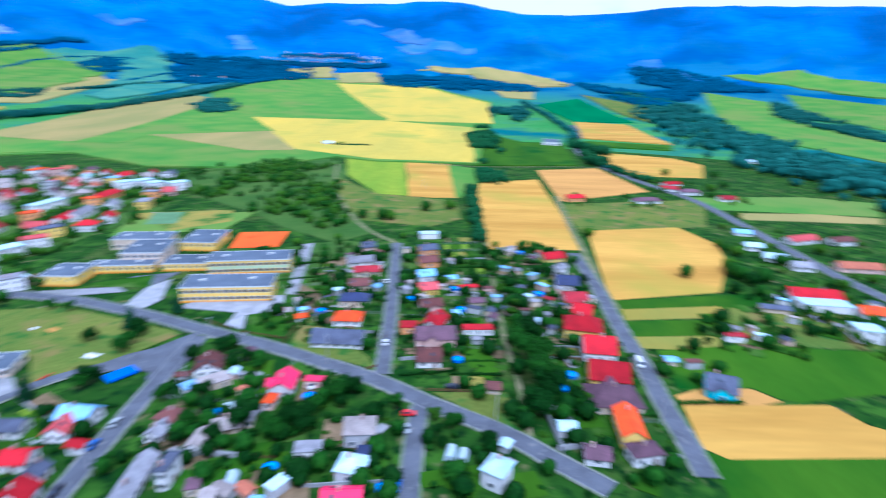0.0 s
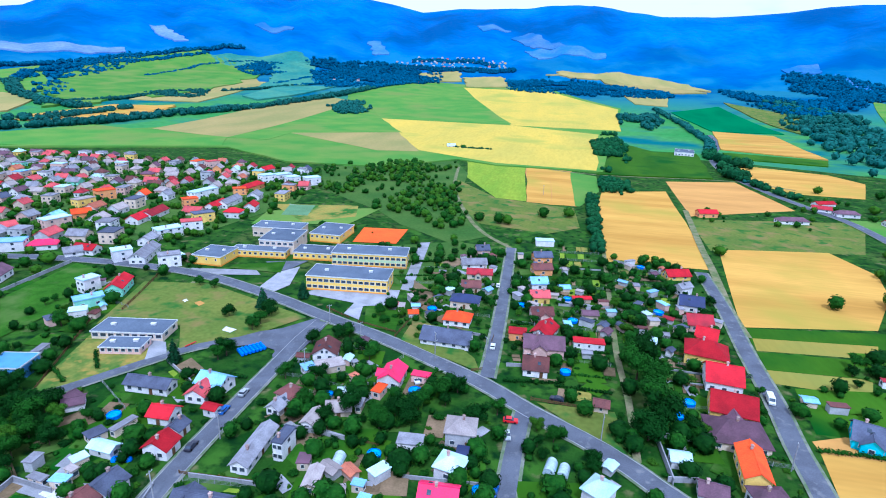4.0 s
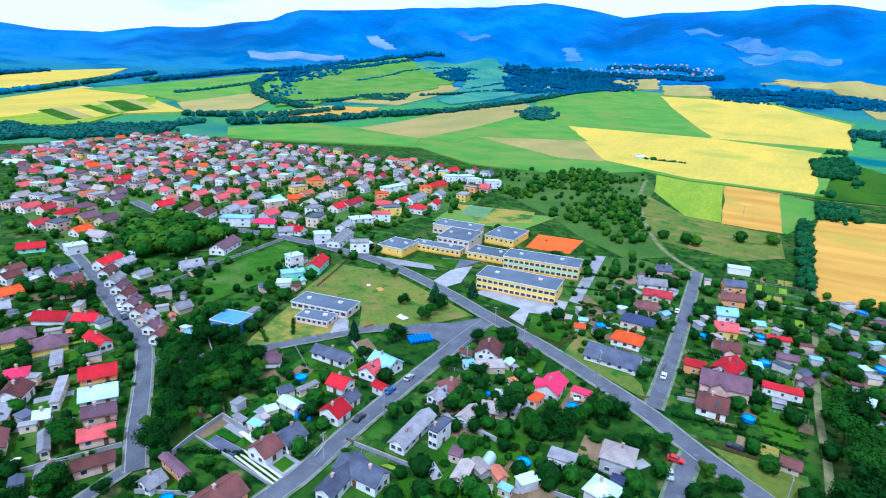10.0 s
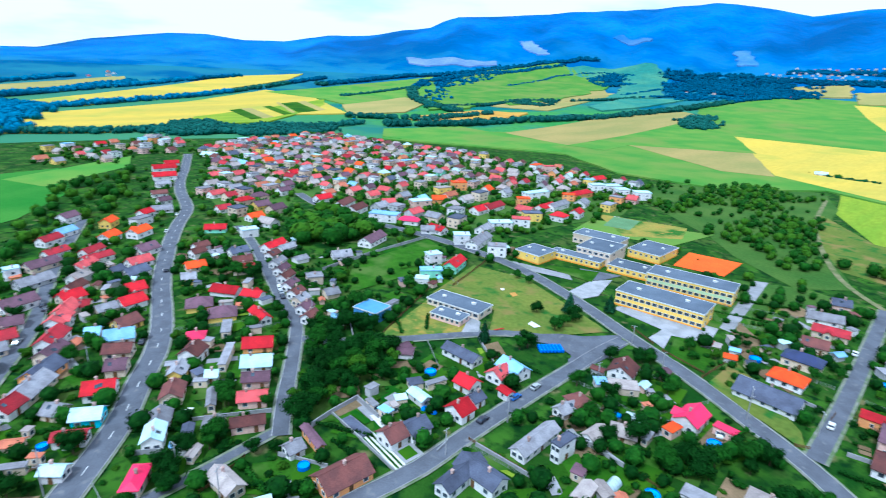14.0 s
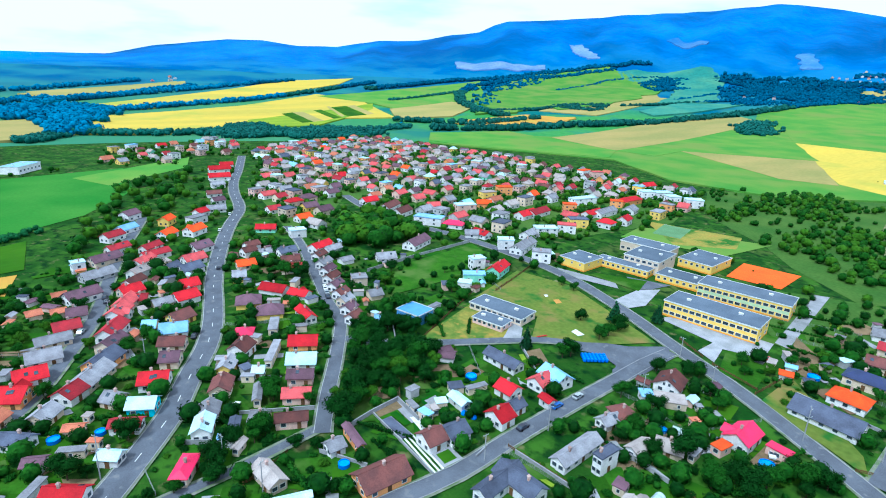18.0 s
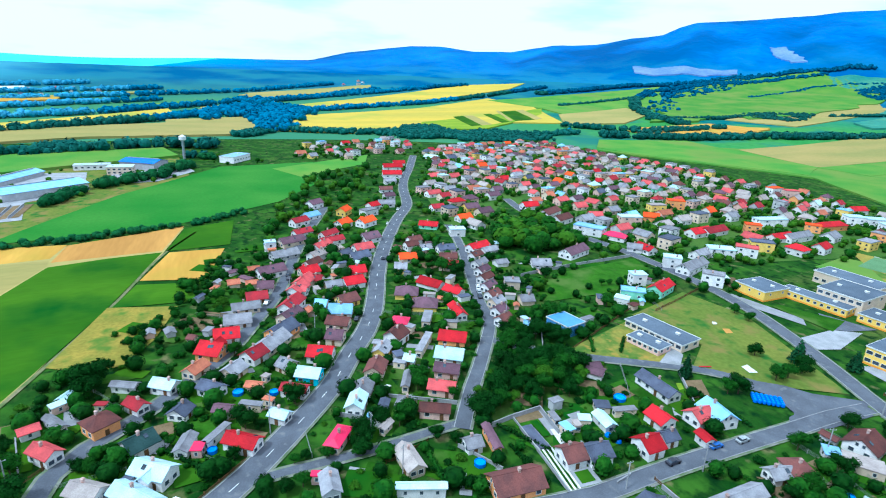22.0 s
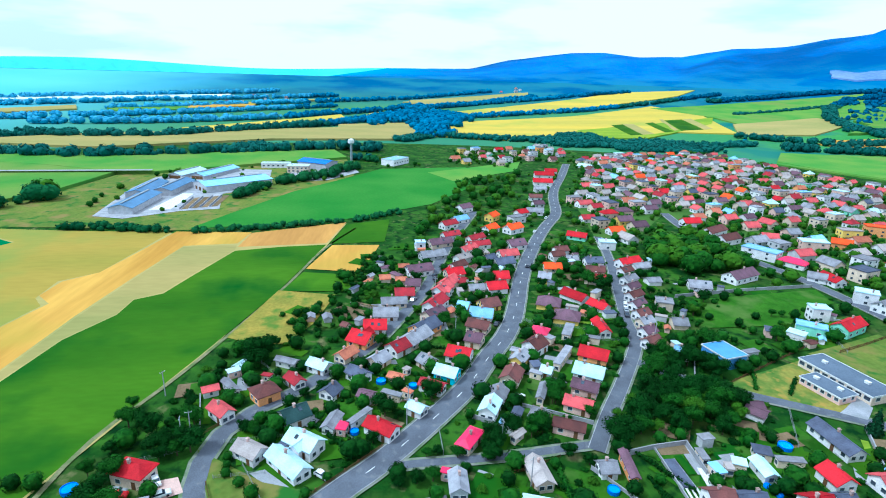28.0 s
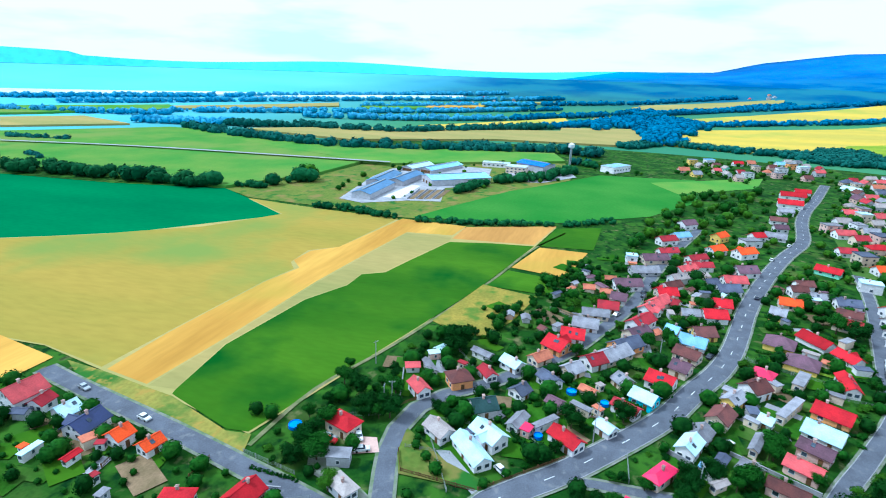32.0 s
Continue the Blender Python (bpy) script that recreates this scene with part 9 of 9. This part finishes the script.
field("yellow", [(-1167.4, -51.1), (-1250.8, 32.7), (-1095.6, -2.1), (-1094.8, -40.9)])
field("wheat", [(-1248.9, -422.4), (-1378.2, -305), (-1295.3, -297.6), (-1209.1, -409.7)])
field("grass", [(-1208.7, -175.6), (-1310.9, -75.2), (-1258.9, -78.1), (-1162.3, -160.1)])
field("tan", [(-1458.8, -220.1), (-1526, -104.6), (-1501.7, -103.2), (-1437.2, -205.6)])
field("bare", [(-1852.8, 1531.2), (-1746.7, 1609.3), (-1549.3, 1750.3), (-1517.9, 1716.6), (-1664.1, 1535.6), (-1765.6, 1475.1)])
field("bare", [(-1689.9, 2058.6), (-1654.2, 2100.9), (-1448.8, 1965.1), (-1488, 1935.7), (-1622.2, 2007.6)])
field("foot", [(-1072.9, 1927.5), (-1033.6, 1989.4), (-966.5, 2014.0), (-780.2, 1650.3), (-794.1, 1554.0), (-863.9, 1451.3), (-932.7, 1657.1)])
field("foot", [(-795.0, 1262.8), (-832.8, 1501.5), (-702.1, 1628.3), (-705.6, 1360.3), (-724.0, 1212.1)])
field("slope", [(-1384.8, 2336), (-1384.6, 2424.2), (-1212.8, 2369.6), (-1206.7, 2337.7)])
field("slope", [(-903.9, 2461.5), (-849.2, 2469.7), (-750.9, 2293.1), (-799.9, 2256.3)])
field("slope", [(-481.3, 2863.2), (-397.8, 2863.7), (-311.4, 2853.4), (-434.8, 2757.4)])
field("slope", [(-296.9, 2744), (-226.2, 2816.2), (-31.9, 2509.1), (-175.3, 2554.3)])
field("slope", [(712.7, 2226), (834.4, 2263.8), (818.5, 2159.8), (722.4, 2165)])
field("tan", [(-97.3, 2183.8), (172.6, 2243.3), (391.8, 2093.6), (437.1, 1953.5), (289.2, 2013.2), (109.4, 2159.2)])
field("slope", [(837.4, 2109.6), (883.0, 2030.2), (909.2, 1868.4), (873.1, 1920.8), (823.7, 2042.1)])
tree_belt([(-921.0, 1995.7), (-735.3, 1981.9), (-594.4, 1928.3)], 16, 11)
tree_belt([(-227.5, 2029.1), (9.7, 2033.8), (273.1, 1885.9), (285.7, 1794.8)], 22, 11)
tree_belt([(-700, 2150), (-520, 2165), (-330, 2200), (-220, 2250)], 26, 10)
tree_belt([(-640, 2260), (-450, 2310), (-300, 2300)], 20, 9)
